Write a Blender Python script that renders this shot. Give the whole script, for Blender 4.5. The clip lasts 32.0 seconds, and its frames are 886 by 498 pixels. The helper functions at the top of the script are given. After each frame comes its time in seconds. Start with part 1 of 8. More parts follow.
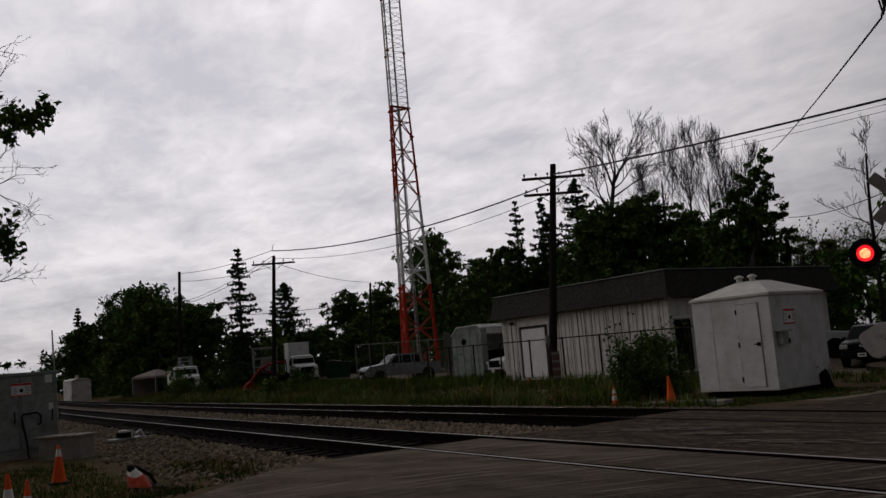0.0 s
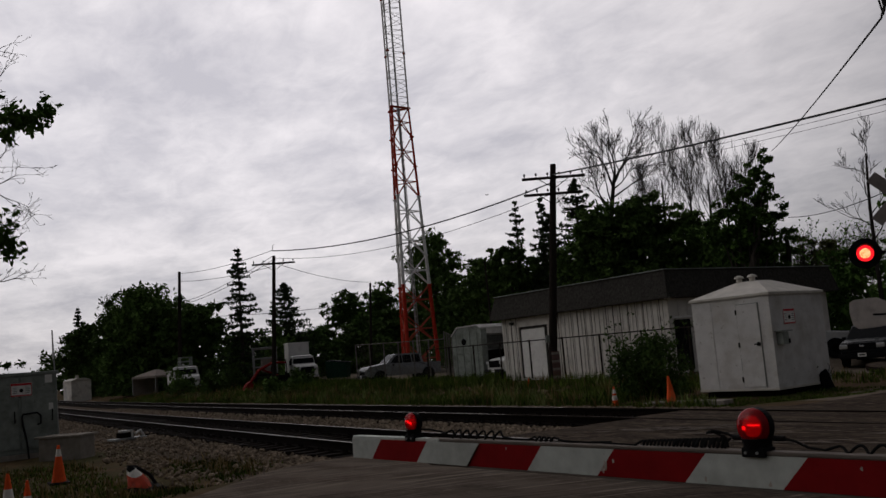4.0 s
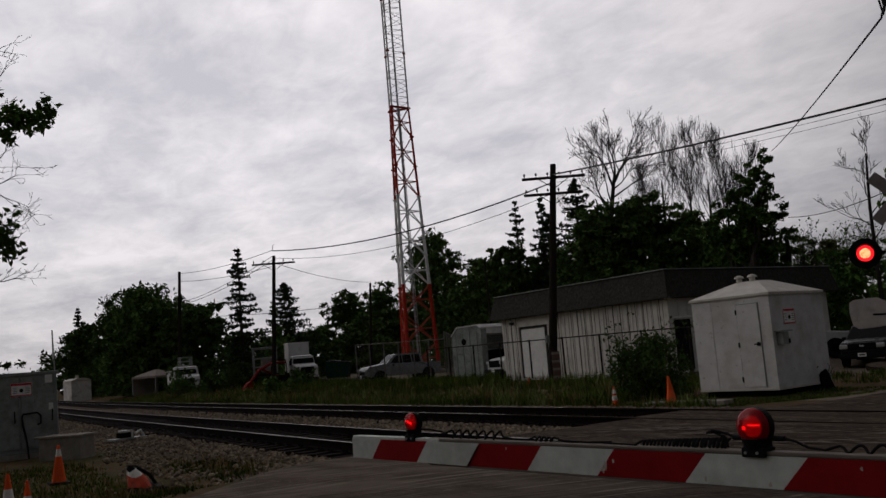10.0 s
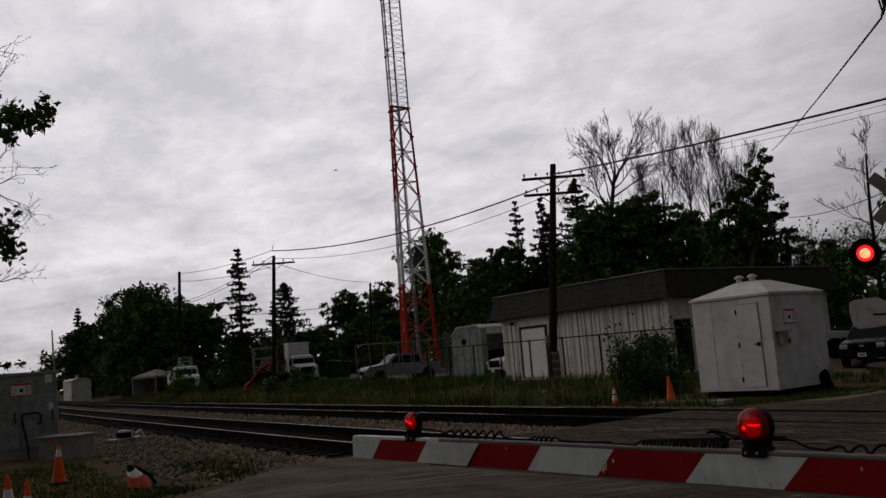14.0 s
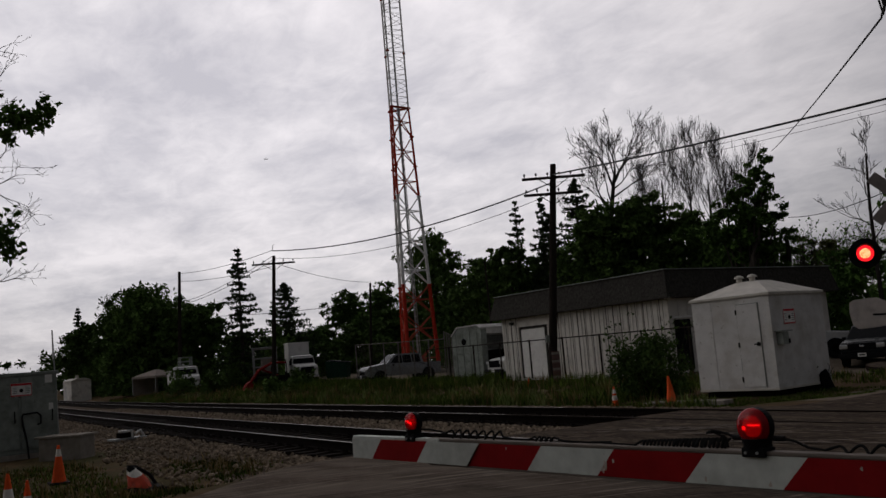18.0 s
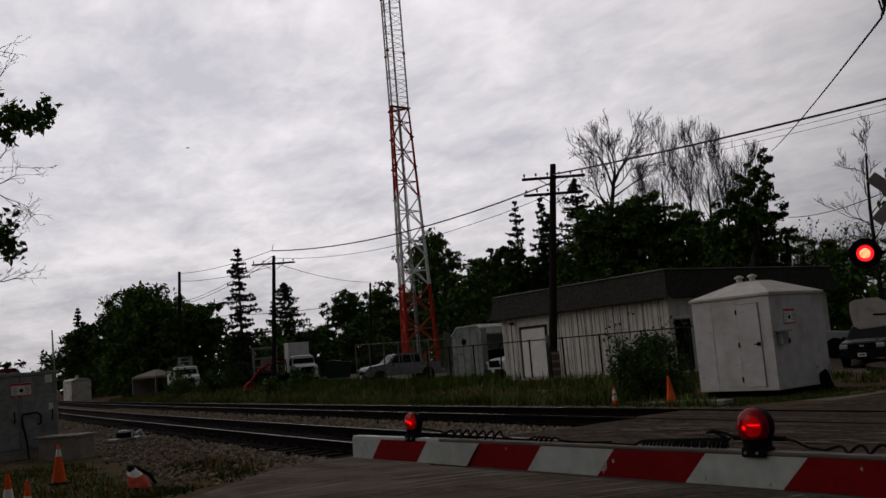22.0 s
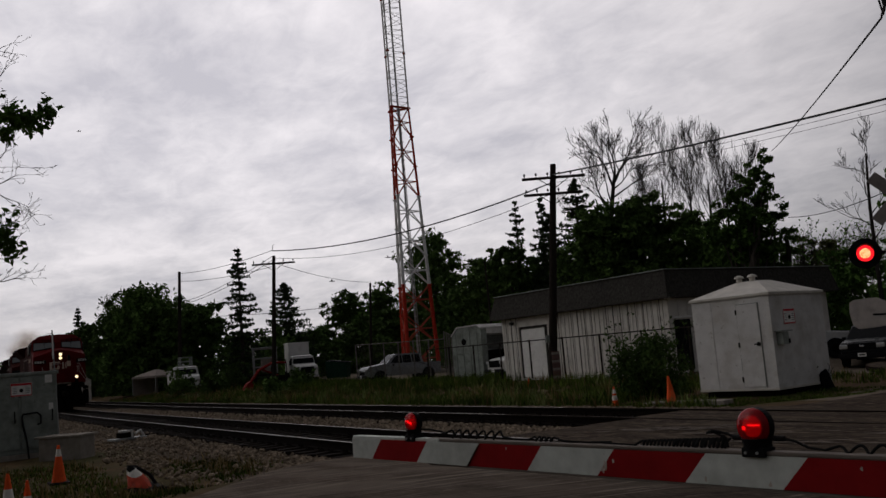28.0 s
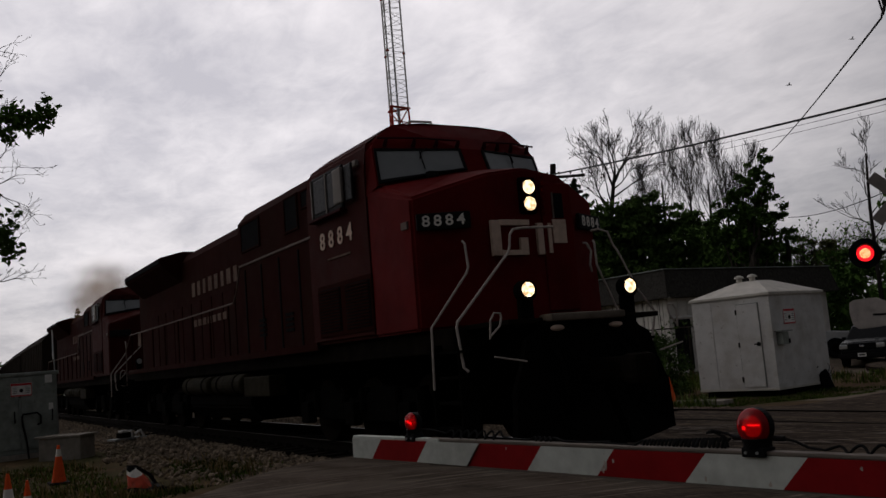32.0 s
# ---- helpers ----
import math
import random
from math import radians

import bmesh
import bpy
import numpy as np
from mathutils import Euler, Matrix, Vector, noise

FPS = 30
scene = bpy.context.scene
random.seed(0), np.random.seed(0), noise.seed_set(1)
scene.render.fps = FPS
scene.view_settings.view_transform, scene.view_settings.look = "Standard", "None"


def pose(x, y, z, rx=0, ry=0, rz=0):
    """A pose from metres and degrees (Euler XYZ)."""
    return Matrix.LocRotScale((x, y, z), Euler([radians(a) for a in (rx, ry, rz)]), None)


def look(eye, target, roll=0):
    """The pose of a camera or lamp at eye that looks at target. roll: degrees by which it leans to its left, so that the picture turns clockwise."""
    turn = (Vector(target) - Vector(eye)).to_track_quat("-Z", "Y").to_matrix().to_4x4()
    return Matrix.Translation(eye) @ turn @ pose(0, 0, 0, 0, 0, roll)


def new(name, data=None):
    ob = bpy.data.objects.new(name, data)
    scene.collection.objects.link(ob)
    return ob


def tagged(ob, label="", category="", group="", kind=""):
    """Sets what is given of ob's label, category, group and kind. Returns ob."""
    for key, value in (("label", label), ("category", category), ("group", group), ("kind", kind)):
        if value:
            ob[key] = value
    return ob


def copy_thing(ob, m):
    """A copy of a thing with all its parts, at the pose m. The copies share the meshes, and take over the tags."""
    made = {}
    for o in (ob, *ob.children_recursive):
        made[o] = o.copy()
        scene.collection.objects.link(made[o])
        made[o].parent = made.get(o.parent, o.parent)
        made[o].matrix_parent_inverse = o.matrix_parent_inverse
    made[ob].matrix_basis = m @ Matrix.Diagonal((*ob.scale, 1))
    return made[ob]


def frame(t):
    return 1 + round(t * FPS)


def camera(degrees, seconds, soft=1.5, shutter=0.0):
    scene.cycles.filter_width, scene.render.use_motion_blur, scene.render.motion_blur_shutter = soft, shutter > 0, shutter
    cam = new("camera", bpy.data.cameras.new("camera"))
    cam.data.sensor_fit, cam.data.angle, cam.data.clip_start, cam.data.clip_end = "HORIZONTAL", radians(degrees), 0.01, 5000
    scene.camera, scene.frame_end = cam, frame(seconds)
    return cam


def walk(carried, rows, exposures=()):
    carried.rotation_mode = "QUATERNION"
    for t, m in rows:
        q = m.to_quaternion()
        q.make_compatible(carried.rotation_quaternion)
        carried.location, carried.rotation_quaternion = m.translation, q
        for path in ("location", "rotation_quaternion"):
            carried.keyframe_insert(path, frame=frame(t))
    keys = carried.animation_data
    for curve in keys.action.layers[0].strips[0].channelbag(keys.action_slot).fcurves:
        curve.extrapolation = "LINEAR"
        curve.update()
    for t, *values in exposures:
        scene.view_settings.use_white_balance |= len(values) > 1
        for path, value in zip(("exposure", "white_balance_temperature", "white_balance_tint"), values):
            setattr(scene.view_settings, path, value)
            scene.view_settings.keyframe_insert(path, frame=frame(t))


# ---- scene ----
EYE = Vector((0.0, 0.0, 1.254))
AHEAD = Vector((-0.854151, 0.505929, 0.120259))
cam = camera(52.21, 32.0, soft=1.5)
VIEW = look(EYE, EYE + 10 * AHEAD, roll=-4.63)
walk(cam, [(0.0, VIEW), (32.0, VIEW)], exposures=[(0.0, 0.0), (32.0, 0.0)])

# ---- sky and light: an overcast evening ----
SUN_FROM = Vector((-0.55, -0.75, 0.42)).normalized()
world = bpy.data.worlds.new("sky")
scene.world = world
world.use_nodes = True
wn, wl = world.node_tree.nodes, world.node_tree.links
wn.clear()
w_out = wn.new("ShaderNodeOutputWorld")
w_bg = wn.new("ShaderNodeBackground")
w_sky = wn.new("ShaderNodeTexSky")
w_sky.sky_type, w_sky.sun_disc = "NISHITA", False
w_sky.sun_elevation = math.asin(SUN_FROM.z)
w_sky.sun_rotation = math.atan2(SUN_FROM.x, SUN_FROM.y)
w_co = wn.new("ShaderNodeTexCoord")
w_sep = wn.new("ShaderNodeSeparateXYZ")
wl.new(w_co.outputs["Generated"], w_sep.inputs[0])


def w_math(op, a, b=None):
    n = wn.new("ShaderNodeMath")
    n.operation = op
    for i, val in enumerate((a, b)):
        if val is None:
            continue
        if isinstance(val, (int, float)):
            n.inputs[i].default_value = val
        else:
            wl.new(val, n.inputs[i])
    return n.outputs[0]


# the cloud deck is a flat sheet overhead: its pattern tightens towards the horizon
w_h = w_math("ADD", w_math("MAXIMUM", w_sep.outputs[2], 0.0), 0.16)
w_u, w_v = w_math("DIVIDE", w_sep.outputs[0], w_h), w_math("DIVIDE", w_sep.outputs[1], w_h)
w_uv = wn.new("ShaderNodeCombineXYZ")
wl.new(w_u, w_uv.inputs[0]), wl.new(w_v, w_uv.inputs[1])


def w_noise(scale, detail, rough, distort, stretch, turn):
    m = wn.new("ShaderNodeMapping")
    m.inputs["Scale"].default_value = stretch
    m.inputs["Rotation"].default_value = (0, 0, radians(turn))
    wl.new(w_uv.outputs[0], m.inputs["Vector"])
    n = wn.new("ShaderNodeTexNoise")
    n.inputs["Scale"].default_value, n.inputs["Detail"].default_value = scale, detail
    n.inputs["Roughness"].default_value, n.inputs["Distortion"].default_value = rough, distort
    wl.new(m.outputs[0], n.inputs["Vector"])
    return n.outputs[0]


w_big = w_noise(0.7, 3.0, 0.5, 0.3, (1.0, 1.0, 1.0), 35)
w_small = w_noise(2.6, 6.0, 0.6, 0.25, (1.0, 1.15, 1.0), 20)
w_fine = w_noise(6.0, 6.0, 0.62, 0.7, (1.0, 1.7, 1.0), 50)
w_mix = w_math("ADD", w_math("ADD", w_math("MULTIPLY", w_big, 0.42), w_math("MULTIPLY", w_small, 0.40)), w_math("MULTIPLY", w_fine, 0.18))
w_ramp = wn.new("ShaderNodeValToRGB")
els = w_ramp.color_ramp.elements
els[0].position, els[0].color = 0.385, (0.48, 0.464, 0.506, 1)
els[1].position, els[1].color = 0.60, (0.815, 0.772, 0.795, 1)
e_mid = els.new(0.49)
e_mid.color = (0.64, 0.612, 0.642, 1)
wl.new(w_mix, w_ramp.inputs[0])
# the deck is thinner and lighter low in the west, where the train comes from
w_glow = wn.new("ShaderNodeVectorMath")
w_glow.operation = "DOT_PRODUCT"
wl.new(w_co.outputs["Generated"], w_glow.inputs[0])
w_glow.inputs[1].default_value = Vector((-1.05, 0.06, 0.43)).normalized()
w_lift = wn.new("ShaderNodeMapRange")
w_lift.interpolation_type = "SMOOTHSTEP"
w_lift.inputs["From Min"].default_value, w_lift.inputs["From Max"].default_value = 0.30, 0.95
w_lift.inputs["To Min"].default_value, w_lift.inputs["To Max"].default_value = 0.145, 1.25
wl.new(w_glow.outputs["Value"], w_lift.inputs["Value"])
w_cloud = wn.new("ShaderNodeMix")
w_cloud.data_type, w_cloud.blend_type = "RGBA", "MULTIPLY"
w_cloud.inputs["Factor"].default_value = 1.0
# haze dulls the deck close to the horizon
w_low = wn.new("ShaderNodeMapRange")
w_low.interpolation_type = "SMOOTHSTEP"
w_low.inputs["From Min"].default_value, w_low.inputs["From Max"].default_value = 0.0, 0.26
w_low.inputs["To Min"].default_value, w_low.inputs["To Max"].default_value = 0.72, 1.0
wl.new(w_sep.outputs[2], w_low.inputs["Value"])
wl.new(w_ramp.outputs[0], w_cloud.inputs[6]), wl.new(w_math("MULTIPLY", w_lift.outputs[0], w_low.outputs[0]), w_cloud.inputs[7])
w_blue = wn.new("ShaderNodeMix")
w_blue.data_type, w_blue.blend_type = "RGBA", "MULTIPLY"
w_blue.inputs["Factor"].default_value = 1.0
wl.new(w_sky.outputs[0], w_blue.inputs[6])
w_blue.inputs[7].default_value = (0.09, 0.09, 0.09, 1)
w_all = wn.new("ShaderNodeMix")
w_all.data_type = "RGBA"
w_all.inputs["Factor"].default_value = 0.94
wl.new(w_blue.outputs[2], w_all.inputs[6]), wl.new(w_cloud.outputs[2], w_all.inputs[7])
wl.new(w_all.outputs[2], w_bg.inputs[0])
w_bg.inputs[1].default_value = 1.0
wl.new(w_bg.outputs[0], w_out.inputs[0])

sun = new("sun", bpy.data.lights.new("sun", "SUN"))
sun.data.energy, sun.data.angle, sun.data.color = 0.13, radians(25), (1.0, 0.95, 0.88)
sun.matrix_world = look(SUN_FROM * 60, (0, 0, 0))


# ---- materials ----
def mat(name, color, rough=0.7, metal=0.0, vary=0.25, scale=6.0, stain=0.0, stain_color=(0.05, 0.04, 0.03), stain_scale=0.8,
        bump=0.0, bump_scale=40.0, spec=0.2, island=0.0, stretch=(1, 1, 1), fleck=None):
    """A painted, worn or raw surface: fine grain, larger stains of another colour, fine relief."""
    m = bpy.data.materials.new(name)
    m.use_nodes = True
    n, l = m.node_tree.nodes, m.node_tree.links
    b = n["Principled BSDF"]
    b.inputs["Roughness"].default_value, b.inputs["Metallic"].default_value = rough, metal
    b.inputs["Specular IOR Level"].default_value = spec * 0.5 if spec > 0.3 else spec * 0.12
    co = n.new("ShaderNodeTexCoord")
    mp = n.new("ShaderNodeMapping")
    mp.inputs["Scale"].default_value = stretch
    info = n.new("ShaderNodeObjectInfo")
    shift = n.new("ShaderNodeVectorMath")
    shift.operation = "MULTIPLY_ADD"
    shift.inputs[1].default_value = (17, 31, 23)
    l.new(info.outputs["Random"], shift.inputs[0]), l.new(co.outputs["Object"], shift.inputs[2])
    l.new(shift.outputs[0], mp.inputs["Vector"])

    def grain(s, d):
        t = n.new("ShaderNodeTexNoise")
        t.inputs["Scale"].default_value, t.inputs["Detail"].default_value, t.inputs["Roughness"].default_value = s, d, 0.6
        l.new(mp.outputs[0], t.inputs["Vector"])
        return t.outputs[0]

    def mapped(src, a, c, lo, hi):
        r = n.new("ShaderNodeMapRange")
        for k, val in zip(("From Min", "From Max", "To Min", "To Max"), (a, c, lo, hi)):
            r.inputs[k].default_value = val
        l.new(src, r.inputs["Value"])
        return r.outputs[0]

    def mixed(kind, fac, a, c):
        x = n.new("ShaderNodeMix")
        x.data_type, x.blend_type = "RGBA", kind
        for i, val in ((0, fac), (6, a), (7, c)):
            if isinstance(val, (int, float)):
                x.inputs[i].default_value = val
            elif isinstance(val, tuple):
                x.inputs[i].default_value = (*val, 1)
            else:
                l.new(val, x.inputs[i])
        return x.outputs[2]

    col = mixed("MULTIPLY", 1.0, tuple(color), mapped(grain(scale, 6), 0.3, 0.7, 1 - vary, 1 + vary))
    if island:
        geo = n.new("ShaderNodeNewGeometry")
        col = mixed("MULTIPLY", 1.0, col, mapped(geo.outputs["Random Per Island"], 0, 1, 1 - island, 1 + island))
        col = mixed("MULTIPLY", 1.0, col, mapped(info.outputs["Random"], 0, 1, 1 - island * 0.6, 1 + island * 0.6))
    if stain:
        col = mixed("MIX", mapped(grain(stain_scale, 5), 0.62 - 0.25 * stain, 0.72, 0.0, min(1.0, 0.5 + 0.5 * stain)), col, tuple(stain_color))
    if fleck:
        f_col, f_scale, f_from, f_most = fleck
        col = mixed("MIX", mapped(grain(f_scale, 8), f_from, f_from + 0.09, 0.0, f_most), col, tuple(f_col))
    l.new(col, b.inputs["Base Color"])
    l.new(mapped(grain(scale * 2.5, 4), 0.3, 0.7, max(0.02, rough - 0.1), min(1, rough + 0.1)), b.inputs["Roughness"])
    if bump:
        bp = n.new("ShaderNodeBump")
        bp.inputs["Strength"].default_value, bp.inputs["Distance"].default_value = bump, 0.02
        l.new(grain(bump_scale, 5), bp.inputs["Height"])
        l.new(bp.outputs[0], b.inputs["Normal"])
    return m


def road_mat():
    """Worn asphalt: dust gathered towards its edge, and long pale and dark tyre streaks across it."""
    m = mat("dusty worn asphalt", (0.050, 0.038, 0.029), 0.95, vary=0.7, scale=30, bump=1.0, bump_scale=60, spec=0.1, stretch=(0.32, 1.5, 1), fleck=((0.20, 0.16, 0.12), 12.0, 0.575, 0.6))
    n, l = m.node_tree.nodes, m.node_tree.links
    b = n["Principled BSDF"]
    base = b.inputs["Base Color"].links[0].from_socket
    co, sep = n.new("ShaderNodeTexCoord"), n.new("ShaderNodeSeparateXYZ")
    l.new(co.outputs["Object"], sep.inputs[0])

    def noise_at(turn, scale, stretch, distort):
        mp, t = n.new("ShaderNodeMapping"), n.new("ShaderNodeTexNoise")
        mp.vector_type = "TEXTURE"
        mp.inputs["Rotation"].default_value, mp.inputs["Scale"].default_value = (0, 0, radians(turn)), stretch
        t.inputs["Scale"].default_value, t.inputs["Detail"].default_value, t.inputs["Roughness"].default_value, t.inputs["Distortion"].default_value = scale, 7, 0.62, distort
        l.new(co.outputs["Object"], mp.inputs["Vector"]), l.new(mp.outputs[0], t.inputs["Vector"])
        return t.outputs[0]

    def ranged(src, a, c, lo, hi):
        r = n.new("ShaderNodeMapRange")
        r.interpolation_type = "SMOOTHSTEP"
        for k, val in zip(("From Min", "From Max", "To Min", "To Max"), (a, c, lo, hi)):
            r.inputs[k].default_value = val
        l.new(src, r.inputs["Value"])
        return r.outputs[0]

    def blend(fac, a, color):
        x = n.new("ShaderNodeMix")
        x.data_type = "RGBA"
        l.new(fac, x.inputs[0]), l.new(a, x.inputs[6])
        x.inputs[7].default_value = (*color, 1)
        return x.outputs[2]

    edge = n.new("ShaderNodeMath")
    edge.operation = "MULTIPLY"
    l.new(ranged(sep.outputs[0], -3.0, -9.5, 0.0, 1.0), edge.inputs[0]), l.new(ranged(noise_at(20, 1.3, (1.8, 0.7, 1), 0.4), 0.34, 0.62, 0.35, 0.95), edge.inputs[1])
    col = blend(edge.outputs[0], base, (0.165, 0.132, 0.104))
    col = blend(ranged(noise_at(72, 2.6, (3.4, 0.28, 1), 0.5), 0.53, 0.66, 0.0, 0.75), col, (0.25, 0.205, 0.165))
    col = blend(ranged(noise_at(58, 3.1, (4.0, 0.26, 1), 0.4), 0.55, 0.68, 0.0, 0.75), col, (0.032, 0.025, 0.020))
    l.new(col, b.inputs["Base Color"])
    return m


def glow_mat(name, color, strength):
    m = bpy.data.materials.new(name)
    m.use_nodes = True
    b = m.node_tree.nodes["Principled BSDF"]
    b.inputs["Base Color"].default_value = (*color, 1)
    b.inputs["Emission Color"].default_value, b.inputs["Emission Strength"].default_value = (*color, 1), strength
    return m


def facet_glow(name, hot, warm, strength, scale):
    """A lit lens whose facets glow unevenly."""
    m = glow_mat(name, hot, strength)
    n, l = m.node_tree.nodes, m.node_tree.links
    v, r = n.new("ShaderNodeTexNoise"), n.new("ShaderNodeValToRGB")
    co = n.new("ShaderNodeTexCoord")
    v.inputs["Scale"].default_value, v.inputs["Detail"].default_value = scale, 4.0
    r.color_ramp.elements[0].position, r.color_ramp.elements[0].color = 0.40, (*warm, 1)
    r.color_ramp.elements[1].position, r.color_ramp.elements[1].color = 0.58, (*hot, 1)
    l.new(co.outputs["Object"], v.inputs["Vector"]), l.new(v.outputs[0], r.inputs[0])
    l.new(r.outputs[0], n["Principled BSDF"].inputs["Emission Color"])
    return m


def glass_mat(name, tint, clear, rough=0.08):
    """A thin tinted pane or lens: what lies behind shows through it, and it shines."""
    m = bpy.data.materials.new(name)
    m.use_nodes = True
    n, l = m.node_tree.nodes, m.node_tree.links
    b = n["Principled BSDF"]
    b.inputs["Base Color"].default_value, b.inputs["Roughness"].default_value = (*tint, 1), rough
    tr, mx = n.new("ShaderNodeBsdfTransparent"), n.new("ShaderNodeMixShader")
    tr.inputs[0].default_value = (*tint, 1)
    mx.inputs[0].default_value = clear
    l.new(b.outputs[0], mx.inputs[1]), l.new(tr.outputs[0], mx.inputs[2])
    l.new(mx.outputs[0], n["Material Output"].inputs["Surface"])
    return m


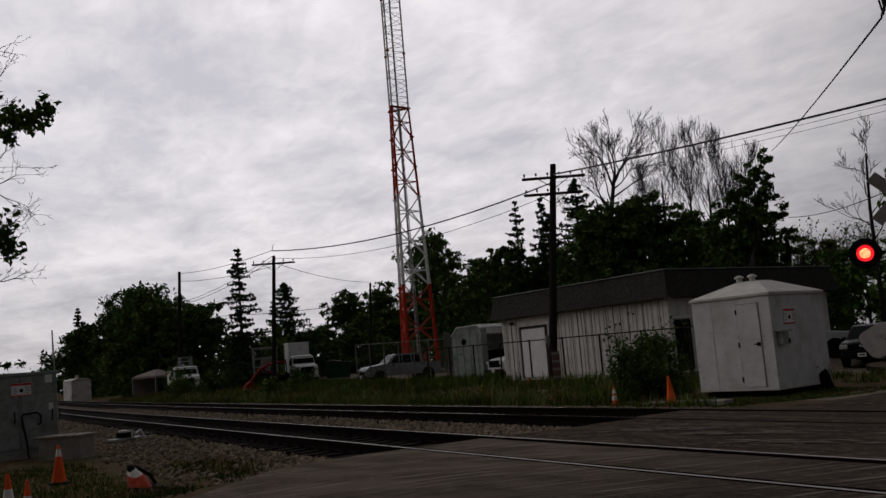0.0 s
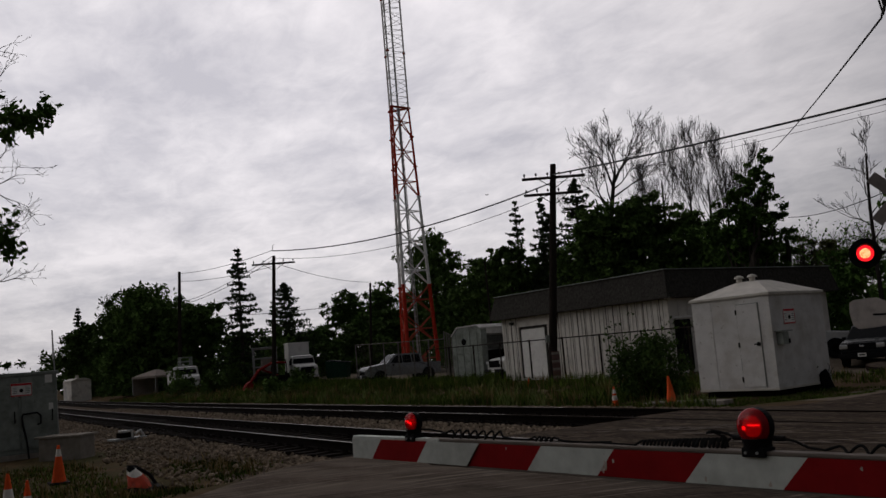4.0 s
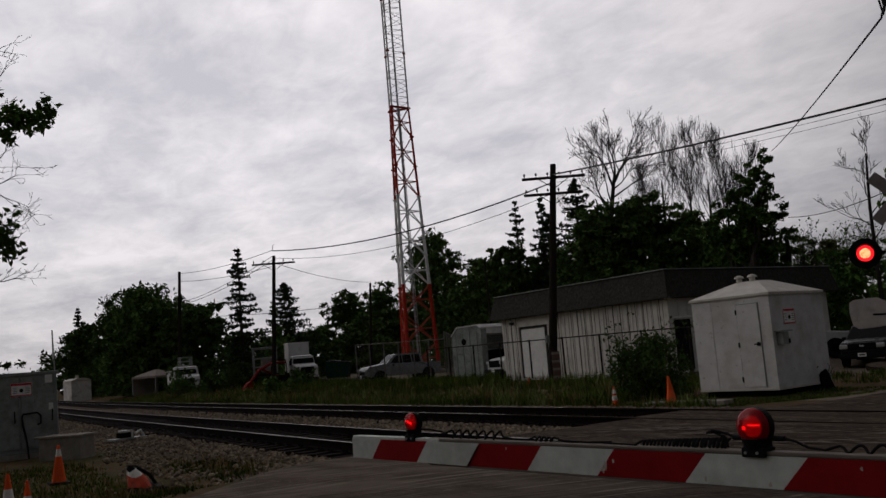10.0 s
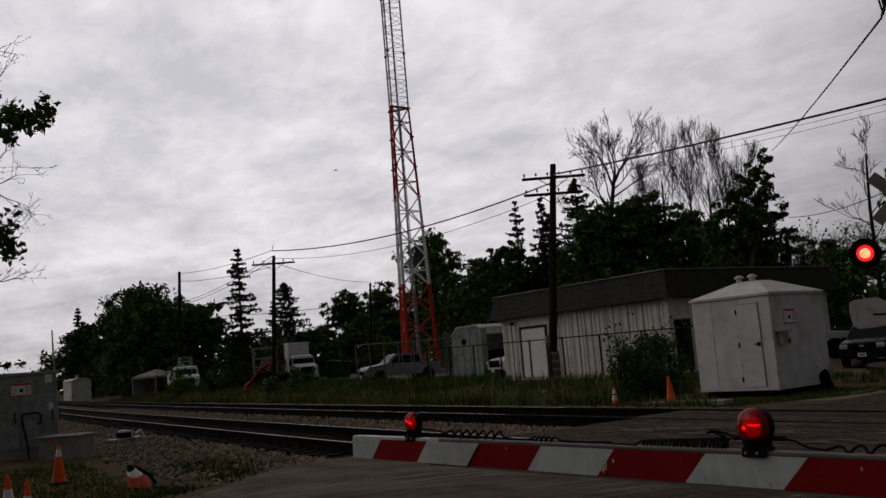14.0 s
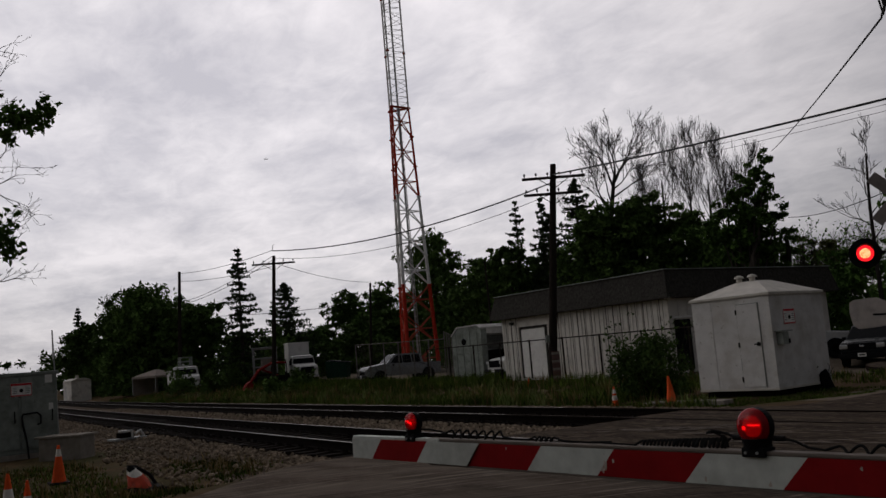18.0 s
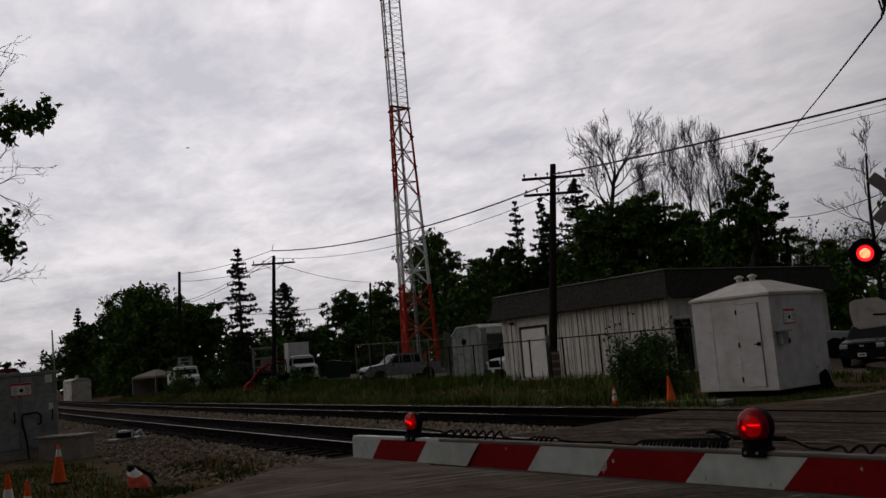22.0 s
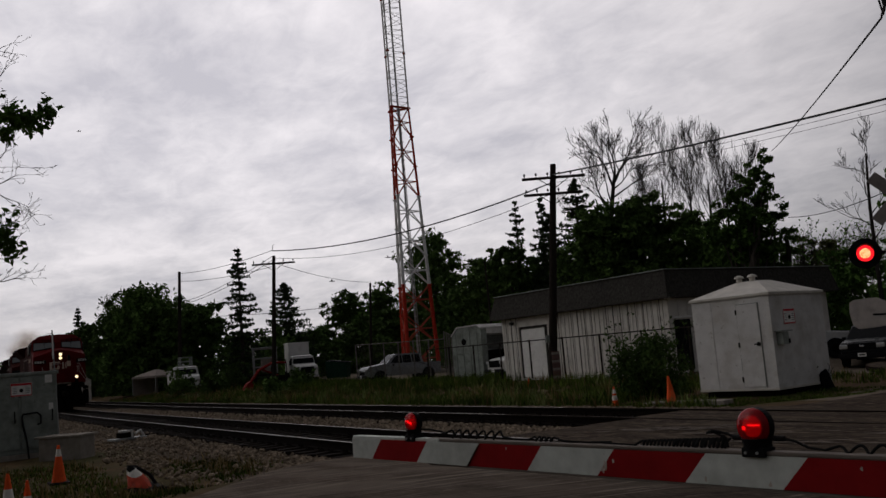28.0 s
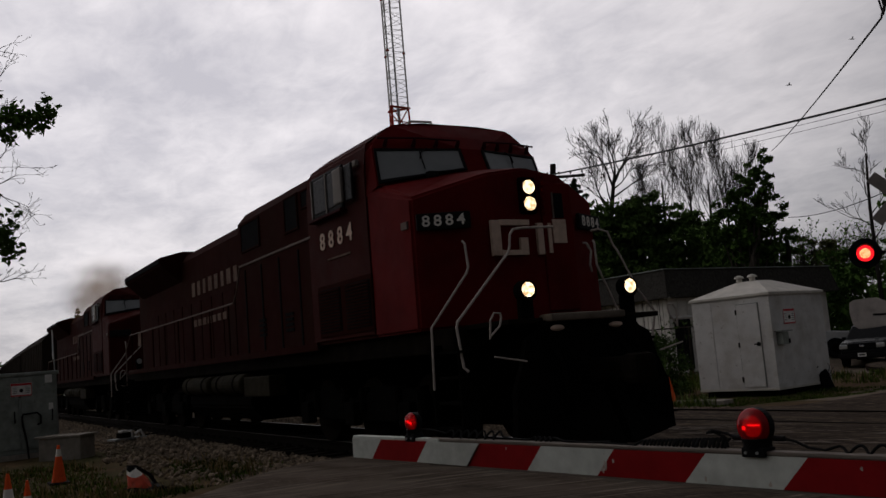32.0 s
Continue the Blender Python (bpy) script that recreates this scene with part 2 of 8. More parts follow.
M = {
    "asphalt": mat("asphalt", (0.050, 0.038, 0.029), 0.95, vary=0.85, scale=30, stain=0.7, stain_color=(0.110, 0.084, 0.061), stain_scale=1.6, bump=1.0, bump_scale=60, spec=0.1, stretch=(0.32, 1.5, 1), fleck=((0.22, 0.172, 0.124), 12.0, 0.555, 0.7)),
    "gravel": mat("gravel", (0.080, 0.060, 0.041), 0.95, vary=0.45, scale=14, stain=0.4, stain_color=(0.06, 0.05, 0.038), stain_scale=0.6, bump=1.0, bump_scale=30, spec=0.15),
    "soil": mat("soil", (0.095, 0.064, 0.036), 0.95, vary=0.4, scale=5, stain=0.6, stain_color=(0.035, 0.05, 0.017), stain_scale=0.35, bump=1.0, bump_scale=25, spec=0.1),
    "lot": mat("lot", (0.16, 0.13, 0.10), 0.95, vary=0.3, scale=4, stain=0.3, stain_color=(0.09, 0.075, 0.055), bump=0.5, spec=0.1),
    "stone": mat("ballast stone", (0.185, 0.145, 0.105), 0.92, vary=0.35, scale=20, island=0.5, spec=0.2),
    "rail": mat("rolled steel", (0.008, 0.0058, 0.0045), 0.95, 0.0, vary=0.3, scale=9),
    "railtop": mat("worn rail head", (0.24, 0.215, 0.195), 0.45, 0.5, vary=0.2, scale=12),
    "raildull": mat("dirt-covered rail head", (0.06, 0.048, 0.038), 0.8, 0.0, vary=0.3, scale=8),
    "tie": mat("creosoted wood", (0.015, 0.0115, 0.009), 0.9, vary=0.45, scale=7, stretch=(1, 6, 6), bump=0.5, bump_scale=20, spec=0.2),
    "concrete": mat("concrete", (0.28, 0.25, 0.215), 0.9, vary=0.2, scale=7, stain=0.4, stain_color=(0.09, 0.08, 0.065), bump=0.3, spec=0.2),
    "galv": mat("galvanised steel", (0.34, 0.345, 0.34), 0.55, 0.35, vary=0.15, scale=5, stain=0.25, stain_color=(0.12, 0.115, 0.105), stain_scale=1.2),
    "galv2": mat("weathered cabinet steel", (0.26, 0.285, 0.26), 0.65, 0.15, vary=0.25, scale=5, stain=0.5, stain_color=(0.11, 0.115, 0.10), stain_scale=1.2, fleck=((0.06, 0.05, 0.04), 7.0, 0.62, 0.6)),
    "fencepost": mat("dull fence steel", (0.17, 0.16, 0.145), 0.7, 0.2, vary=0.3, scale=5, stain=0.4, stain_color=(0.08, 0.05, 0.03), stain_scale=2),
    "hut": mat("white painted steel", (0.62, 0.61, 0.59), 0.6, 0.1, vary=0.1, scale=3, stain=0.6, stain_color=(0.42, 0.395, 0.355), stain_scale=1.6, bump=0.25, bump_scale=5, spec=0.3, fleck=((0.20, 0.16, 0.11), 9.0, 0.63, 0.6)),
    "hutroof": mat("white roof paint", (0.54, 0.51, 0.455), 0.6, 0.0, vary=0.12, scale=3, stain=0.3, stain_color=(0.26, 0.24, 0.2), spec=0.3),
    "siding": mat("white ribbed siding", (0.66, 0.63, 0.58), 0.7, vary=0.12, scale=2, stain=0.35, stain_color=(0.2, 0.18, 0.15), stain_scale=0.8, spec=0.25),
    "roofing": mat("dark shingle roofing", (0.050, 0.047, 0.042), 0.95, vary=0.4, scale=9, stain=0.35, stain_color=(0.034, 0.032, 0.028), stain_scale=0.7, bump=0.6, bump_scale=14, spec=0.1),
    "white": mat("white paint", (0.78, 0.77, 0.74), 0.5, vary=0.08, scale=4, stain=0.25, stain_color=(0.4, 0.38, 0.35), stain_scale=2),
    "truckwhite": mat("white vehicle paint", (0.64, 0.64, 0.62), 0.4, vary=0.06, scale=3, stain=0.2, stain_color=(0.33, 0.31, 0.28)),
    "red": mat("reflective red", (0.24, 0.010, 0.012), 0.45, vary=0.12, scale=9, stain=0.15, stain_color=(0.16, 0.01, 0.012), stain_scale=3),
    "gatewhite": mat("reflective white", (0.52, 0.54, 0.50), 0.5, vary=0.14, scale=14, stain=0.45, stain_color=(0.34, 0.345, 0.31), stain_scale=4, fleck=((0.16, 0.14, 0.11), 22.0, 0.66, 0.7)),
    "chip": mat("bare scuffed spot", (0.42, 0.36, 0.31), 0.8, vary=0.3, scale=40),
    "alu": mat("dirty aluminium", (0.17, 0.145, 0.125), 0.7, 0.2, vary=0.15, scale=8),
    "black": mat("black plastic", (0.012, 0.012, 0.013), 0.5, vary=0.2, scale=10),
    "rubber": mat("black rubber", (0.014, 0.014, 0.014), 0.85, vary=0.25, scale=10, spec=0.2),
    "cone": mat("orange cone plastic", (0.85, 0.115, 0.03), 0.5, vary=0.15, scale=9, stain=0.25, stain_color=(0.32, 0.07, 0.03), stain_scale=6),
    "conewhite": mat("cone reflective sleeve", (0.80, 0.76, 0.70), 0.5, vary=0.1, scale=9, stain=0.3, stain_color=(0.3, 0.27, 0.24), stain_scale=8),
    "pole": mat("weathered pole wood", (0.026, 0.021, 0.018), 0.9, vary=0.4, scale=5, stretch=(6, 6, 0.5), bump=0.5, bump_scale=10, spec=0.15),
    "bark": mat("bark", (0.06, 0.05, 0.042), 0.95, vary=0.4, scale=6, stretch=(3, 3, 0.6), spec=0.1),
    "deadwood": mat("bare branches", (0.032, 0.028, 0.025), 0.95, vary=0.3, scale=6, spec=0.1),
    "leaf": mat("broad leaves", (0.070, 0.120, 0.030), 0.7, vary=0.35, scale=2.0, island=0.45, spec=0.25),
    "oliveleaf": mat("dusty olive leaves", (0.115, 0.120, 0.050), 0.75, vary=0.3, scale=2.0, island=0.4, spec=0.2),
    "leaf2": mat("bright leaves", (0.072, 0.135, 0.028), 0.65, vary=0.35, scale=2.0, island=0.4, spec=0.25),
    "needle": mat("spruce needles", (0.030, 0.048, 0.022), 0.85, vary=0.3, scale=2.0, island=0.4, spec=0.15),
    "grass": mat("grass blades", (0.052, 0.078, 0.013), 0.8, vary=0.6, scale=0.35, island=0.7, spec=0.15),
    "weed": mat("pale weeds", (0.13, 0.165, 0.055), 0.8, vary=0.4, scale=0.6, island=0.6, spec=0.15),
    "drygrass": mat("dry grass", (0.22, 0.16, 0.07), 0.9, vary=0.3, scale=0.6, island=0.4, spec=0.1),
    "wire": mat("cable", (0.05, 0.05, 0.051), 0.8, vary=0.1),
    "orange": mat("tower orange paint", (0.52, 0.048, 0.028), 0.55, vary=0.15, scale=3, stain=0.2, stain_color=(0.3, 0.04, 0.025)),
    "towerwhite": mat("tower white paint", (0.86, 0.85, 0.83), 0.6, vary=0.1, scale=3, stain=0.2, stain_color=(0.35, 0.33, 0.3)),
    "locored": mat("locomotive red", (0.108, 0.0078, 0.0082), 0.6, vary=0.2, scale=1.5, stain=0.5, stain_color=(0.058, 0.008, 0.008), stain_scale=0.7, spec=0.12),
    # grime, with the shade of the long sides put into the colour too
    "locoside": mat("grimy locomotive red darkened for shade", (0.026, 0.0046, 0.0030), 0.85, vary=0.2, scale=1.2, stain=0.6, stain_color=(0.020, 0.0075, 0.0045), stain_scale=0.6, spec=0.12),
    "locoblack": mat("underframe black", (0.0042, 0.004, 0.0036), 0.9, vary=0.4, scale=3, spec=0.05),
    "grime": mat("sooty steel", (0.0095, 0.0075, 0.006), 0.9, vary=0.45, scale=3, spec=0.06),
    "letter": mat("faded gold lettering", (0.62, 0.47, 0.38), 0.6, vary=0.15, scale=7, stain=0.3, stain_color=(0.2, 0.1, 0.08), stain_scale=3),
    "handrail": mat("light handrail paint", (0.48, 0.42, 0.38), 0.5, vary=0.2, scale=8),
    "window": mat("dark window glass", (0.008, 0.009, 0.010), 0.15, vary=0.1, spec=0.25),
    "dark": mat("dark recess", (0.010, 0.010, 0.011), 0.9, vary=0.2, spec=0.1),
    "suv": mat("dark green car paint", (0.007, 0.009, 0.009), 0.3, vary=0.1, spec=0.35),
    "silver": mat("silver car paint", (0.20, 0.205, 0.21), 0.28, 0.5, vary=0.06),
    "chrome": mat("chrome", (0.55, 0.55, 0.55), 0.2, 1.0, vary=0.1),
    "signred": mat("red sign print", (0.55, 0.05, 0.06), 0.5, vary=0.1),
    "sack": mat("canvas", (0.30, 0.26, 0.23), 0.85, vary=0.15, scale=4),
    "bingreen": mat("dark green bin paint", (0.014, 0.045, 0.028), 0.55, vary=0.2, scale=4),
    "rustred": mat("red machine paint", (0.20, 0.016, 0.014), 0.55, vary=0.2, scale=5, stain=0.3, stain_color=(0.12, 0.04, 0.02)),
    "headlamp": facet_glow("lit headlamp", (1.0, 0.80, 0.50), (0.42, 0.25, 0.12), 2.2, 22),
    "numberglow": mat("number print", (0.80, 0.76, 0.70), 0.6, vary=0.1),
    "bulb": glow_mat("lit red bulb", (1.0, 0.012, 0.02), 1.3),
    "bulbcore": facet_glow("bright filament", (1.0, 0.50, 0.22), (1.0, 0.13, 0.04), 1.7, 26),
    "bulbwhite": glow_mat("hot filament", (1.0, 0.20, 0.18), 2.5),
    "redlens": glass_mat("red lens", (0.70, 0.012, 0.02), 0.60, 0.2),
    "bird": mat("dark feathers", (0.02, 0.02, 0.022), 0.8),
}


# ---- building blocks ----
def part(name, bm, material, parent=None, label="", smooth=False):
    """Link a bmesh as one mesh object, under a thing or a part."""
    me = bpy.data.meshes.new(name)
    bm.to_mesh(me)
    bm.free()
    for m in (material if isinstance(material, (list, tuple)) else [material]):
        me.materials.append(M[m] if isinstance(m, str) else m)
    if smooth:
        for p in me.polygons:
            p.use_smooth = True
    ob = new(name, me)
    if parent is not None:
        ob.parent = parent
    if label:
        ob["label"] = label
    return ob


def share(name, like, parent, m):
    """One more object on the mesh of a finished piece."""
    ob = new(name, like.data)
    ob.parent, ob.matrix_basis = parent, m
    return ob


def thing(name, m, label, category, group="", kind=""):
    ob = new(name)
    ob.empty_display_size = 0.2
    ob.matrix_basis = m
    return tagged(ob, label, category, group, kind)


def box(bm, c, s, bevel=0.0, m=None, mi=0):
    r = bmesh.ops.create_cube(bm, size=1.0, matrix=(m or Matrix()) @ Matrix.Translation(c) @ Matrix.Diagonal((*s, 1)))
    fs = {f for vt in r["verts"] for f in vt.link_faces}
    if bevel:
        es = list({e for f in fs for e in f.edges})
        rb = bmesh.ops.bevel(bm, geom=es, offset=bevel, segments=2, affect="EDGES", profile=0.6)
        fs = {f for f in rb["faces"]} | {f for f in fs if f.is_valid}
    for f in fs:
        if f.is_valid:
            f.material_index = mi
    return bm


def cyl(bm, a, b, r0, r1=None, n=10, caps=True, mi=0):
    a, b = Vector(a), Vector(b)
    d = b - a
    q = d.to_track_quat("Z", "Y").to_matrix().to_4x4()
    r = bmesh.ops.create_cone(bm, cap_ends=caps, segments=n, radius1=r0, radius2=r0 if r1 is None else r1, depth=d.length,
                              matrix=Matrix.Translation((a + b) / 2) @ q)
    if mi:
        for f in {f for vt in r["verts"] for f in vt.link_faces}:
            f.material_index = mi
    return bm


def ball(bm, c, r, u=12, v=8, s=(1, 1, 1), m=None):
    bmesh.ops.create_uvsphere(bm, u_segments=u, v_segments=v, radius=r, matrix=(m or Matrix()) @ Matrix.Translation(c) @ Matrix.Diagonal((*s, 1)))
    return bm


def tube(bm, pts, r, n=6):
    """A bent pipe along points."""
    pts = [Vector(p) for p in pts]
    rings = []
    for i, p in enumerate(pts):
        d = (pts[min(i + 1, len(pts) - 1)] - pts[max(i - 1, 0)]).normalized()
        x = d.orthogonal().normalized() if i == 0 else (rings[-1][1] - d * rings[-1][1].dot(d)).normalized()
        y = d.cross(x)
        ri = r[i] if isinstance(r, (list, tuple)) else r
        rings.append(([bm.verts.new(p + ri * (math.cos(k * math.tau / n) * x + math.sin(k * math.tau / n) * y)) for k in range(n)], x))
    for (a, _), (b, _) in zip(rings, rings[1:]):
        for k in range(n):
            bm.faces.new((a[k], a[(k + 1) % n], b[(k + 1) % n], b[k]))
    bm.faces.new(rings[0][0][::-1]), bm.faces.new(rings[-1][0])
    return bm


def prism(bm, outline, axis, lo, hi, bevel=0.0):
    """A flat outline pushed from lo to hi along an axis: x (outline y, z), y (outline x, z) or z (outline x, y)."""
    def at(p, h):
        return {"x": (h, p[0], p[1]), "y": (p[0], h, p[1]), "z": (p[0], p[1], h)}[axis]
    a = [bm.verts.new(at(p, lo)) for p in outline]
    b = [bm.verts.new(at(p, hi)) for p in outline]
    k = len(a)
    fs = [bm.faces.new(a), bm.faces.new(b[::-1])]
    fs += [bm.faces.new((a[i], b[i], b[(i + 1) % k], a[(i + 1) % k])) for i in range(k)]
    bmesh.ops.recalc_face_normals(bm, faces=fs)
    if bevel:
        bmesh.ops.bevel(bm, geom=list({e for f in fs for e in f.edges}), offset=bevel, segments=2, affect="EDGES")
    return bm


def loft(bm, sections, cap=True):
    """A skin over cross-sections with the same number of points."""
    rows = [[bm.verts.new(p) for p in s] for s in sections]
    k = len(rows[0])
    for a, b in zip(rows, rows[1:]):
        for i in range(k):
            bm.faces.new((a[i], a[(i + 1) % k], b[(i + 1) % k], b[i]))
    if cap:
        bm.faces.new(rows[0][::-1]), bm.faces.new(rows[-1])
    bmesh.ops.recalc_face_normals(bm, faces=bm.faces[:])
    return bm


def B():
    return bmesh.new()


def sheet(name, corners, m, kind_label, category, z=0.0):
    bm = B()
    bm.faces.new([bm.verts.new((x, y, z)) for x, y in corners])
    ob = part(name, bm, m)
    return tagged(ob, kind_label, category, kind="structure")


def text_mesh(name, words, size, material, parent, m, deep=0.004, wide=1.0, label=""):
    """Lettering in the built-in font, as a mesh."""
    cu = bpy.data.curves.new(name, "FONT")
    cu.body, cu.size, cu.extrude, cu.align_x, cu.align_y = words, size, deep, "CENTER", "CENTER"
    cu.resolution_u = 3
    cu.offset = size * 0.018
    tmp = bpy.data.objects.new(name, cu)
    scene.collection.objects.link(tmp)
    me = bpy.data.meshes.new_from_object(tmp.evaluated_get(bpy.context.evaluated_depsgraph_get()))
    bpy.data.objects.remove(tmp)
    me.materials.clear()
    me.materials.append(M[material])
    me.transform(m @ Matrix.Diagonal((wide, 1, 1, 1)))
    ob = new(name, me)
    ob.parent = parent
    if label:
        ob["label"] = label
    return ob


KAP = 0.000213
GAUGE = 1.435
TRACK_Y = (6.989, 11.365)


def bend(x):
    return KAP * x * x


def heading(x):
    return math.atan(2 * KAP * x)


def step(a, b, t):
    t = max(0.0, min(1.0, (t - a) / (b - a)))
    return t * t * (3 - 2 * t)


def ground_z(x, y):
    """Height of the land: the rails stand at 0, the verge lies lower, the yard beyond rises gently to the west."""
    u = y - bend(x)
    z = -0.27 + 0.12 * step(16.0, 24.0, u) + 0.13 * step(24.0, 34.0, u)
    z += 0.42 * step(-48.0, -80.0, x) * step(14.5, 20.0, u)
    z -= 0.42 * step(-27.0, -23.0, x) * step(23.0, 32.0, u)
    bed = step(4.2, 5.6, u) * (1 - step(13.0, 14.2, u))
    z = z * (1 - bed) + (-0.19) * bed
    road = step(-13.2, -12.1, x) * (1 - step(7.0, 8.2, x))
    hump = -0.05 - 0.15 * step(5.6, 1.5, u) - 0.09 * step(13.5, 17.0, u)
    z = z * (1 - road) + hump * road
    return z


# ---- land, road and tracks ----
def land():
    xs = sorted({*np.arange(-140, 12.1, 2.0).tolist(), *np.arange(-36, -4, 0.7).tolist(), -2200, -1200, -700, -450, -300, -220, -170, 40, 120, 400, 1200, 2200})
    ys = sorted({*np.arange(-16, 60.1, 2.0).tolist(), *np.arange(-2, 24, 0.5).tolist(), -2200, -1000, -400, -150, -60, 75, 100, 150, 300, 900, 2200})
    verts = []
    for x in xs:
        for y in ys:
            z = ground_z(x, y)
            u = y - bend(x)
            if -60 < x < 12 and -2 < y < 40 and not (-12.6 < x < 8):
                z += 0.05 * noise.noise(Vector((x * 0.5, y * 0.5, 0))) + 0.02 * noise.noise(Vector((x * 1.7, y * 1.7, 3)))
            verts.append((x, y, z - 0.03))
    ny = len(ys)
    faces = [(i * ny + j, (i + 1) * ny + j, (i + 1) * ny + j + 1, i * ny + j + 1) for i in range(len(xs) - 1) for j in range(ny - 1)]
    me = bpy.data.meshes.new("ground")
    me.from_pydata(verts, [], faces)
    me.materials.append(M["soil"])
    me.materials.append(M["gravel"])
    me.materials.append(M["lot"])
    me.materials.append(M["oily_shaded"])
    for p in me.polygons:
        x, y, _ = p.center
        u = y - bend(x)
        p.use_smooth = True
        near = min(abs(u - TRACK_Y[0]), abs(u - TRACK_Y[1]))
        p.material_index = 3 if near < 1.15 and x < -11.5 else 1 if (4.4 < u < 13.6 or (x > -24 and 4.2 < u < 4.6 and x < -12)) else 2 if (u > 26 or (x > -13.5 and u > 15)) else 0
    tagged(new("ground", me), "rough soil, ballast and dirt yard around the tracks", "ground", kind="structure")


def road():
    """Asphalt in two aprons and the strip between the tracks, with open flangeways along each rail."""
    def strip(name, y0, y1, left, right, label):
        nx, ny = 60, max(2, int((y1 - y0) / 0.3))
        bm = B()
        grid = []
        for j in range(ny + 1):
            y = y0 + (y1 - y0) * j / ny
            x0 = left(y)
            row = []
            for i in range(nx + 1):
                x = x0 + (right - x0) * i / nx
                edge = 0.06 * noise.noise(Vector((0, y * 1.9, 7))) if i == 0 else 0.0
                z = -0.012 - 0.15 * step(5.4, 1.2, y) - 0.10 * step(13.4, 17.0, y) + 0.008 * noise.noise(Vector((x * 0.8, y * 0.8, 1)))
                row.append(bm.verts.new((x + edge, y, z)))
            grid.append(row)
        for a, b in zip(grid, grid[1:]):
            for i in range(nx):
                bm.faces.new((a[i], a[i + 1], b[i + 1], b[i]))
        r = bmesh.ops.extrude_face_region(bm, geom=bm.faces[:])
        bmesh.ops.translate(bm, verts=[g for g in r["geom"] if isinstance(g, bmesh.types.BMVert)], vec=(0, 0, -0.16))
        bmesh.ops.recalc_face_normals(bm, faces=bm.faces[:])
        for f in bm.faces:
            c = f.calc_center_median()
            # upright faces take the near-black bed colour: flangeway shade put into the colour
            if abs(f.normal.z) < 0.4:
                f.material_index = 2
        return tagged(part(name, bm, ["roadmix" if y1 < 8 else "asphalt", "oily_shaded", "oily_shaded"]), label, "road", kind="structure")

    n0, n1 = TRACK_Y[0] - GAUGE / 2, TRACK_Y[0] + GAUGE / 2
    f0, f1 = TRACK_Y[1] - GAUGE / 2, TRACK_Y[1] + GAUGE / 2
    g = 0.13
    strip("road", -9.0, n0 - 0.05, lambda y: -12.05 + 1.3 * step(4.6, 2.2, y) + 1.5 * step(2.2, -4, y), 9.0, "worn dark grey asphalt road up to the crossing")
    strip("road", n0 + g, n1 - g, lambda y: -12.05, 9.0, "worn asphalt between the rails of the crossing")
    strip("road", n1 + 0.05, f0 - 0.05, lambda y: -11.9, 9.0, "worn asphalt between the two tracks")
    strip("road", f0 + g, f1 - g, lambda y: -12.2, 9.0, "worn asphalt between the rails of the crossing")
    strip("road", f1 + 0.05, 60.0, lambda y: -12.3 + 1.7 * step(12.2, 13.0, y) - 0.9 * step(13.6, 17.5, y) - 9 * step(19, 30, y), 9.0, "dusty asphalt road beyond the tracks")
    for k, (x, y, l, w, turn) in enumerate(((-9.6, 9.6, 1.9, 0.07, 30), (-8.4, 9.2, 1.3, 0.05, 24), (-7.2, 8.6, 1.2, 0.05, 18), (-6.3, 9.8, 0.9, 0.06, 35), (-9.9, 9.2, 1.4, 0.06, 26))):
        bm = B()
        for _ in range(26):
            cx, cy = random.gauss(0, l * 0.34), random.gauss(0, w * 1.6)
            ll, ww = random.uniform(0.05, 0.28), random.uniform(0.012, 0.035)
            bm.faces.new([bm.verts.new((cx + ll * math.cos(a) * random.uniform(0.5, 1.2), cy + ww * math.sin(a) * random.uniform(0.4, 1.4), 0.0007 * _)) for a in [math.tau * i / 9 for i in range(9)]])
        ob = part("road_scuff", bm, "scuff")
        z = -0.012 - 0.15 * step(5.4, 1.2, y)
        ob.matrix_basis = pose(x, y, z + 0.011, 0, 0, turn)
        tagged(ob, "pale scraped streak on the asphalt", "road mark", "scuffs on the crossing", "structure")


# oily ballast; also colours the road's upright edges as painted flangeway shade
M["oily_shaded"] = mat("oily ballast bed and flangeway shade", (0.016, 0.012, 0.0095), 0.95, vary=0.5, scale=9, bump=1.0, bump_scale=30, spec=0.1)
M["roadmix"] = road_mat()
M["scuff"] = mat("scraped asphalt", (0.19, 0.16, 0.135), 0.9, vary=0.5, scale=30, spec=0.2)

RAIL_PROFILE = ((-0.07, -0.17), (0.07, -0.17), (0.07, -0.155), (0.012, -0.135), (0.012, -0.045), (0.036, -0.036), (0.036, -0.006), (0.028, 0.0), (-0.028, 0.0), (-0.036, -0.006),
                (-0.036, -0.036), (-0.012, -0.045), (-0.012, -0.135), (-0.07, -0.155))


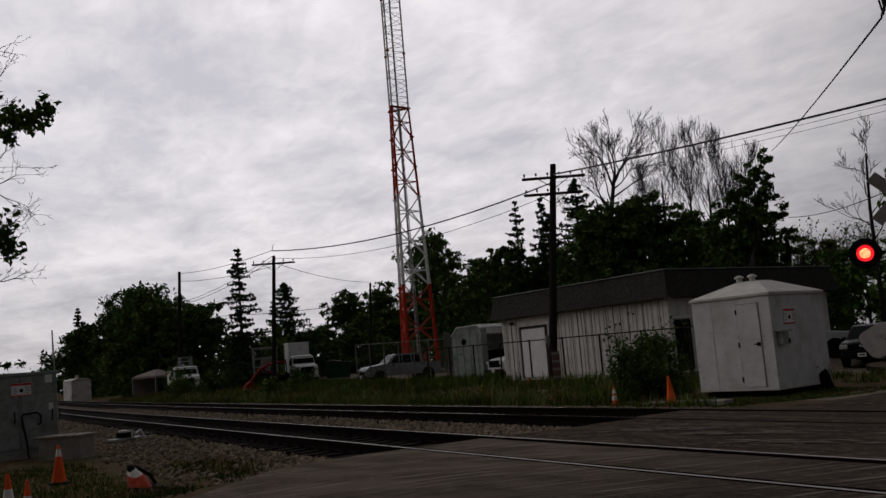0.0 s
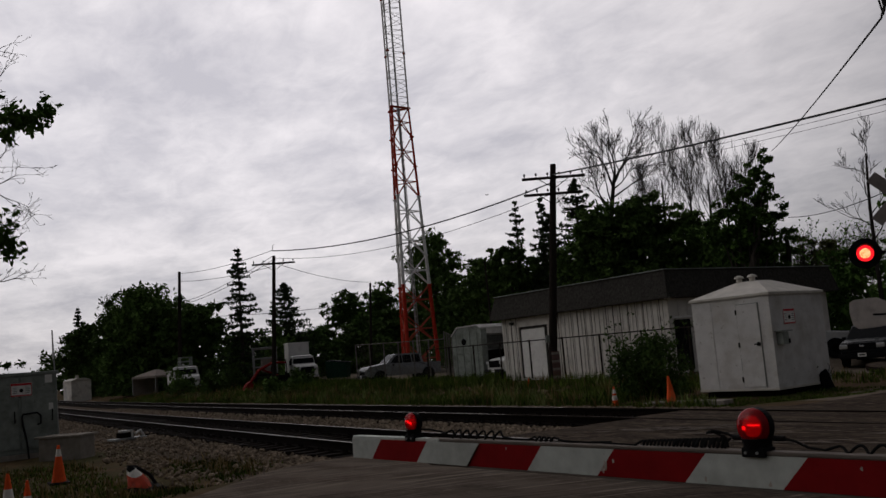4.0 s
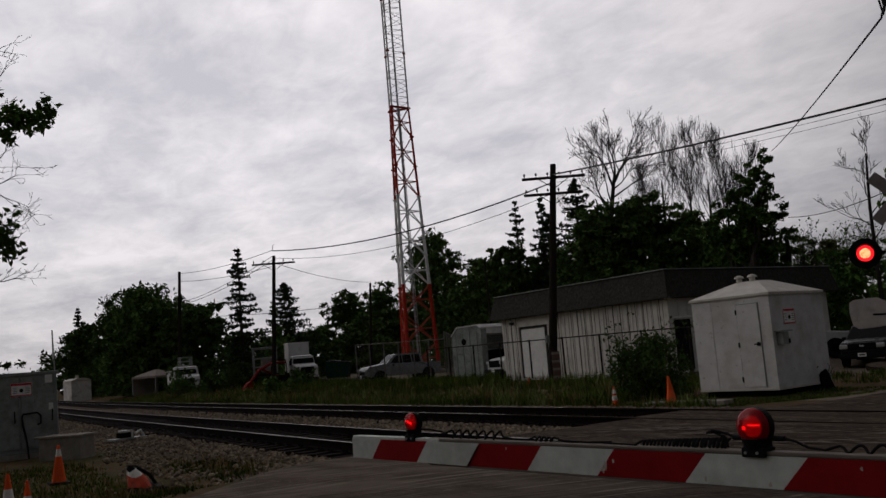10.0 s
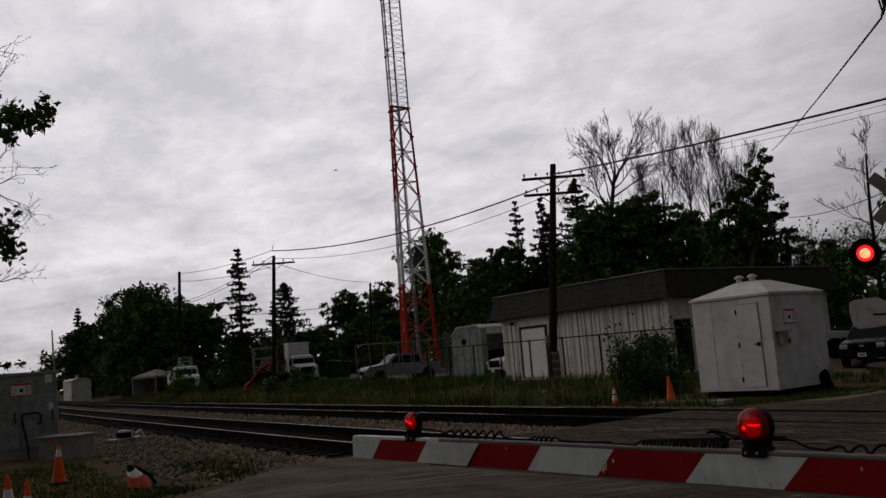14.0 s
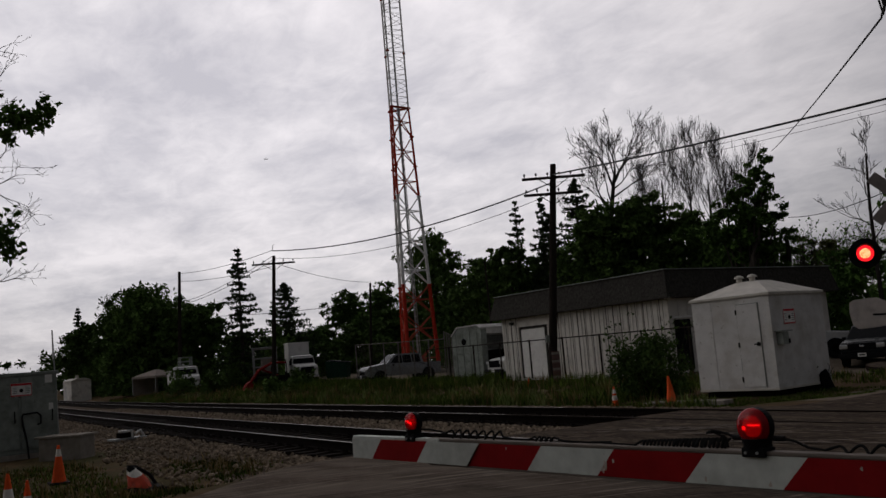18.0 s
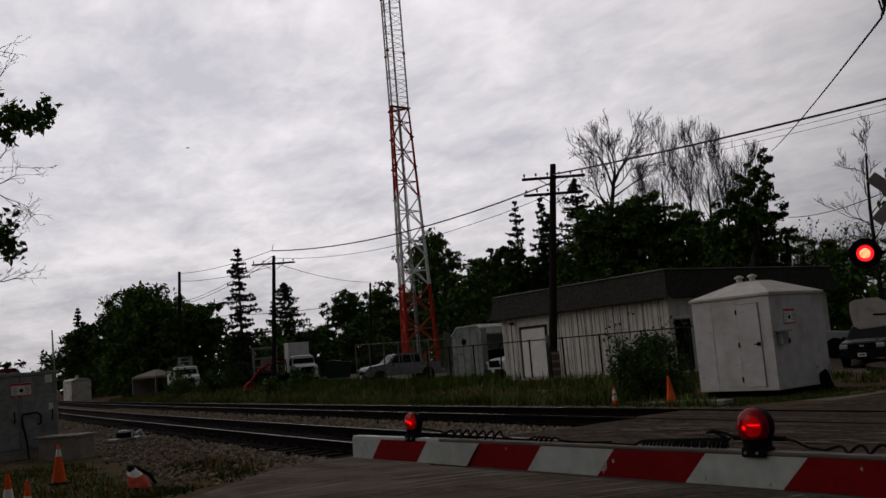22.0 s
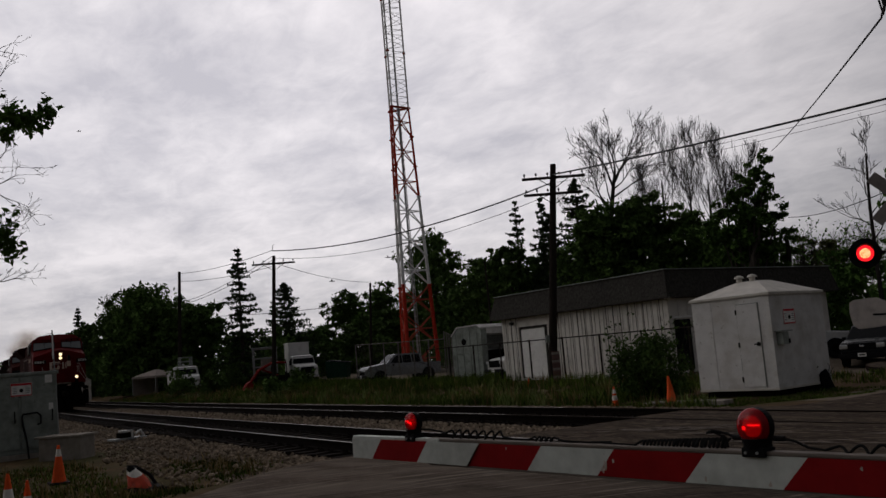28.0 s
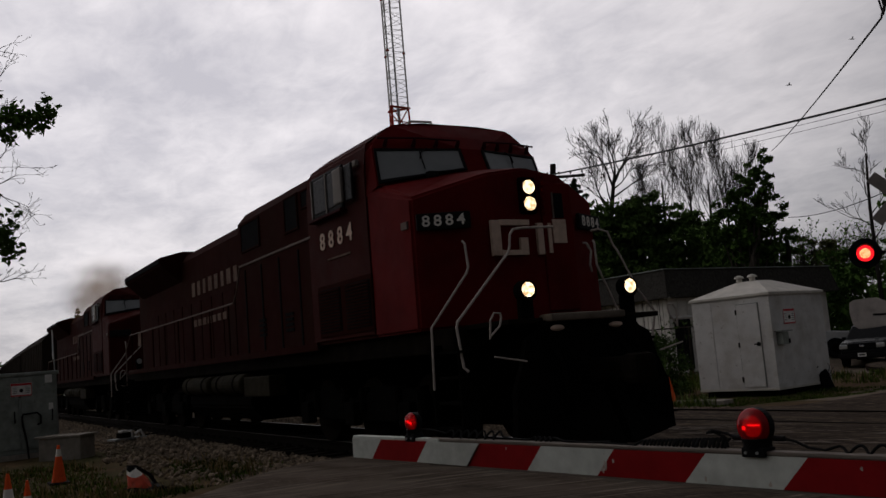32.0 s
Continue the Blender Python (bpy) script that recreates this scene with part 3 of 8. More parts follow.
def railway(yc, label, seed):
    rnd = random.Random(seed)
    track = thing("railway_track", Matrix(), label, "railway track", "tracks at the crossing")
    xs = [12, 4, -4, -8, -12, *range(-16, -120, -6), -140, -180, -230, -300, -400, -500]
    for side in (-1, 1):
        bm = B()
        rings = []
        for x in xs:
            h = heading(x)
            nrm = Vector((-math.sin(h), math.cos(h), 0))
            c = Vector((x, yc + bend(x), 0)) + nrm * (side * (GAUGE / 2 + 0.036))
            rings.append([bm.verts.new(c + nrm * py + Vector((0, 0, pz))) for py, pz in RAIL_PROFILE])
        k = len(RAIL_PROFILE)
        for a, b in zip(rings, rings[1:]):
            for i in range(k):
                f = bm.faces.new((a[i], a[(i + 1) % k], b[(i + 1) % k], b[i]))
                f.material_index = (1 if yc < 9 or a[0].co.x < -12.1 else 2) if i == 7 else 0
        bmesh.ops.recalc_face_normals(bm, faces=bm.faces[:])
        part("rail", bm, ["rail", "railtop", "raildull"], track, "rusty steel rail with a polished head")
    first, plate0 = None, None
    x = -12.6
    count = 0
    while x > -100 and count < 165:
        m = pose(x + rnd.uniform(-0.03, 0.03), yc + bend(x) + rnd.uniform(-0.04, 0.04), -0.235, 0, 0, math.degrees(heading(x)) + rnd.uniform(-1.2, 1.2))
        if first is None:
            bm = box(B(), (0, 0, 0), (0.225, 2.59, 0.15), 0.012)
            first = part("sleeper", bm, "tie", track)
            first.matrix_basis = m
        else:
            share("sleeper", first, track, m)
        for side in (-1, 1):
            if x < -34:
                continue
            pm = m @ pose(0, side * (GAUGE / 2 + 0.036), 0.076)
            if plate0 is None:
                bm = box(B(), (0, 0, 0), (0.2, 0.34, 0.016))
                for sx in (-0.07, 0.07):
                    for sy in (-0.095, 0.095):
                        box(bm, (sx, sy, 0.02), (0.03, 0.035, 0.03))
                plate0 = part("tie_plate", bm, "rail", track)
                plate0.matrix_basis = pm
            else:
                share("tie_plate", plate0, track, pm)
        x -= 0.53
        count += 1


def stone_shapes():
    out = []
    for k in range(6):
        rnd = random.Random(40 + k)
        bm = B()
        bmesh.ops.create_icosphere(bm, subdivisions=1, radius=1.0)
        for v in bm.verts:
            v.co *= rnd.uniform(0.62, 1.15)
            v.co.z *= 0.75
        co = np.array([v.co[:] for v in bm.verts])
        fa = np.array([[v.index for v in f.verts] for f in bm.faces])
        bm.free()
        out.append((co, fa))
    return out


def scatter_stones(name, spots, label):
    """One mesh of many broken stones, each lying where spots says: x, y, z, radius."""
    shapes = stone_shapes()
    rnd = np.random.default_rng(5)
    vs, fs, off = [], [], 0
    for x, y, z, r in spots:
        co, fa = shapes[int(rnd.integers(6))]
        a, b = rnd.uniform(0, math.tau), rnd.uniform(-0.6, 0.6)
        ca, sa, cb, sb = math.cos(a), math.sin(a), math.cos(b), math.sin(b)
        rot = np.array([[ca, -sa, 0], [sa, ca, 0], [0, 0, 1]]) @ np.array([[1, 0, 0], [0, cb, -sb], [0, sb, cb]])
        vs.append((co * r) @ rot.T + (x, y, z))
        fs.append(fa + off)
        off += len(co)
    me = bpy.data.meshes.new(name)
    me.from_pydata(np.concatenate(vs).tolist(), [], np.concatenate(fs).tolist())
    me.materials.append(M["stone"])
    return tagged(new(name, me), label, "ballast", kind="stuff")


def ballast():
    rnd = random.Random(9)
    spots = []
    while len(spots) < 15000:
        x = -12.2 - 45 * rnd.random() ** 2.2
        u = rnd.uniform(3.0, 14.3) if x < -14 or rnd.random() < 0.8 else rnd.uniform(2.2, 5.8)
        if x > -12.9 and u < 5:
            continue
        near = min(abs(u - TRACK_Y[0]), abs(u - TRACK_Y[1]))
        if near > 1.25:
            z = -0.20
            keep = 0.92 if u > 4.7 else 0.34 if u > 3.4 and x < -14.5 else 0.06
        else:
            z, keep = -0.23, 0.08
        if rnd.random() > keep or abs(near - 0.75) < 0.09:
            continue
        y = u + bend(x)
        if u < 5.4:
            z = ground_z(x, y) - 0.01
        if abs(u - 9.18) < 0.9:
            z += 0.05
        spots.append((x, y, z, rnd.uniform(0.022, 0.055) * (1.3 if rnd.random() < 0.06 else 1)))
    for _ in range(46):
        x, u = rnd.uniform(-21, -13.5), rnd.uniform(3.2, 4.8)
        spots.append((x, u + bend(x), ground_z(x, u) + 0.01, rnd.uniform(0.04, 0.08)))
    scatter_stones("ballast", spots, "grey-brown crushed stone ballast around the sleepers")


def tufts(name, places, label, material, height, blades=9, seed=3):
    """Grass as one mesh of bent blades in clumps."""
    rnd = random.Random(seed)
    vs, fs = [], []
    for x, y, z, s in places:
        for _ in range(blades):
            a = rnd.uniform(0, math.tau)
            h = height * s * rnd.uniform(0.5, 1.2)
            px, py = x + rnd.gauss(0, 0.09), y + rnd.gauss(0, 0.09)
            dx, dy = math.cos(a), math.sin(a)
            w = 0.006 + 0.010 * s * rnd.random()
            lean = rnd.uniform(0.1, 0.7) * h
            k = len(vs)
            vs += [(px - dy * w, py + dx * w, z), (px + dy * w, py - dx * w, z), (px + dx * lean * 0.4 + dy * w * 0.7, py + dy * lean * 0.4 - dx * w * 0.7, z + h * 0.6),
                   (px + dx * lean * 0.4 - dy * w * 0.7, py + dy * lean * 0.4 + dx * w * 0.7, z + h * 0.6), (px + dx * lean, py + dy * lean, z + h)]
            fs += [(k, k + 1, k + 2, k + 3), (k + 3, k + 2, k + 4)]
    me = bpy.data.meshes.new(name)
    me.from_pydata(vs, [], fs)
    me.materials.append(M[material])
    return tagged(new(name, me), label, "grass", kind="stuff")


def grasses():
    rnd = random.Random(21)
    tall, short, dry = [], [], []
    for _ in range(5200):
        x = -12.5 - 80 * rnd.random() ** 1.4
        u = 14.2 + 11 * rnd.random() ** 1.5
        y = u + bend(x)
        if x > -14.2 and u > 14.0:
            continue
        if -18.6 < x < -13.0 and 15.2 < u < 20.8:
            continue
        z = ground_z(x, y) - 0.04
        q = 0.55 + 0.9 * max(0.0, noise.noise(Vector((x * 0.25, y * 0.25, 0))) + 0.3)
        tall.append((x, y, z, q))
        if rnd.random() < 0.12:
            dry.append((x, y, z, q * 1.1))
    for _ in range(1500):
        x, u = rnd.uniform(-75, -38), rnd.uniform(22.0, 26.2)
        y = u + bend(x)
        tall.append((x, y, ground_z(x, y) - 0.04, rnd.uniform(0.9, 2.0)))
    for _ in range(260):
        x, u = rnd.uniform(-75, -40), rnd.uniform(26.2, 29)
        y = u + bend(x)
        tall.append((x, y, ground_z(x, y) - 0.04, rnd.uniform(0.6, 1.2)))
    for _ in range(1500):
        x, u = -12.7 - 5.4 * rnd.random(), rnd.uniform(13.7, 20)
        short.append((x, u, ground_z(x, u) - 0.03, 0.7))
    for _ in range(1250):
        a = rnd.random()
        x, u = (-12.6 - 8 * rnd.random(), rnd.uniform(0.5, 2.9)) if a < 0.5 else (rnd.gauss(-15.6, 0.9), rnd.gauss(4.4, 0.28)) if a < 0.75 else (rnd.gauss(-12.7, 0.5), rnd.gauss(2.2, 0.55))
        if x > -11.9:
            continue
        short.append((x, u, ground_z(x, u) - 0.03, 0.9))
        if rnd.random() < 0.16:
            dry.append((x, u, ground_z(x, u) - 0.03, 0.35))
    weeds = []
    for _ in range(420):
        x = -13.5 - 62 * rnd.random() ** 1.3
        u = 14.4 + 9 * rnd.random() ** 1.6
        if -18.6 < x < -13.0 and 15.0 < u < 20.8:
            continue
        if noise.noise(Vector((x * 0.3, u * 0.5, 5))) > 0.0:
            weeds.append((x, u + bend(x), ground_z(x, u + bend(x)) - 0.03, rnd.uniform(0.6, 1.3)))
    tufts("weed_patches", weeds, "pale flowering weeds among the verge grass", "weed", 0.42, 16, 11)
    tufts("verge_grass", tall, "tall unmown green grass on the trackside verge", "grass", 0.33, 12)
    tufts("short_grass", short, "short patchy grass beside the road", "grass", 0.070, 9, 5)
    tufts("dry_grass", dry, "dry straw-coloured grass stalks", "drygrass", 0.5, 6, 7)


land()
road()
railway(TRACK_Y[0], "near railway track with rusty rails on dark sleepers", 1)
railway(TRACK_Y[1], "far railway track with rusty rails on dark sleepers", 2)
ballast()
grasses()


# ---- level crossing equipment ----
GATE_AXIS = Vector((0.9946, 0.1035, 0.0))
GATE_TIP = Vector((-4.3253, 2.1089, 0.871))
GATE_REACH = 6.0
GATE_FOOT = GATE_TIP + GATE_AXIS * GATE_REACH
GATE_TURN = math.degrees(math.atan2(GATE_AXIS.y, GATE_AXIS.x))


def lamp_rotor(parent, at, r, core, lit):
    """The turning light source inside a flashing lamp: one lit face, one dark."""
    bm = B()
    cyl(bm, (0, -0.004, 0), (0, 0.004, 0), r, n=24)
    for f in bm.faces:
        f.material_index = 1 if f.normal.y < -0.5 else 0
    if core:
        cyl(bm, (0, -0.007, 0), (0, -0.004, 0), r * core, n=20)
        for f in bm.faces:
            if f.calc_center_median().y < -0.0045 and f.normal.y < -0.5:
                f.material_index = 2
    rotor = part("light_source", bm, ["black", *lit], parent, "lit red lamp element")
    rotor.matrix_basis = Matrix.Translation(at)
    return rotor


def build_gate():
    """The arm lies along local x from its pivot at 0 out to the tip at -6.3; local z is up, local -y faces the road."""
    arm = thing("crossing_barrier", Matrix.Translation(GATE_FOOT) @ pose(0, 0, 0, 0, 0, GATE_TURN), "red and white striped crossing barrier arm with lamps", "barrier")
    L = GATE_REACH
    bm = box(B(), (-2.55, 0.0, -0.055), (6.05, 0.03, 0.108), 0.004)
    box(bm, (-2.55, 0.004, 0.004), (6.05, 0.046, 0.012), 0.003)
    box(bm, (-2.55, 0.0, -0.112), (6.05, 0.036, 0.008), 0.002)
    part("arm_beam", bm, "alu", arm, "dull aluminium beam")
    bm = box(B(), (-L + 0.128, 0.0, -0.047), (0.80, 0.05, 0.112), 0.004)
    part("tip_section", bm, "gatewhite", arm, "white fibreglass tip")
    edges = [-0.72, 0.022, 0.436, 0.838, 1.244, 1.649, 2.069, 2.45] + [2.45 + 0.4064 * i for i in range(1, 9)]
    for i in range(len(edges) - 1):
        a, b = edges[i] - L, min(edges[i + 1] - L, 0.45)
        if i == 0:
            a = -L - 0.27
        if a >= 0.4:
            break
        white = i % 2 == 0
        top, bot, sl = -0.004, -0.106, 0.098
        outline = [(a if i == 0 else a - 0.0, top), (b, top), (b - sl, bot), (a if i == 0 else a - sl, bot)]
        lift = -0.027 if a < -L + 0.5 else -0.018
        bm = prism(B(), outline, "y", lift - 0.002, lift + 0.001)
        part("stripe", bm, "gatewhite" if white else "red", arm)
    # splice bolts and edge clamp at the end of the tip section
    bm = box(B(), (-L + 0.528, -0.026, -0.052), (0.006, 0.006, 0.112), 0.002)
    part("splice_band", bm, "gatewhite", arm)
    chip_rnd = random.Random(31)
    for cx, cz, cw in ((1.600, -0.062, 0.016), (1.585, -0.080, 0.012), (1.640, -0.045, 0.007), (1.02, -0.02, 0.006), (2.31, -0.092, 0.008), (2.62, -0.03, 0.007), (0.62, -0.10, 0.008), (2.06, -0.09, 0.009)):
        bm = B()
        bm.faces.new([bm.verts.new((-L + cx + cw * math.cos(a) * chip_rnd.uniform(0.4, 1.1), -0.0212, cz + 1.3 * cw * math.sin(a) * chip_rnd.uniform(0.4, 1.1))) for a in [math.tau * i / 9 for i in range(9)]])
        part("paint_chip", bm, "chip", arm)
    rotors = []
    for name, x, r, steady in (("arm_lamp", -L + 2.265, 0.057, False), ("arm_lamp", -L + 0.292, 0.046, True)):
        bm = box(B(), (x, 0, 0.012), (0.075, 0.06, 0.034), 0.006)
        box(bm, (x, 0.0, 0.006), (0.085, 0.064, 0.03), 0.004)
        cyl(bm, (x, 0, 0.02), (x, 0, 0.05), r * 0.72, r * 0.9, 16)
        lamp = part(name, bm, "black", arm, "red lamp in a black mount")
        for sx in (-0.024, 0.018):
            part("mount_bolt", cyl(B(), (x + sx, -0.037, 0.006), (x + sx, -0.031, 0.006), 0.005, n=8), "galv", lamp)
        zc = 0.088 if not steady else 0.085
        bm = B()
        cyl(bm, (x, 0.026, zc), (x, -0.010, zc), r * 1.02, n=28)
        bmesh.ops.bevel(bm, geom=bm.edges[:], offset=0.006, segments=2, affect="EDGES")
        part("lamp_ring", bm, "black", lamp)
        bm = B()
        ball(bm, (0, 0, 0), r * 1.04, 28, 16, (1, 0.55, 1))
        bmesh.ops.delete(bm, geom=[v for v in bm.verts if v.co.y > 0.001], context="VERTS")
        bmesh.ops.translate(bm, verts=bm.verts[:], vec=(x, -0.012, zc))
        part("lens", bm, "redlens", lamp, "domed red lens", smooth=True)
        if steady:
            bm = cyl(B(), (x - 0.02, -0.028, zc + 0.006), (x + 0.02, -0.028, zc - 0.006), 0.006, n=8)
            part("bulb", bm, "bulbwhite", lamp, "steadily lit red bulb")
            bm = cyl(B(), (x, -0.0125, zc), (x, -0.0135, zc), r * 0.9, n=20)
            part("reflector", bm, "bulbdim", lamp)
        else:
            rotor = B()
            cyl(rotor, (0, -0.002, 0), (0, 0.002, 0), r * 0.70, n=20)
            for f in rotor.faces:
                f.material_index = 0
            box(rotor, (0.006, -0.0045, 0.004), (0.044, 0.003, 0.005), mi=1)
            box(rotor, (-0.031, -0.0045, -0.006), (0.012, 0.003, 0.012), mi=1)
            cyl(rotor, (0, -0.0035, 0), (0, -0.002, 0), r * 0.62, n=18, mi=2)
            ro = part("light_source", rotor, ["black", "bulbwhite", "bulblow"], lamp, "flashing red light source")
            ro.matrix_basis = Matrix.Translation((x, -0.016, zc))
            rotors.append((ro, Matrix.Translation((x, -0.016, zc))))
    # coiled lamp lead along the top of the arm
    def coil(x0, x1, turns, r, sag, grow=1.0):
        pts = []
        n, r0 = int(turns * 10), r
        for i in range(n + 1):
            t = i / n
            a = t * turns * math.tau
            r = r0 * (1 + (grow - 1) * t)
            pts.append((x0 + (x1 - x0) * t + 0.3 * r * math.sin(a), 0.012 + 0.6 * r * math.sin(a + 1.3), 0.014 + r + r * math.cos(a) - sag * math.sin(math.pi * t)))
        return pts
    bm = tube(B(), [(-L + 0.33, 0, 0.05), (-L + 0.43, 0, 0.05), (-L + 0.50, 0, 0.043), (-L + 0.56, 0, 0.034)] + coil(-L + 0.58, -L + 0.94, 6, 0.0165, 0.0) + [(-L + 0.98, 0, 0.026), (-L + 1.05, 0, 0.018), (-L + 1.15, 0, 0.018)] + coil(-L + 1.17, -L + 1.29, 4, 0.007, 0.0) + [(-L + 1.35, 0.01, 0.016), (-L + 1.46, 0.02, 0.012), (-L + 1.60, 0.02, 0.018)], 0.0050, 6)
    part("coiled_lead", bm, "rubber", arm, "coiled black cable")
    bm = tube(B(), [(-L + 1.56, 0.02, 0.012), (-L + 1.74, 0, 0.012)] + coil(-L + 1.765, -L + 2.13, 21, 0.007, 0.0, 2.2) + [(-L + 2.15, 0, 0.02), (-L + 2.14, 0, 0.05), (-L + 2.10, 0, 0.066), (-L + 2.07, 0, 0.062), (-L + 2.10, -0.01, 0.072), (-L + 2.15, 0, 0.062), (-L + 2.19, 0, 0.048), (-L + 2.24, 0, 0.047)], 0.0048, 6)
    tube(bm, coil(-L + 1.90, -L + 2.15, 8, 0.010, 0.0, 1.5), 0.0046, 6)
    part("coiled_lead", bm, "rubber", arm, "coiled black cable")
    bm = tube(B(), [(-L + 2.30, 0, 0.05), (-L + 2.36, 0, 0.05), (-L + 2.40, 0, 0.043), (-L + 2.445, 0, 0.024), (-L + 2.50, 0, 0.018)] + [(p[0], p[1] + 0.01, p[2] - 0.006) for p in coil(-L + 2.53, -L + 3.06, 8, 0.010, 0.0, 2.4)], 0.0046, 6)
    part("coiled_lead", bm, "rubber", arm, "coiled black cable")
    for x in (-L + 2.345, -L + 2.195):
        part("cable_plug", cyl(B(), (x - 0.02, 0, 0.05), (x + 0.02, 0, 0.05), 0.009, n=10), "black", arm)
    # counterweight end beyond the pivot
    bm = box(B(), (0.75, 0, -0.03), (0.5, 0.12, 0.3), 0.02)
    part("counterweight", bm, "grime", arm, "dark iron counterweight")
    return arm, rotors


M["bulblow"] = glow_mat("lit gate bulb", (0.62, 0.008, 0.012), 0.27)
M["bulbdim"] = glow_mat("red lamp reflector", (0.4, 0.01, 0.012), 0.12)
GATE, GATE_ROTORS = build_gate()


def gate_mast():
    z0 = -0.16
    base = thing("crossing_barrier_mast", pose(GATE_FOOT.x, GATE_FOOT.y + 0.22, z0, 0, 0, GATE_TURN), "grey steel barrier mast with its drive box", "barrier mast")
    part("pedestal", box(B(), (0, 0, 0.1), (0.6, 0.6, 0.2), 0.02), "concrete", base, "concrete foot")
    part("post", cyl(B(), (0, 0.05, 0.2), (0, 0.05, 3.4), 0.06, n=16), "galv", base)
    part("drive_box", box(B(), (0, 0.05, 1.0), (0.42, 0.38, 0.6), 0.03), "galv2", base, "grey drive housing")
    part("pivot_shaft", cyl(B(), (0, -0.22, 1.03), (0, 0.0, 1.03), 0.04, n=12), "grime", base)


gate_mast()


def flasher():
    """The lamp pair and crossbuck on the mast beyond the tracks, seen from behind the road."""
    d = Vector((-10.75, 15.2, 0))
    turn = math.degrees(math.atan2(-d.y, -d.x)) + 90
    sig = thing("crossing_signal", pose(d.x, d.y, ground_z(d.x, d.y) - 0.03, 0, 0, turn) @ Matrix.Translation((0.29, 0, 0)), "crossing signal mast with a flashing red lamp pair", "railway signal")
    zl = 2.57 - ground_z(d.x, d.y) + 0.03
    px = 0.70
    part("mast", cyl(B(), (px, 0.05, 0), (px, 0.05, 3.9), 0.055, n=14), "galv", sig, "grey steel post")
    part("mast_base", box(B(), (px, 0.05, 0.1), (0.5, 0.5, 0.2), 0.02), "concrete", sig)
    part("lamp_arm", cyl(B(), (-0.02, 0.1, zl), (1.40, 0.1, zl), 0.03, n=10), "black", sig)
    rotors = []
    for x, phase in ((0.0, 0), (1.40, 1)):
        bm = cyl(B(), (x, 0.0, zl), (x, 0.02, zl), 0.285, n=36)
        lamp = part("backboard", bm, "black", sig, "round black lamp backboard")
        bm = B()
        n = 28
        ring0, ring1, ring2, ring3 = [], [], [], []
        for i in range(n):
            a = math.tau * i / n
            deep = 0.06 + 0.22 * max(0.0, math.sin(a) * 0.75 + 0.35)
            for ring, rr, y in ((ring0, 0.165, 0.0), (ring1, 0.165, -deep), (ring2, 0.158, -deep), (ring3, 0.158, 0.0)):
                ring.append(bm.verts.new((x + rr * math.cos(a), y, zl + rr * math.sin(a))))
        for p, q in ((ring0, ring1), (ring1, ring2), (ring2, ring3)):
            for i in range(n):
                bm.faces.new((p[i], p[(i + 1) % n], q[(i + 1) % n], q[i]))
        bmesh.ops.recalc_face_normals(bm, faces=bm.faces[:])
        part("hood", bm, "black", lamp, "black lamp hood")
        bm = ball(B(), (x, -0.012, zl), 0.155, 24, 12, (1, 0.2, 1))
        part("lens", bm, "dimlens", lamp, "round red lens", smooth=True)
        ro = lamp_rotor(lamp, (x, -0.055, zl), 0.15, 0.64, ["bulb", "bulbcore"])
        rotors.append((ro, Matrix.Translation((x, -0.055, zl)), phase))
    for tilt in (45, -45):
        bm = box(B(), (px, -0.04 if tilt > 0 else -0.03, zl + 1.02), (0.01, 0.008, 0.01))
        bm.clear()
        m = Matrix.Translation((px, -0.03 if tilt > 0 else -0.022, zl + 0.99)) @ pose(0, 0, 0, 0, tilt, 0)
        box(bm, (0, 0, 0), (1.22, 0.006, 0.23), 0.002, m)
        part("crossbuck_board", bm, "signback", sig, "weathered crossbuck board")
    part("track_sign", box(B(), (px, -0.03, zl - 0.42), (0.30, 0.006, 0.3), 0.002), "signback", sig)
    return rotors


M["dimlens"] = mat("unlit red lens", (0.03, 0.004, 0.005), 0.25, vary=0.1, spec=0.6)
M["signback"] = mat("bare sign metal", (0.24, 0.215, 0.20), 0.7, 0.0, vary=0.15, scale=5)
FLASHERS = flasher()


def far_barrier():
    """The barrier beyond the tracks: of its arm only the pale counterweight plates reach the view."""
    d = Vector((-10.75, 15.2, 0))
    turn = math.degrees(math.atan2(-d.y, -d.x)) + 90
    home = pose(d.x, d.y, 0, 0, 0, turn) @ Matrix.Translation((1.36, -0.22, 1.50))
    arm = thing("far_crossing_barrier", home, "pale steel counterweight plates of the far barrier", "barrier")
    for y, x0 in ((-0.05, -1.47), (0.05, -1.40)):
        o = [(x0 + 0.03, -0.22), (x0, 0.0), (x0 + 0.02, 0.17), (x0 + 0.10, 0.22), (x0 + 0.42, 0.235), (x0 + 0.60, 0.13), (x0 + 0.72, 0.12), (x0 + 0.80, 0.22), (-0.1, 0.26), (0.05, 0.2), (0.05, -0.14), (-0.3, -0.23), (x0 + 0.35, -0.31), (x0 + 0.12, -0.32)]
        part("counterweight_plate", prism(B(), o, "y", y - 0.02, y + 0.02, 0.006), "plate", arm)
    part("slot", box(B(), (-0.82, -0.074, -0.13), (0.52, 0.008, 0.035), 0.003, pose(0, 0, 0, 0, 3, 0)), "dark", arm)
    part("arm_tube", box(B(), (2.2, 0, 0), (4.4, 0.1, 0.12), 0.01), "gatewhite", arm)
    part("hub", cyl(B(), (0, -0.1, 0), (0, 0.25, 0), 0.09, n=16), "grime", arm)
    return arm, home


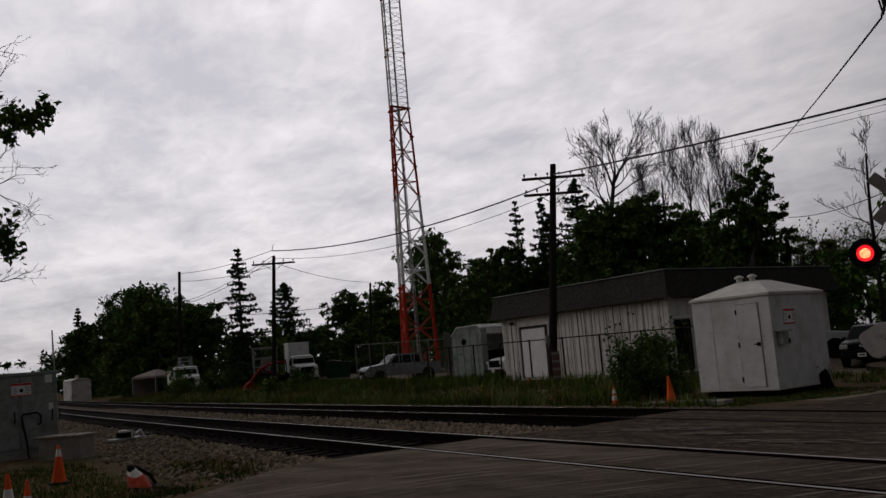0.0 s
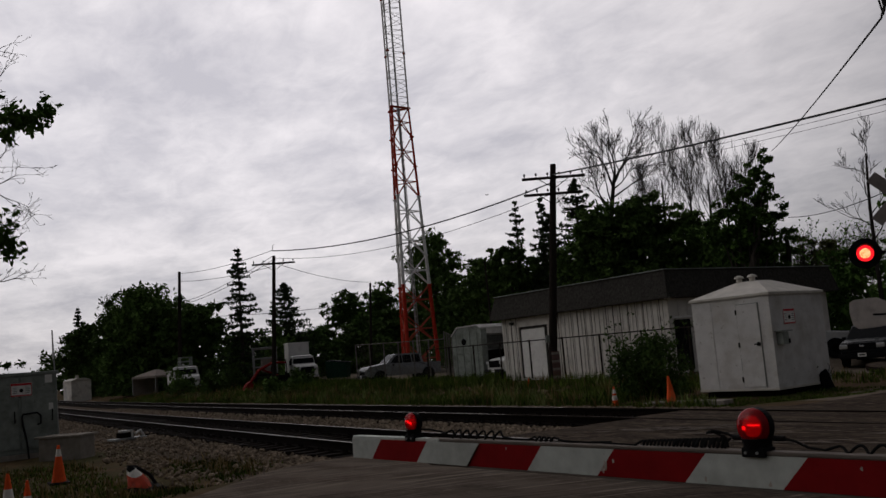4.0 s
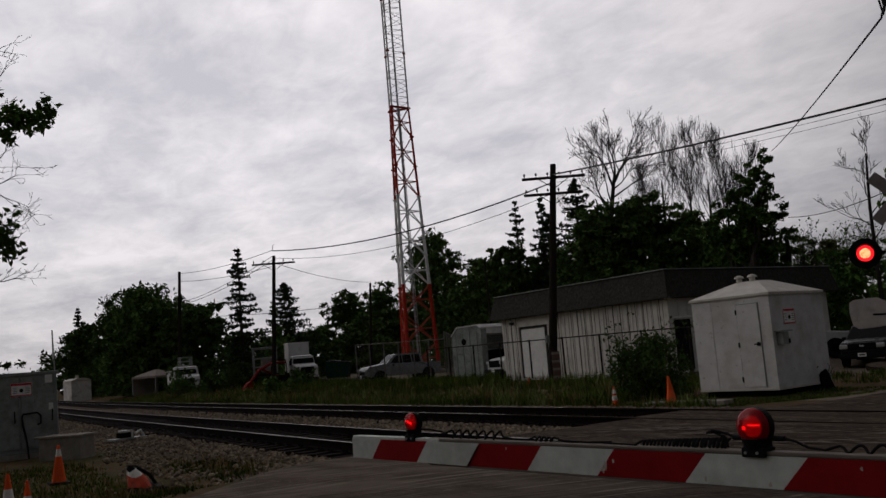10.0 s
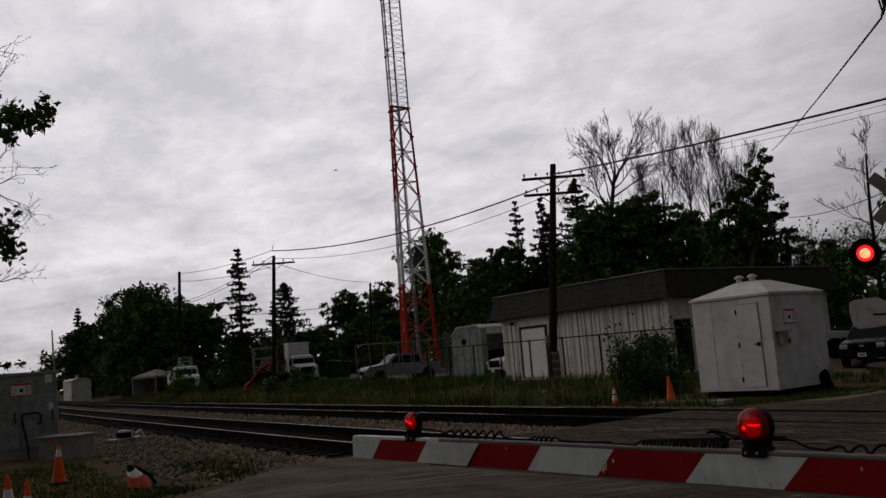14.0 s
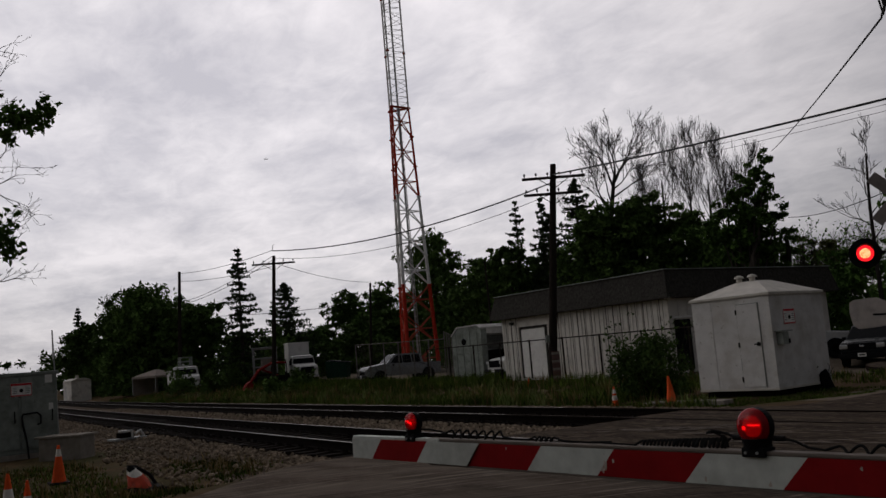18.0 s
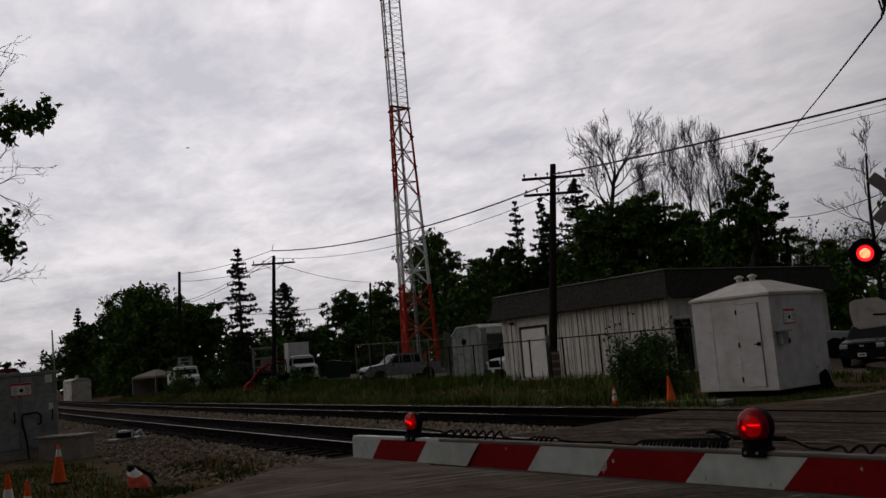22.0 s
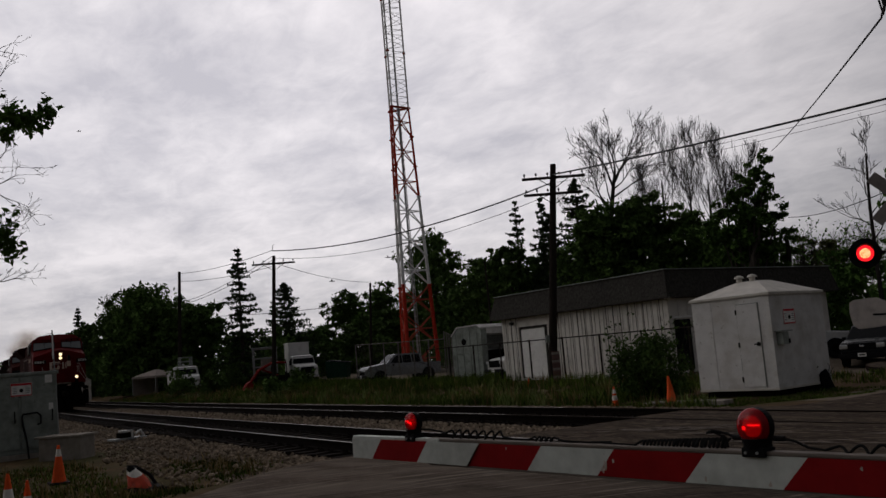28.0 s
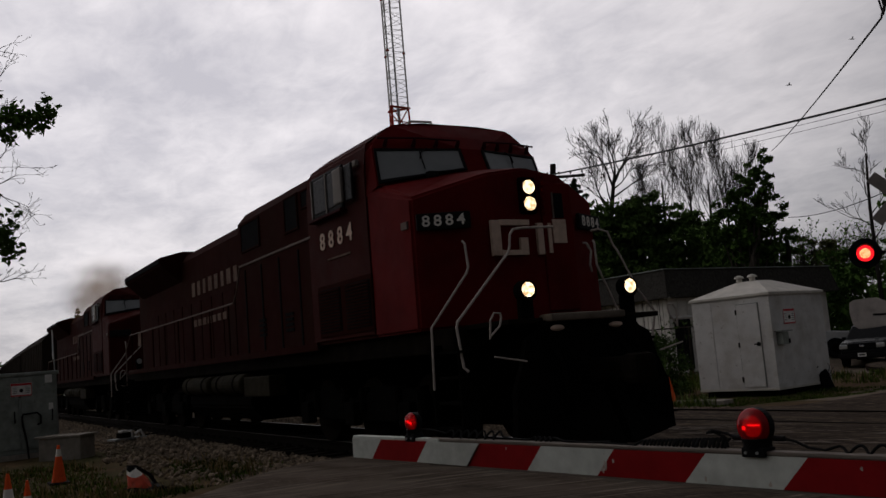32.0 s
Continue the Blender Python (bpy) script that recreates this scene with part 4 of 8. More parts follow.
M["plate"] = mat("pale weathered steel plate", (0.56, 0.51, 0.47), 0.7, vary=0.15, scale=5, stain=0.4, stain_color=(0.24, 0.2, 0.17), stain_scale=3, spec=0.2)
FAR_ARM, FAR_HOME = far_barrier()


# ---- buildings, fences and poles ----
def notice(parent, m, w, h, name="warning_sign"):
    """A white notice with a red head band, red frame, unreadable lines and a dark pictogram."""
    s = part(name, box(B(), (0, 0, 0), (w, 0.008, h), 0.002), "white", parent, "white notice with a red frame")
    s.matrix_basis = m
    t = 0.012 * w / 0.5
    bm = B()
    for c, d in (((0, -0.0055, h / 2 - 0.03), (w * 0.98, 0.003, 0.05)), ((0, -0.0055, -h / 2 + 0.02), (w * 0.98, 0.003, 0.03)), ((-w / 2 + 0.010, -0.0055, 0), (0.013, 0.003, h * 0.96)), ((w / 2 - 0.010, -0.0055, 0), (0.013, 0.003, h * 0.96))):
        box(bm, c, d)
    part("sign_border", bm, "signred", s, "red border")
    for sx in (-0.3, 0.3):
        bm = B()
        for k in range(4):
            box(bm, (sx * w, -0.0055, h * (0.16 - 0.13 * k)), (w * 0.2, 0.003, 0.011))
        part("print_bars", bm, "black", s)
    bm = cyl(B(), (0, -0.007, -0.02), (0, -0.004, -0.02), h * 0.14, n=16)
    part("pictogram", bm, "grime", s)


def signal_hut():
    a, b, h = 2.23, 2.385, 2.31
    hut = thing("signal_hut", pose(-14.754, 17.648, -0.12, 0, 0, 7.8), "white painted steel signal hut with a pyramid roof", "equipment hut")
    # footing coloured near-black: the shade under the raised hut is painted on
    part("foundation", box(B(), (-a / 2, b / 2, -0.12), (a - 0.25, b - 0.25, 0.3)), "grime", hut, "recessed footing blackened as the shaded gap")
    bm = box(B(), (-a / 2, b / 2, 0.0 + h / 2), (a, b, h), 0.012)
    part("wall_shell", bm, "hut", hut)
    bm = B()
    o = 0.05
    base = [(-a - o, -o), (o, -o), (o, b + o), (-a - o, b + o)]
    lo = [bm.verts.new((x, y, h - 0.04)) for x, y in base]
    hi = [bm.verts.new((x, y, h + 0.03)) for x, y in base]
    mid = [bm.verts.new((-a / 2 + sx * 0.3, b / 2 + sy * 0.3, h + 0.40)) for sx, sy in ((-1, -1), (1, -1), (1, 1), (-1, 1))]
    bm.faces.new(lo[::-1]), bm.faces.new(mid)
    for p, q in ((lo, hi), (hi, mid)):
        for i in range(4):
            bm.faces.new((p[i], p[(i + 1) % 4], q[(i + 1) % 4], q[i]))
    bmesh.ops.bevel(bm, geom=[e for e in bm.edges], offset=0.008, segments=1, affect="EDGES")
    part("roof", bm, "hutroof", hut, "shallow white pyramid roof with folded eaves")
    for x in (-a / 2 - 0.25, -a / 2 + 0.13):
        bm = cyl(B(), (x, b / 2 - 0.25, h + 0.25), (x, b / 2 - 0.25, h + 0.50), 0.075, n=16)
        cyl(bm, (x, b / 2 - 0.25, h + 0.50), (x, b / 2 - 0.25, h + 0.545), 0.13, 0.10, 18)
        cyl(bm, (x, b / 2 - 0.25, h + 0.545), (x, b / 2 - 0.25, h + 0.575), 0.10, 0.03, 18)
        part("roof_vent", bm, "hutroof", hut, "mushroom roof vent")
    # steel door with lever and hinges
    bm = box(B(), (-0.62, -0.012, 1.10), (0.60, 0.03, 2.0), 0.006)
    door = part("door", bm, "hut", hut, "flush white steel door")
    bm = B()
    for c, s in (((-0.928, -0.004, 1.10), (0.014, 0.014, 2.05)), ((-0.312, -0.004, 1.10), (0.012, 0.014, 2.05)), ((-0.62, -0.004, 2.11), (0.63, 0.014, 0.014))):
        box(bm, c, s, 0.003)
    part("door_frame", bm, "galv2", hut, "grey gap around the door")
    for z in (0.28, 1.12, 1.92):
        part("hinge", cyl(B(), (-0.93, -0.035, z - 0.06), (-0.93, -0.035, z + 0.06), 0.018, n=10), "grime", door)
    bm = cyl(B(), (-0.38, -0.03, 1.12), (-0.38, -0.06, 1.12), 0.05, n=14)
    box(bm, (-0.42, -0.065, 1.12), (0.14, 0.02, 0.03), 0.006)
    part("door_handle", bm, "black", door, "black lever handle")
    # seams of the sheet-steel walls
    for x in (-1.66,):
        part("wall_seam", box(B(), (x, -0.003, h / 2), (0.02, 0.012, h - 0.08), 0.002), "hut", hut)
    notice(hut, pose(0.012, 0.77, 1.73, 0, 0, 90), 0.50, 0.37)
    bm = box(B(), (0.09, 0.26, 1.22), (0.17, 0.26, 0.30), 0.01)
    box(bm, (0.11, 0.28, 1.39), (0.24, 0.42, 0.025), 0.004)
    part("meter_box", bm, "galv2", hut, "small grey meter box with a hood")
    part("cable_gland", box(B(), (0.13, 0.40, 1.14), (0.1, 0.1, 0.12), 0.02), "black", hut)
    part("skirt", box(B(), (-a / 2, b / 2, 0.03), (a + 0.02, b + 0.02, 0.05), 0.006), "hutroof", hut, "pale bottom rail")


def garage():
    """A long single-storey workshop with ribbed siding and a dark mansard band."""
    W_, D, H_ = 11.55, 11.0, 3.0
    g = thing("workshop_building", pose(-39.40, 26.53, 0.0, 0, 0, 2.97), "white ribbed workshop with a dark mansard roof band", "building")
    bm = box(B(), (W_ / 2, D / 2, H_ / 2 - 0.15), (W_, D, H_ + 0.3))
    part("wall", bm, "siding", g, "weathered white vertical siding")
    rib = None
    rnd = random.Random(4)
    x = 0.15
    while x < W_ - 0.05:
        if not 1.45 < x < 3.6:
            m = pose(x, -0.012, H_ / 2)
            if rib is None:
                rib = part("siding_rib", box(B(), (0, 0, 0), (0.05, 0.03, H_), 0.006), "siding", g)
                rib.matrix_basis = m
            else:
                share("siding_rib", rib, g, m)
        x += 0.30
    for k in range(9):
        share("siding_rib", rib, g, pose(W_ + 0.012, 0.6 + 0.6 * k, H_ / 2, 0, 0, 90))
    # dark joints between the siding sheets
    joint = part("siding_joint", box(B(), (0, 0, 0), (0.026, 0.012, H_), 0.002), "grime", g)
    joint.matrix_basis = pose(4.05, -0.006, H_ / 2)
    for k in range(16):
        x = 4.05 + 0.47 * (k + 1)
        if x < W_ - 0.1:
            share("siding_joint", joint, g, pose(x + rnd.uniform(-0.03, 0.03), -0.006, H_ / 2))
    for x in (0.35, 0.8, 1.2):
        share("siding_joint", joint, g, pose(x, -0.006, H_ / 2))
    # mansard band
    bm = B()
    o, t = 0.45, 0.18
    lo = [bm.verts.new(p) for p in ((-o, -o, H_), (W_ + o, -o, H_), (W_ + o, D + o, H_), (-o, D + o, H_))]
    md = [bm.verts.new(p) for p in ((-o, -o, H_ + 0.06), (W_ + o, -o, H_ + 0.06), (W_ + o, D + o, H_ + 0.06), (-o, D + o, H_ + 0.06))]
    hi = [bm.verts.new(p) for p in ((-t, -t, H_ + 1.20), (W_ + t, -t, H_ + 1.20), (W_ + t, D + t, H_ + 1.20), (-t, D + t, H_ + 1.20))]
    bm.faces.new(lo[::-1]), bm.faces.new(hi)
    for p, q in ((lo, md), (md, hi)):
        for i in range(4):
            bm.faces.new((p[i], p[(i + 1) % 4], q[(i + 1) % 4], q[i]))
    roof = part("roof", bm, "roofing", g, "dark brown mansard roof band")
    part("roof_cap", box(B(), (W_ / 2, -0.2, H_ + 1.215), (W_ + 0.5, 0.12, 0.04), 0.008), "galv2", roof)
    part("roof_cap", box(B(), (W_ + 0.2, D / 2, H_ + 1.215), (0.12, D + 0.5, 0.04), 0.008), "galv2", roof)
    # overhead door
    bm = B()
    for k in range(5):
        box(bm, (2.55, -0.03, 0.25 + 0.475 * k), (1.84, 0.05, 0.465), 0.008)
    door = part("overhead_door", bm, "white", g, "white sectional overhead door")
    bm = B()
    for c, s in (((1.55, -0.02, 1.2), (0.14, 0.07, 2.45)), ((3.55, -0.02, 1.2), (0.14, 0.07, 2.45)), ((2.55, -0.02, 2.47), (2.14, 0.07, 0.12))):
        box(bm, c, s, 0.006)
    part("door_surround", bm, "roofing", g, "dark door surround")
    part("wall_lamp", box(B(), (0.95, -0.1, 2.75), (0.25, 0.18, 0.14), 0.03), "black", g)
    # end wall: dark doorway with a lintel
    bm = box(B(), (W_ + 0.01, 0.75, 1.05), (0.06, 0.95, 2.1), 0.005)
    part("doorway", bm, "dark", g, "dark open doorway")
    bm = box(B(), (W_ + 0.03, 1.6, 2.2), (0.08, 2.8, 0.08), 0.005)
    part("lintel", bm, "white", g)
    part("eave_light", box(B(), (W_ + 0.3, -0.3, H_ + 0.02), (0.3, 0.12, 0.1), 0.02), "white", g)


def container():
    """A storage shed with cut roof corners: panelled gable end towards the tracks, open bay along its side."""
    c = thing("storage_container", pose(-43.53, 26.82, ground_z(-43.53, 26.82) - 0.05, 0, 0, 100), "grey panelled storage shed with a dark open side bay", "shed")
    prof = [(-1.25, 0), (1.25, 0), (1.25, 2.62), (0.72, 3.08), (-0.95, 3.12), (-1.25, 2.95)]
    part("gable_wall", prism(B(), prof, "x", 0, 0.08, 0.01), "galv2", c)
    part("back_wall", prism(B(), prof, "x", 4.72, 4.8, 0.01), "galv2", c)
    part("far_wall", box(B(), (2.4, 1.21, 1.3), (4.62, 0.07, 2.6), 0.01), "galv2", c)
    roof = B()
    for (y0, z0), (y1, z1) in (((1.25, 2.62), (0.72, 3.08)), ((0.72, 3.08), (-0.95, 3.12)), ((-0.95, 3.12), (-1.25, 2.95))):
        prism(roof, [(y0, z0), (y1, z1), (y1, z1 + 0.06), (y0, z0 + 0.06)], "x", -0.06, 4.86)
    part("roof", roof, "hut", c, "pale sheet roof")
    part("near_wall", box(B(), (0.26, -1.21, 1.46), (0.34, 0.07, 2.92), 0.01), "galv2", c)
    part("near_wall", box(B(), (4.1, -1.21, 1.46), (1.22, 0.07, 2.92), 0.01), "galv2", c)
    part("header", box(B(), (1.96, -1.21, 2.78), (3.05, 0.07, 0.3), 0.01), "hut", c)
    part("inner_shelf", box(B(), (1.9, 0.3, 1.3), (2.6, 0.7, 0.9), 0.05), "grime", c, "dark stored goods")
    for k in range(4):
        part("seam", box(B(), (-0.012, -0.9 + k * 0.6, 1.42), (0.03, 0.035, 2.8), 0.006), "galv2", c)
    part("sill_band", box(B(), (-0.014, 0, 1.62), (0.03, 2.44, 0.06), 0.008), "galv2", c)
    part("round_vent", cyl(B(), (0.0, 0.2, 2.28), (-0.05, 0.2, 2.28), 0.17, n=16), "dark", c)
    mesh = B()
    for k in range(24):
        x0 = 0.5 + k * 0.125
        cyl(mesh, (x0, -1.2, 1.7), (x0, -1.2, 2.64), 0.008, n=4)
        if k < 7:
            cyl(mesh, (0.43, -1.2, 1.75 + k * 0.13), (3.49, -1.2, 1.75 + k * 0.13), 0.008, n=4)
    part("bay_mesh", mesh, "galv", c, "wire mesh across the bay")


def lattice_tower():
    t = thing("lattice_tower", pose(-66.03, 35.77, ground_z(-65.9, 36) - 0.05, 0.15, -0.25, 0), "tall lattice tower painted in orange and white bands", "radio tower")
    face = (0.505, 0.863)
    turn = math.degrees(math.atan2(face[1], face[0]))

    def half(z):
        return 1.58 - 0.715 * min(1.0, z / 22.5)

    def legs(z):
        r = half(z) / math.cos(math.pi / 6)
        return [Matrix.Rotation(radians(turn), 3, "Z") @ Vector((r * math.cos(a), r * math.sin(a), z)) for a in (radians(9), radians(129), radians(249))]

    def colour(z):
        return "orange" if z < 7.3 or 14.8 < z < 22.5 else "towerwhite"
    stops = [0, 2.5, 4.9, 7.3, 9.8, 12.3, 14.8, 17.4, 20.0, 22.5]
    base = part("tower_footing", box(B(), (0, 0, 0.1), (4.4, 4.4, 0.3), 0.02), "concrete", t)
    for z0, z1 in zip(stops, stops[1:]):
        a, b = legs(z0), legs(z1)
        c = colour((z0 + z1) / 2)
        for p, q in zip(a, b):
            part("leg", cyl(B(), p, q, 0.17 - 0.004 * z0, 0.17 - 0.004 * z1, 10), c, t)
            part("leg_flange", cyl(B(), q - Vector((0, 0, 0.05)), q + Vector((0, 0, 0.05)), 0.2, n=10), c, t)
        for i in range(3):
            j = (i + 1) % 3
            part("brace", cyl(B(), a[i], b[j], 0.05, n=6), c if c == "towerwhite" else "towerdark", t)
            part("brace", cyl(B(), a[j], b[i], 0.05, n=6), c if c == "towerwhite" else "towerdark", t)
            m0, m1 = (a[i] + b[i]) / 2, (a[j] + b[j]) / 2
            part("girt", cyl(B(), m0, m1, 0.045, n=6), c if c == "towerwhite" else "towerdark", t)
    # slim upper mast of constant width
    zs = [22.5 + 1.0 * k for k in range(13)]
    r = 0.865 / math.cos(math.pi / 6)
    up = [Matrix.Rotation(radians(turn), 3, "Z") @ Vector((r * math.cos(a), r * math.sin(a), 0)) for a in (radians(9), radians(129), radians(249))]
    for p in up:
        part("mast_leg", cyl(B(), p + Vector((0, 0, 22.4)), p + Vector((0, 0, 34.6)), 0.075, n=8), "towerwhite", t)
        for z in (27.4, 32.6):
            part("mast_joint", ball(B(), p + Vector((0, 0, z)), 0.14, 10, 8), "towerdark", t)
    for k, (z0, z1) in enumerate(zip(zs, zs[1:])):
        for i in range(3):
            j = (i + 1) % 3
            p, q = (up[i], up[j]) if k % 2 else (up[j], up[i])
            bm = cyl(B(), p + Vector((0, 0, z0)), q + Vector((0, 0, z0 + 0.5)), 0.022, n=6)
            cyl(bm, q + Vector((0, 0, z0 + 0.5)), p + Vector((0, 0, z1)), 0.022, n=6)
            part("mast_brace", bm, "towerwhite", t)
    bm = B()
    for p, q in zip(up, up[1:] + up[:1]):
        cyl(bm, p + Vector((0, 0, 22.5)), q + Vector((0, 0, 22.5)), 0.1, n=8)
    part("mast_seat", bm, "towerdark", t)
    # cable ladder inside
    bm = B()
    for dx in (-0.18, 0.18):
        cyl(bm, (dx + 0.2, 0.2, 0.2), (dx + 0.1, 0.1, 22.5), 0.035, n=6)
    part("ladder_rail", bm, "galv", t)
    for k in range(28):
        part("rung", cyl(B(), (-0.2 + 0.15, 0.15, 0.8 + 0.78 * k), (0.4, 0.15, 0.8 + 0.78 * k), 0.03, n=6), "galv", t)
    for k in range(3):
        part("feeder_cable", cyl(B(), (-0.35 + 0.12 * k, 0.3, 0.2), (-0.25 + 0.1 * k, 0.2, 34.0), 0.03, n=6), "galv", t)


M["rustbands"] = mat("faded hazard paint", (0.16, 0.10, 0.09), 0.8, vary=0.5, scale=3, stretch=(0.2, 0.2, 3))
M["towerdark"] = mat("shaded tower steel", (0.42, 0.09, 0.06), 0.6, vary=0.2, scale=3)


def utility_pole(x, y, h, r, arms, lean=0.0, label="weathered wooden utility pole with crossarms", turn=0.0):
    z = ground_z(x, y) - 0.1
    p = thing("utility_pole", pose(x, y, z, 0, 0, turn), label, "utility pole", "poles along the tracks")
    top = Vector((lean * h, 0, h))
    part("shaft", cyl(B(), (0, 0, 0), top, r * 1.25, r * 0.85, 12), "pole", p)
    for za, w, n in arms:
        c = top * (za / h)
        a = part("crossarm", box(B(), (c.x, -r - 0.05, za), (w, 0.10, 0.12), 0.01), "pole", p)
        for k in range(n):
            xx = c.x - w / 2 + 0.12 + (w - 0.24) * k / max(1, n - 1)
            bm = cyl(B(), (xx, -r - 0.05, za + 0.05), (xx, -r - 0.05, za + 0.16), 0.015, n=6)
            cyl(bm, (xx, -r - 0.05, za + 0.14), (xx, -r - 0.05, za + 0.25), 0.05, 0.035, 8)
            part("insulator", bm, "black", a)
        bm = B()
        for sx in (-0.35, 0.35):
            cyl(bm, (c.x + sx * w * 0.7, -r - 0.05, za - 0.03), (c.x, -r - 0.02, za - 0.5), 0.018, n=6)
        part("arm_brace", bm, "grime", p)
    return p


def span(name, a, b, sag, r, label, n=14, group="overhead lines"):
    a, b = Vector(a), Vector(b)
    pts = [a.lerp(b, k / n) - Vector((0, 0, sag * 4 * (k / n) * (1 - k / n))) for k in range(n + 1)]
    return tagged(part(name, tube(B(), pts, r, 5), "wire"), label, "cable", group)


def chain_fence(a, b, h, name_label, posts, mesh=True, metal="fencepost"):
    """A chain-link run: posts, top rail and the woven wires."""
    a, b = Vector(a), Vector(b)
    f = thing("chain_link_fence", Matrix.Translation(a), name_label, "fence", "fences of the yard")
    d = b - a
    L = Vector((d.x, d.y, 0)).length
    for k in range(posts + 1):
        p = d * (k / posts)
        part("post", cyl(B(), p, p + Vector((0, 0, h + 0.05)), 0.04, n=8), metal, f)
    part("top_rail", cyl(B(), (0, 0, h), d + Vector((0, 0, h)), 0.025, n=6), metal, f)
    if mesh:
        bm = B()
        pitch = 0.16
        n = int(L / pitch)
        u = d / L
        for k in range(-int(h / pitch), n):
            for sgn in (1, -1):
                s0, s1 = k * pitch, k * pitch + h
                z0, z1 = 0.05, h
                if sgn < 0:
                    z0, z1 = z1, z0
                lo, hi = max(s0, 0.0), min(s1, L)
                if hi - lo < 0.05:
                    continue
                fa, fb = (lo - s0) / h, (hi - s0) / h
                p = u * lo + Vector((0, 0, z0 + (z1 - z0) * fa))
                q = u * hi + Vector((0, 0, z0 + (z1 - z0) * fb))
                w = Vector((0, 0, 0.0025))
                vs = [bm.verts.new(c) for c in (p - w, p + w, q + w, q - w)]
                bm.faces.new(vs)
        part("wire_mesh", bm, "fencepost", f, "woven wire mesh")
    return f


signal_hut()
garage()
container()
lattice_tower()
POLE = (-32.9, 24.62)
utility_pole(*POLE, 9.95, 0.16, ((9.30, 2.9, 6), (8.55, 2.7, 6)), label="dark wooden utility pole with two crossarms", turn=60, lean=0.094)
utility_pole(-58.45, 20.68, 9.3, 0.13, ((8.75, 2.9, 5),), label="slim wooden utility pole with one crossarm", turn=62, lean=0.055)
utility_pole(-87.0, 21.6, 11.4, 0.16, (), label="plain weathered wooden pole beside the tracks", turn=62, lean=0.038)
utility_pole(-81.2, 38.8, 9.0, 0.12, (), label="plain wooden pole behind the yard", turn=62, lean=0.056)
utility_pole(-100.0, 52.5, 9.0, 0.12, ((8.6, 1.6, 3),), label="distant wooden pole among trees")
utility_pole(-46.5, 30.6, 7.2, 0.06, (), lean=-0.03, label="thin pale leaning pole by the workshop")
utility_pole(-31.1, 39.15, 6.3, 0.12, (), label="dark pole behind the workshop")
chain_fence((-52.7, 24.2, 0.45), (-45.6, 26.6, 0.3), 2.1, "galvanised chain-link fence around the tower yard", 6)
chain_fence((-47.9, 28.6, 0.1), (-45.6, 26.6, 0.3), 2.5, "galvanised chain-link fence beside the storage shed", 4)
chain_fence((-45.6, 25.4, 0.1), (-19.0, 24.4, -0.1), 1.75, "low rusty pipe fence in front of the workshop", 10, False, "pole")


# ---- vehicles ----
def wheel(parent, x, y, r, w, side):
    bm = cyl(B(), (x, y - w / 2, r), (x, y + w / 2, r), r, n=20)
    bmesh.ops.bevel(bm, geom=bm.edges[:], offset=0.02, segments=2, affect="EDGES")
    wh = part("wheel", bm, "rubber", parent)
    part("rim", cyl(B(), (x, y + side * (w / 2 - 0.03), r), (x, y + side * (w / 2 + 0.012), r), r * 0.62, r * 0.5, 14), "grime", wh)


def tumble(bm, category, front=99.0):
    """Lean the cab sides inwards above the belt line and draw the nose in."""
    belt, lean = (1.02, 0.36) if category == "car" else (1.5, 0.14)
    for v in bm.verts:
        if v.co.z > belt:
            v.co.y *= 1 - lean * (v.co.z - belt)
        if v.co.x > front - 0.6:
            v.co.y *= 1 - 0.12 * ((v.co.x - front + 0.6) / 0.6) ** 2
    return bm


def vehicle(name, m, label, category, paint, profile, width, glass, wheels, wheel_r, front, cab_in=0.10, lamp_z=0.75, grille=(0.9, 0.22, 0.72), box_body=None):
    """A car or truck body: side outline in x, z (front at +x), pushed across, with windows, wheels, lamps, grille and bumpers."""
    car = thing(name, m, label, category, "parked vehicles")
    w = width / 2
    body = part("body", tumble(prism(B(), profile, "y", -w, w, 0.045), category, front), paint, car)
    for o in glass:
        part("side_window", tumble(prism(B(), o, "y", -w - 0.008, -w + 0.02), category, front), "window", car)
        part("side_window", tumble(prism(B(), o, "y", w - 0.02, w + 0.008), category, front), "window", car)
    for x in wheels:
        for s in (-1, 1):
            wheel(car, x, s * (w - 0.10), wheel_r, 0.22, s)
            arch = cyl(B(), (x, s * (w - 0.03), wheel_r), (x, s * (w + 0.004), wheel_r), wheel_r * 1.2, n=20)
            part("wheel_arch", arch, "dark", car)
    fx = front
    for s in (-1, 1):
        bm = box(B(), (fx + 0.005, s * (w - 0.22), lamp_z), (0.08, 0.32, 0.17), 0.03)
        part("headlight", bm, "lampglass", car, "clear headlight")
    part("grille", box(B(), (fx + 0.012, 0, grille[2]), (0.06, grille[0], grille[1]), 0.02), "dark", car, "dark grille")
    part("front_bumper", box(B(), (fx + 0.05, 0, 0.48), (0.16, width * 0.97, 0.2), 0.04), "chrome" if category == "truck" else "black", car)
    plate = part("number_plate", box(B(), (fx + 0.14, 0, 0.50), (0.015, 0.32, 0.15), 0.003), "white", car)
    part("plate_bars", box(B(), (fx + 0.149, 0, 0.50), (0.004, 0.22, 0.05)), "black", plate)
    for s in (-1, 1):
        part("mirror", box(B(), (fx - (1.9 if category != "truck" else 1.4), s * (w + 0.12), 1.15 if category == "car" else 1.7), (0.08, 0.18, 0.15 if category == "car" else 0.4), 0.03), "black", car)
    return car


M["lampglass"] = mat("headlight glass", (0.5, 0.5, 0.49), 0.12, 0.3, vary=0.15, scale=14)


